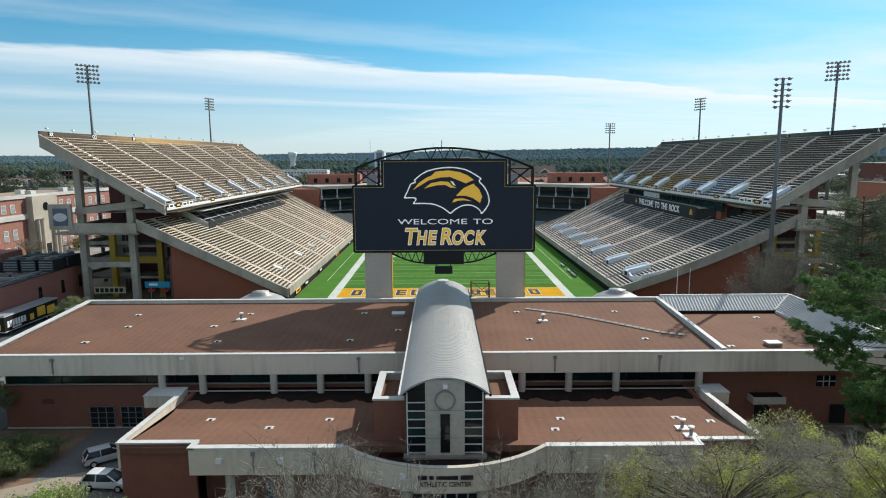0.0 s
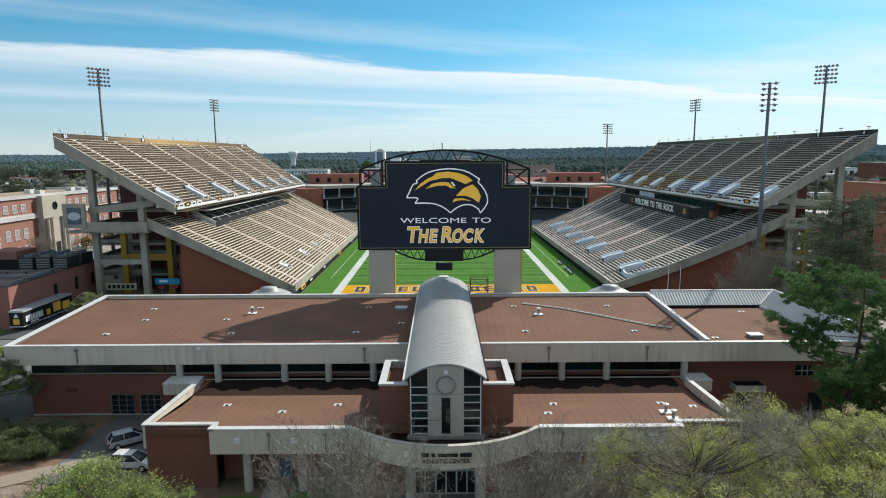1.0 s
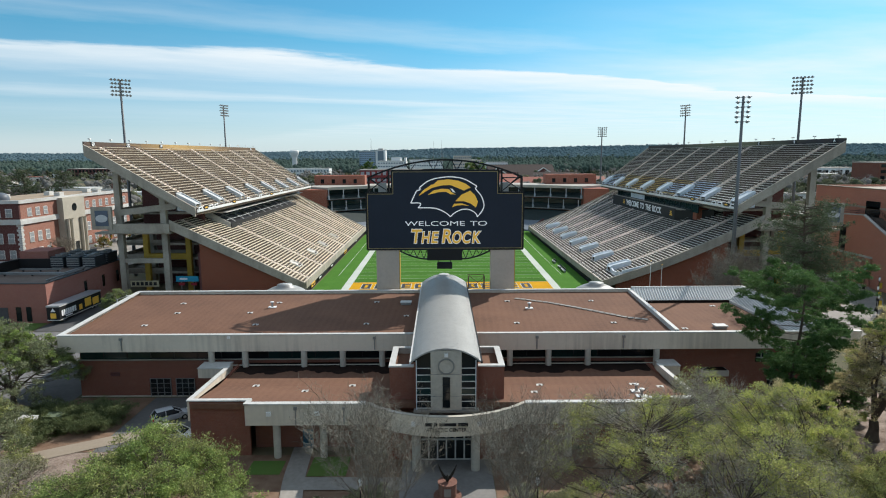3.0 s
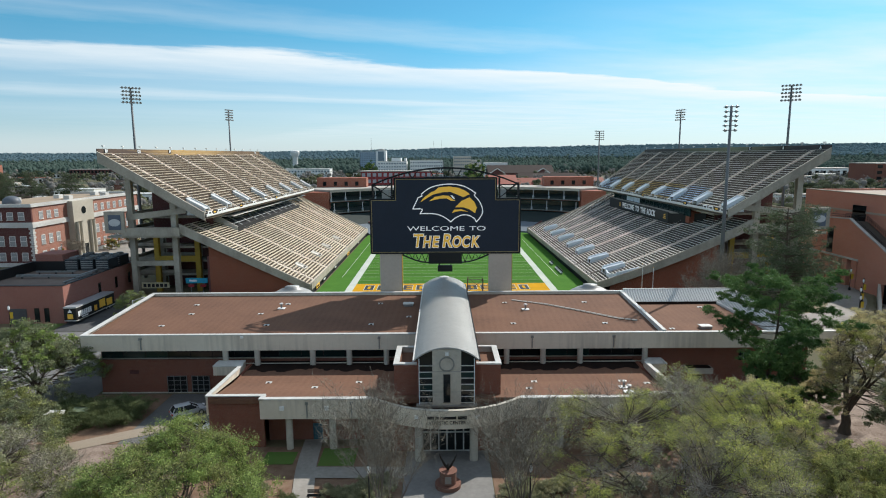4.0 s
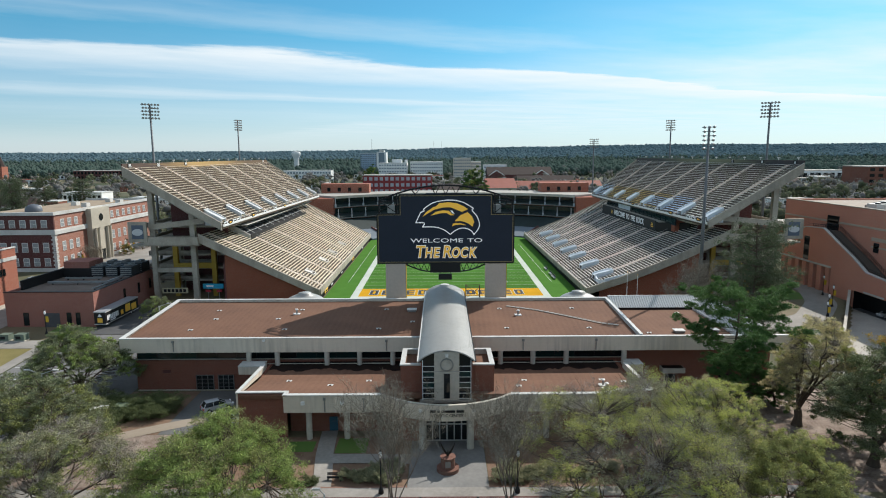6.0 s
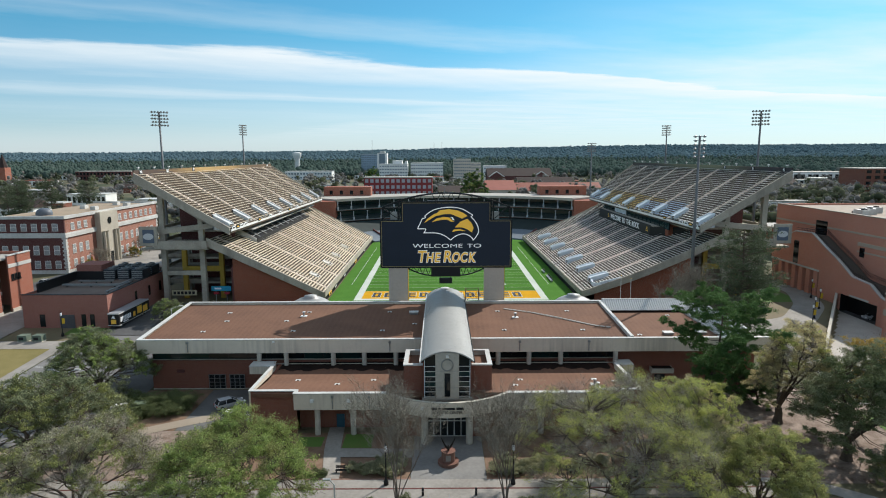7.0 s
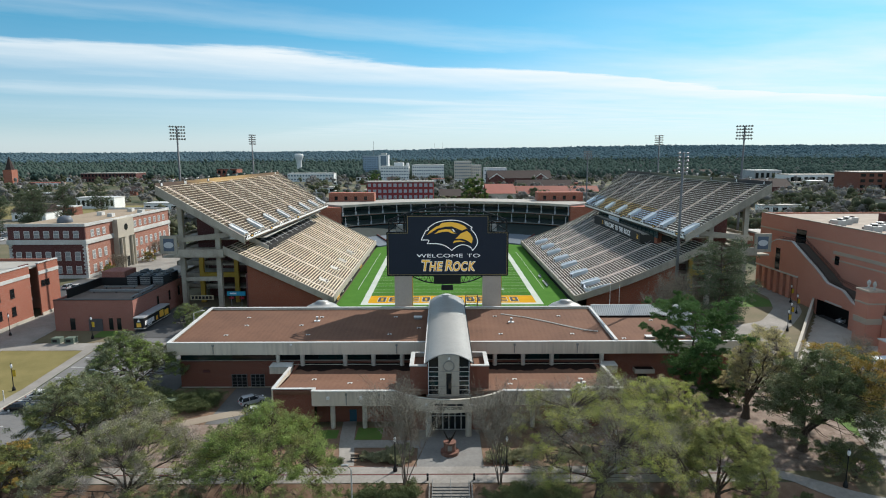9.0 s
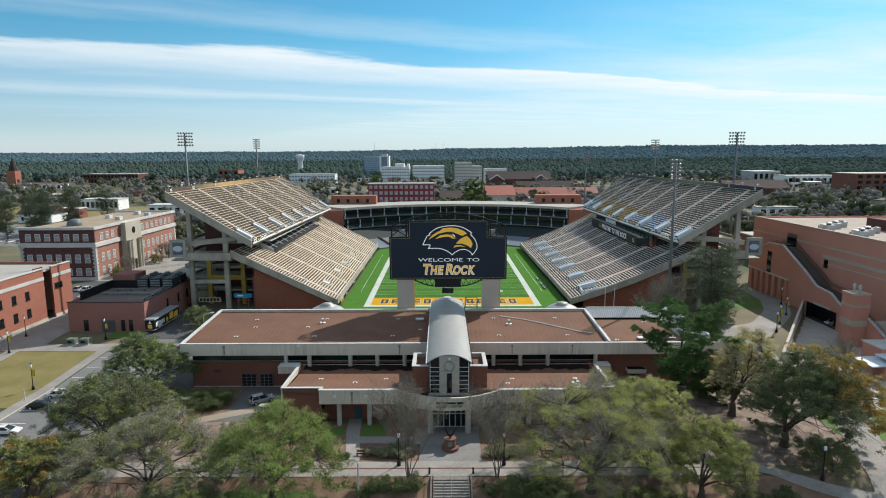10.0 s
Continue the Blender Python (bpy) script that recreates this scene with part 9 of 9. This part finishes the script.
def car(x, y, rot, paint, label, suv=False):
    """A parked car with its length along its own x, at the origin, then placed."""
    t = thing("car", label, "car", group="parked cars")
    L, W, H = (4.7, 1.9, 1.68) if suv else (4.75, 1.84, 1.45)
    hood, belt = (0.98, 1.02) if suv else (0.84, 0.93)
    l2, w2 = L / 2, W / 2
    prof = [(-l2 + 0.05, 0.3), (-l2, 0.55), (-l2 + 0.06, belt - 0.06), (-l2 + 0.4, belt), (l2 - 1.15, belt), (l2 - 0.35, hood - 0.08), (l2 - 0.03, hood - 0.3), (l2, 0.5), (l2 - 0.08, 0.3)]
    rows = []
    for s, low in ((-1, False), (1, False)):
        rows += [(px, s * (w2 - 0.07 * (pz > hood - 0.2) - 0.10 * (abs(px) > l2 - 0.2)), pz) for px, pz in prof]
    n = len(prof)
    body = MB().add(rows, [tuple(range(n)), tuple(range(2 * n - 1, n - 1, -1))] + [(i, (i + 1) % n, n + (i + 1) % n, n + i) for i in range(n)])
    part("body", rounded(body, 0.09), paint, t, "glossy painted body")
    if suv:
        cab = [(-l2 + 0.1, belt - 0.03), (-l2 + 0.45, H - 0.14), (-l2 + 0.85, H - 0.02), (l2 - 2.5, H), (l2 - 2.0, H - 0.08), (l2 - 1.0, belt - 0.03)]
    else:
        cab = [(-l2 + 0.35, belt - 0.03), (-l2 + 1.25, H - 0.1), (-l2 + 1.7, H - 0.02), (l2 - 2.45, H), (l2 - 2.05, H - 0.06), (l2 - 1.0, belt - 0.03)]
    k = len(cab)
    rows = []
    for s in (-1, 1):
        rows += [(px, s * (w2 - 0.10 - 0.24 * (pz - belt) / (H - belt)), pz) for px, pz in cab]
    part("cabin_glass", rounded(MB().add(rows, [tuple(range(k)), tuple(range(2 * k - 1, k - 1, -1))] + [(i, (i + 1) % k, k + (i + 1) % k, k + i) for i in range(k)]), 0.07), car_glass, t, "dark car glass")
    wt = w2 - 0.30
    part("roof", rounded(MB().box(cab[1][0] + 0.1, cab[-2][0] - 0.1, -wt, wt, H - 0.05, H + 0.025), 0.03), paint, t)
    for s in (-1, 1):
        for (xa, za), (xb, zb) in ((cab[0], cab[1]), (cab[-1], cab[-2])):
            ya, yb = s * (w2 - 0.08), s * (w2 - 0.28)
            part("pillar", MB().beam((xa, ya, za), (xb, yb, zb), 0.09, 0.09), paint, t)
        xm = (cab[1][0] + cab[-2][0]) / 2
        part("pillar", MB().beam((xm, s * (w2 - 0.08), belt), (xm, s * (w2 - 0.28), H), 0.09, 0.09), paint, t)
        part("mirror", MB().box(l2 - 1.55, l2 - 1.35, *sorted((s * w2, s * (w2 + 0.16))), belt, belt + 0.14), paint, t)
        part("headlight", MB().box(l2 - 0.22, l2 + 0.005, *sorted((s * (w2 - 0.5), s * (w2 - 0.09))), hood - 0.27, hood - 0.14), white_vinyl, t)
        part("tail_light", MB().box(-l2 - 0.03, -l2 + 0.12, *sorted((s * (w2 - 0.4), s * (w2 - 0.07))), belt - 0.3, belt - 0.1), M("red lamp", (0.4, 0.02, 0.02), 0.3) if "red lamp" not in bpy.data.materials else bpy.data.materials["red lamp"], t)
        for xx in (-l2 + 0.85, l2 - 0.9):
            w = part("wheel", MB().tube((xx, s * (w2 - 0.24), 0.34), (xx, s * (w2 + 0.01), 0.34), 0.34, n=18), tyre_mat, t, "black tyre")
            part("rim", MB().tube((xx, s * (w2 - 0.02), 0.34), (xx, s * (w2 + 0.025), 0.34), 0.21, n=14), cap_mat, w, "silver wheel rim")
    part("number_plate", MB().box(-l2 - 0.035, -l2, -0.26, 0.26, 0.62, 0.75), cap_mat, t)
    t.location = (x, y, gz(x, y) + 0.05)
    t.rotation_euler = (0, 0, radians(rot))
    return t


silver = car_paint("silver car paint", (0.50, 0.52, 0.55))
pearl = car_paint("white car paint", (0.75, 0.75, 0.74))
jet = car_paint("black car paint", (0.012, 0.012, 0.014))
car(-35.6, 60.6, 38, silver, "silver sport utility car parked beside brick wall", True)
car(-32.6, 55.2, -4, pearl, "white sport utility car parked beside brick wall", True)
c1 = car(-76.0, 63.5, 8, pearl, "white saloon parked at the street kerb")
car(-76.3, 58.2, 6, jet, "black saloon parked at the street kerb")
again_car = lambda c, x, y, r: copy_thing(c, pose(x, y, gz(x, y) + 0.05, 0, 0, r))
c3 = car(-75.5, 47.6, 6, pearl, "white saloon parked at the street kerb")
cars_far = [car(-104, 148, 90, silver, "silver car in the parking lot", True), car(-107, 148, 90, pearl, "white car in the parking lot", True)]
frng = random.Random(4)
for k in range(5):
    again_car(cars_far[k % 2], -110.5 - 3.1 * k, 148 + 0.3 * k, 90)
for k in range(4):
    again_car(cars_far[(k + 1) % 2], -103 - 4.1 * k, 139, 270)
pool = cars_far + [c1]
for k in range(46):
    again_car(pool[frng.randint(0, 2)], -325 + 6.2 * (k % 23) + frng.uniform(-1, 1), 262 + 26 * (k // 23) + frng.uniform(-1, 1), 90)
again_car(cars_far[0], 106.3, 110.5, 180)
car(97.5, 78.5, 15, pearl, "white car on the garage drive", True)

# ---- lamps and street furniture ----
banner_gold = M("gold lamp banner", (0.58, 0.38, 0.03), 0.6, var=0.08)


def campus_lamp(x, y, flag=True):
    z = gz(x, y)
    t = thing("lamp_post", "black campus lamp post with a gold banner" if flag else "black campus lamp post with a pale globe", "lamp post", (x, y, z), "campus lamps")
    part("base", MB().lathe([(0.32, z), (0.3, z + 0.5), (0.14, z + 0.9), (0.1, z + 1.0)], x, y, 12), black_paint, t)
    part("post", MB().tube((x, y, z + 0.9), (x, y, z + 4.6), 0.085, 0.065, 10), black_paint, t)
    part("globe", MB().lathe([(0.1, z + 4.6), (0.19, z + 4.8), (0.21, z + 5.05), (0.14, z + 5.35), (0.0, z + 5.5)], x, y, 12), white_vinyl, t, "pale glass globe", smooth=True)
    part("cap", MB().lathe([(0.17, z + 5.4), (0.06, z + 5.6), (0.0, z + 5.8)], x, y, 10), black_paint, t)
    if flag:
        part("banner_arm", MB().tube((x, y, z + 4.2), (x + 0.75, y, z + 4.2), 0.025, n=5), black_paint, t)
        part("banner", MB().box(x + 0.1, x + 0.72, y - 0.012, y + 0.012, z + 2.9, z + 4.18), banner_gold, t, "gold cloth banner")


for x, y, f in ((84.3, 99.4, True), (95.2, 114.4, True), (100.5, 126.5, True), (54.4, 32.2, False), (8.4, 36.4, False), (-7.6, 36.4, False), (-54.8, 27.5, True), (-83.9, 67.3, True), (-102.6, 87.0, True), (-84.8, 95.9, True),
                (88.5, 105.5, True), (84.5, 68.5, False), (-34.0, 34.6, True), (24.5, 38.2, False), (-106, 98, False), (-124.0, 176, True), (-121, 205, True)):
    campus_lamp(x, y, f)


def street_light(x, y, h, arms, label, reach=1.8):
    z = gz(x, y)
    t = thing("street_light", label, "street lamp", (x, y, z), "street lights")
    part("pole", MB().tube((x, y, z), (x, y, z + h), 0.13, 0.09, 10), cap_mat, t)
    for s in arms:
        part("arm", MB().tube((x, y, z + h - 0.1), (x + s * reach, y, z + h + 0.55), 0.06, n=6), cap_mat, t)
        part("lamp_head", MB().box(x + s * reach - 0.1, x + s * (reach + 0.75) if s > 0 else x - reach + 0.1, y - 0.16, y + 0.16, z + h + 0.48, z + h + 0.66) if s > 0 else
             MB().box(x - reach - 0.75, x - reach + 0.1, y - 0.16, y + 0.16, z + h + 0.48, z + h + 0.66), cap_mat, t, "flat grey lamp head")


street_light(-60.4, 57.6, 7.2, (-1, 1), "grey double-arm street light beside the road")
street_light(-58.5, 92.0, 7.5, (1,), "grey single-arm street light")
street_light(-12.8, 29.4, 5.2, (-1,), "pale path light with a short arm", 0.5)
street_light(-82.0, 62.0, 2.2, (), "short pale path marker light")

# entrance statue, steps, bollards, bench
sx, sy = 0.3, 41.6
ped = thing("pedestal", "round red brick pedestal with a plaque", "pedestal", (sx, sy, 0.05))
brick_ped = brickwork("worn brown brick", (0.21, 0.10, 0.075), (0.16, 0.08, 0.06), (0.22, 0.17, 0.14))
part("step", MB().lathe([(0.0, 0.05), (1.75, 0.05), (1.75, 0.62), (0.0, 0.62)], sx, sy, 28), brick_ped, ped)
part("drum", MB().lathe([(1.12, 0.62), (1.12, 2.25), (1.22, 2.28), (1.22, 2.42), (0.0, 2.42)], sx, sy, 28), brick_ped, ped)
part("plaque", MB().box(sx - 0.42, sx + 0.42, sy - 1.18, sy - 1.08, 1.0, 2.0), M("grey plaque", (0.25, 0.23, 0.21), 0.5), ped)
bird = MB()
bird.lathe([(0.0, 2.42), (0.2, 2.5), (0.28, 2.8), (0.2, 3.05), (0.11, 3.15), (0.12, 3.28), (0.0, 3.38)], sx, sy, 12)
for s in (-1, 1):
    prev = None
    for j in range(9):
        f = j / 8
        c = Vector((sx + s * (0.1 + 1.05 * f ** 0.9), sy + 0.25 * f, 2.95 + 1.55 * f ** 1.25))
        w = 0.34 * (1 - f) ** 0.6 + 0.03
        ring_ = [c + Vector((s * w * 0.5, 0.0, -w * 0.8)), c + Vector((0, -0.05 * (1 - f) - 0.012, 0)), c + Vector((-s * 0.05, 0.0, 0.06)), c + Vector((0, 0.05 * (1 - f) + 0.012, 0))]
        if prev:
            bird.add(prev + ring_, [(i, (i + 1) % 4, 4 + (i + 1) % 4, 4 + i) for i in range(4)])
        prev = ring_
bird.tube((sx, sy - 0.05, 2.6), (sx, sy + 0.55, 2.48), 0.14, 0.06, 8)
bird.tube((sx, sy - 0.05, 3.25), (sx, sy - 0.25, 3.2), 0.06, 0.02, 6)
statue = solid("statue", bird, M("dark bronze", (0.035, 0.032, 0.028), 0.4, 0.7, var=0.15), "dark bronze statue with raised wings on a brick drum", "statue", (sx, sy, 2.42))
for ob, z in ((ped, 0.12), (statue, 2.016)):
    ob.scale = (0.8, 0.8, 0.8)
    ob.location.z = z
step_mat = M("worn step concrete", (0.24, 0.225, 0.205), 0.9, var=0.25, color2=(0.14, 0.13, 0.12), bump=0.2)
st_ = thing("entrance_steps", "concrete steps with steel handrails down the bank", "stairs", (0.3, 30, -1.7))
part("landing", MB().box(-2.3, 2.9, 32.2, 33.2, -0.6, 0.122), step_mat, st_)
step_y, step_z = 32.2, 0.12
for k in range(12):
    step_z -= 0.14
    part("tread", MB().box(-2.3, 2.9, step_y - 0.5, step_y, -2.2, step_z).box(-2.3, 2.9, step_y - 0.54, step_y - 0.5, step_z - 0.06, step_z + 0.004), step_mat, st_)
    step_y -= 0.52
for x in (-2.2, 0.3, 2.8):
    part("handrail", MB().rail([(x, 32.4, 0.1), (x, 32.4, 1.1), (x, 26.0, -0.6), (x, 26.0, -1.6)], 0.04), grey_metal, st_, "grey steel handrail")
for s in (-2.6, 3.2):
    part("cheek_wall", MB().prism([(s - 0.1, 33.2, -2.0), (s - 0.1, 33.2, 0.22), (s - 0.1, 32.2, 0.22), (s - 0.1, 26.0, -1.4), (s - 0.1, 26.0, -2.0)], (0.2, 0, 0)), step_mat, st_)
patch("pavement", -3.2, 3.8, 16, 26.5, paving, "concrete walk below the steps", "pavement", 0.118)
for x, y in ((-2.9, 33.9), (3.6, 33.9), (-2.9, 26.8), (3.6, 26.8)):
    b_ = thing("bollard", "short black bollard beside the steps", "bollard", (x, y, gz(x, y)), "bollards")
    z = gz(x, y)
    part("post", MB().lathe([(0.16, z), (0.13, z + 0.9), (0.16, z + 0.95), (0.12, z + 1.1), (0, z + 1.15)], x, y, 12), black_paint, b_)
    part("collar", MB().lathe([(0.17, z + 0.7), (0.17, z + 0.78)], x, y, 12), grey_metal, b_)
for x, y in ((-13.6, 39.2), (15.5, 39.0)):
    bb = thing("garden_bench", "dark slatted garden bench beside the walk", "bench", (x, y, 0.02), "garden benches")
    for j in range(4):
        part("slat", MB().box(x - 0.9, x + 0.9, y + 0.13 * j, y + 0.13 * j + 0.1, 0.44, 0.48), black_paint, bb)
    for j in range(3):
        part("back_slat", MB().box(x - 0.9, x + 0.9, y + 0.5, y + 0.54, 0.58 + 0.14 * j, 0.68 + 0.14 * j), black_paint, bb)
    for s in (-0.75, 0.75):
        part("leg", MB().box(x + s - 0.04, x + s + 0.04, y, y + 0.5, 0.02, 0.44), black_paint, bb)
for x, y, mt, lb, h in ((-52.3, 57.6, cap_mat, "pale grey air conditioner cabinet on the ground", 1.6), (-49.3, 58.4, M("pale green cabinet", (0.16, 0.20, 0.13), 0.6), "pale green electrical transformer cabinet", 1.7), (-88.0, 92.8, M("grey green cabinet", (0.15, 0.19, 0.15), 0.6), "grey green utility cabinet on the lawn", 1.3), (-91.2, 92.8, bpy.data.materials["grey green cabinet"] if "grey green cabinet" in bpy.data.materials else cap_mat, "grey green utility cabinet on the lawn", 1.3)):
    z = gz(x, y) + 0.12
    ub = thing("utility_cabinet", lb, "utility cabinet", (x, y, z), "utility cabinets")
    part("plinth", MB().box(x - 1.1, x + 1.1, y - 0.9, y + 0.9, z - 0.12, z + 0.1), concrete_plain, ub)
    part("cabinet", MB().box(x - 1.0, x + 1.0, y - 0.8, y + 0.8, z + 0.1, z + h), mt, ub)
    part("lid", MB().box(x - 1.05, x + 1.05, y - 0.85, y + 0.85, z + h, z + h + 0.08), mt, ub)
    part("grille", MB().box(x - 0.7, x + 0.3, y - 0.84, y - 0.8, z + 0.4, z + h - 0.3), dark_metal, ub)

# low brick booth at the edge of the garage drive
gb = thing("entry_booth", "small red brick booth with pale metal roofs and low walls", "building", (92.5, 73, 0))
part("wall", MB().box(90.6, 99.0, 70.0, 76.5, 0, 3.4), brick_arena, gb, "red brick wall")
part("upper_wall", MB().box(92.6, 99.0, 74.0, 80.0, 0, 5.6), brick_arena, gb, "red brick wall")
part("coping", MB().box(92.4, 99.2, 73.8, 80.2, 5.6, 5.85), cap_mat, gb)
part("canopy", MB().prism([(87.6, 69.4, 3.2), (92.8, 69.4, 3.5), (92.8, 69.4, 3.75), (87.6, 69.4, 3.45)], (0, 6.0, 0)), pale_blue, gb, "pale blue metal canopy")
part("canopy", MB().prism([(91.2, 67.0, 4.4), (99.0, 67.0, 4.7), (99.0, 67.0, 4.95), (91.2, 67.0, 4.65)], (0, 7.0, 0)), pale_blue, gb, "pale blue metal canopy")
part("low_wall", MB().box(86.6, 87.0, 66.0, 75.0, 0, 1.4), concrete_plain, gb)
part("low_wall", MB().box(87.0, 92.0, 66.0, 66.4, 0, 1.4), concrete_plain, gb)
for yy in (70.0, 75.0):
    part("post", MB().box(87.8, 88.0, yy - 0.1, yy + 0.1, 0, 3.25), grey_metal, gb)
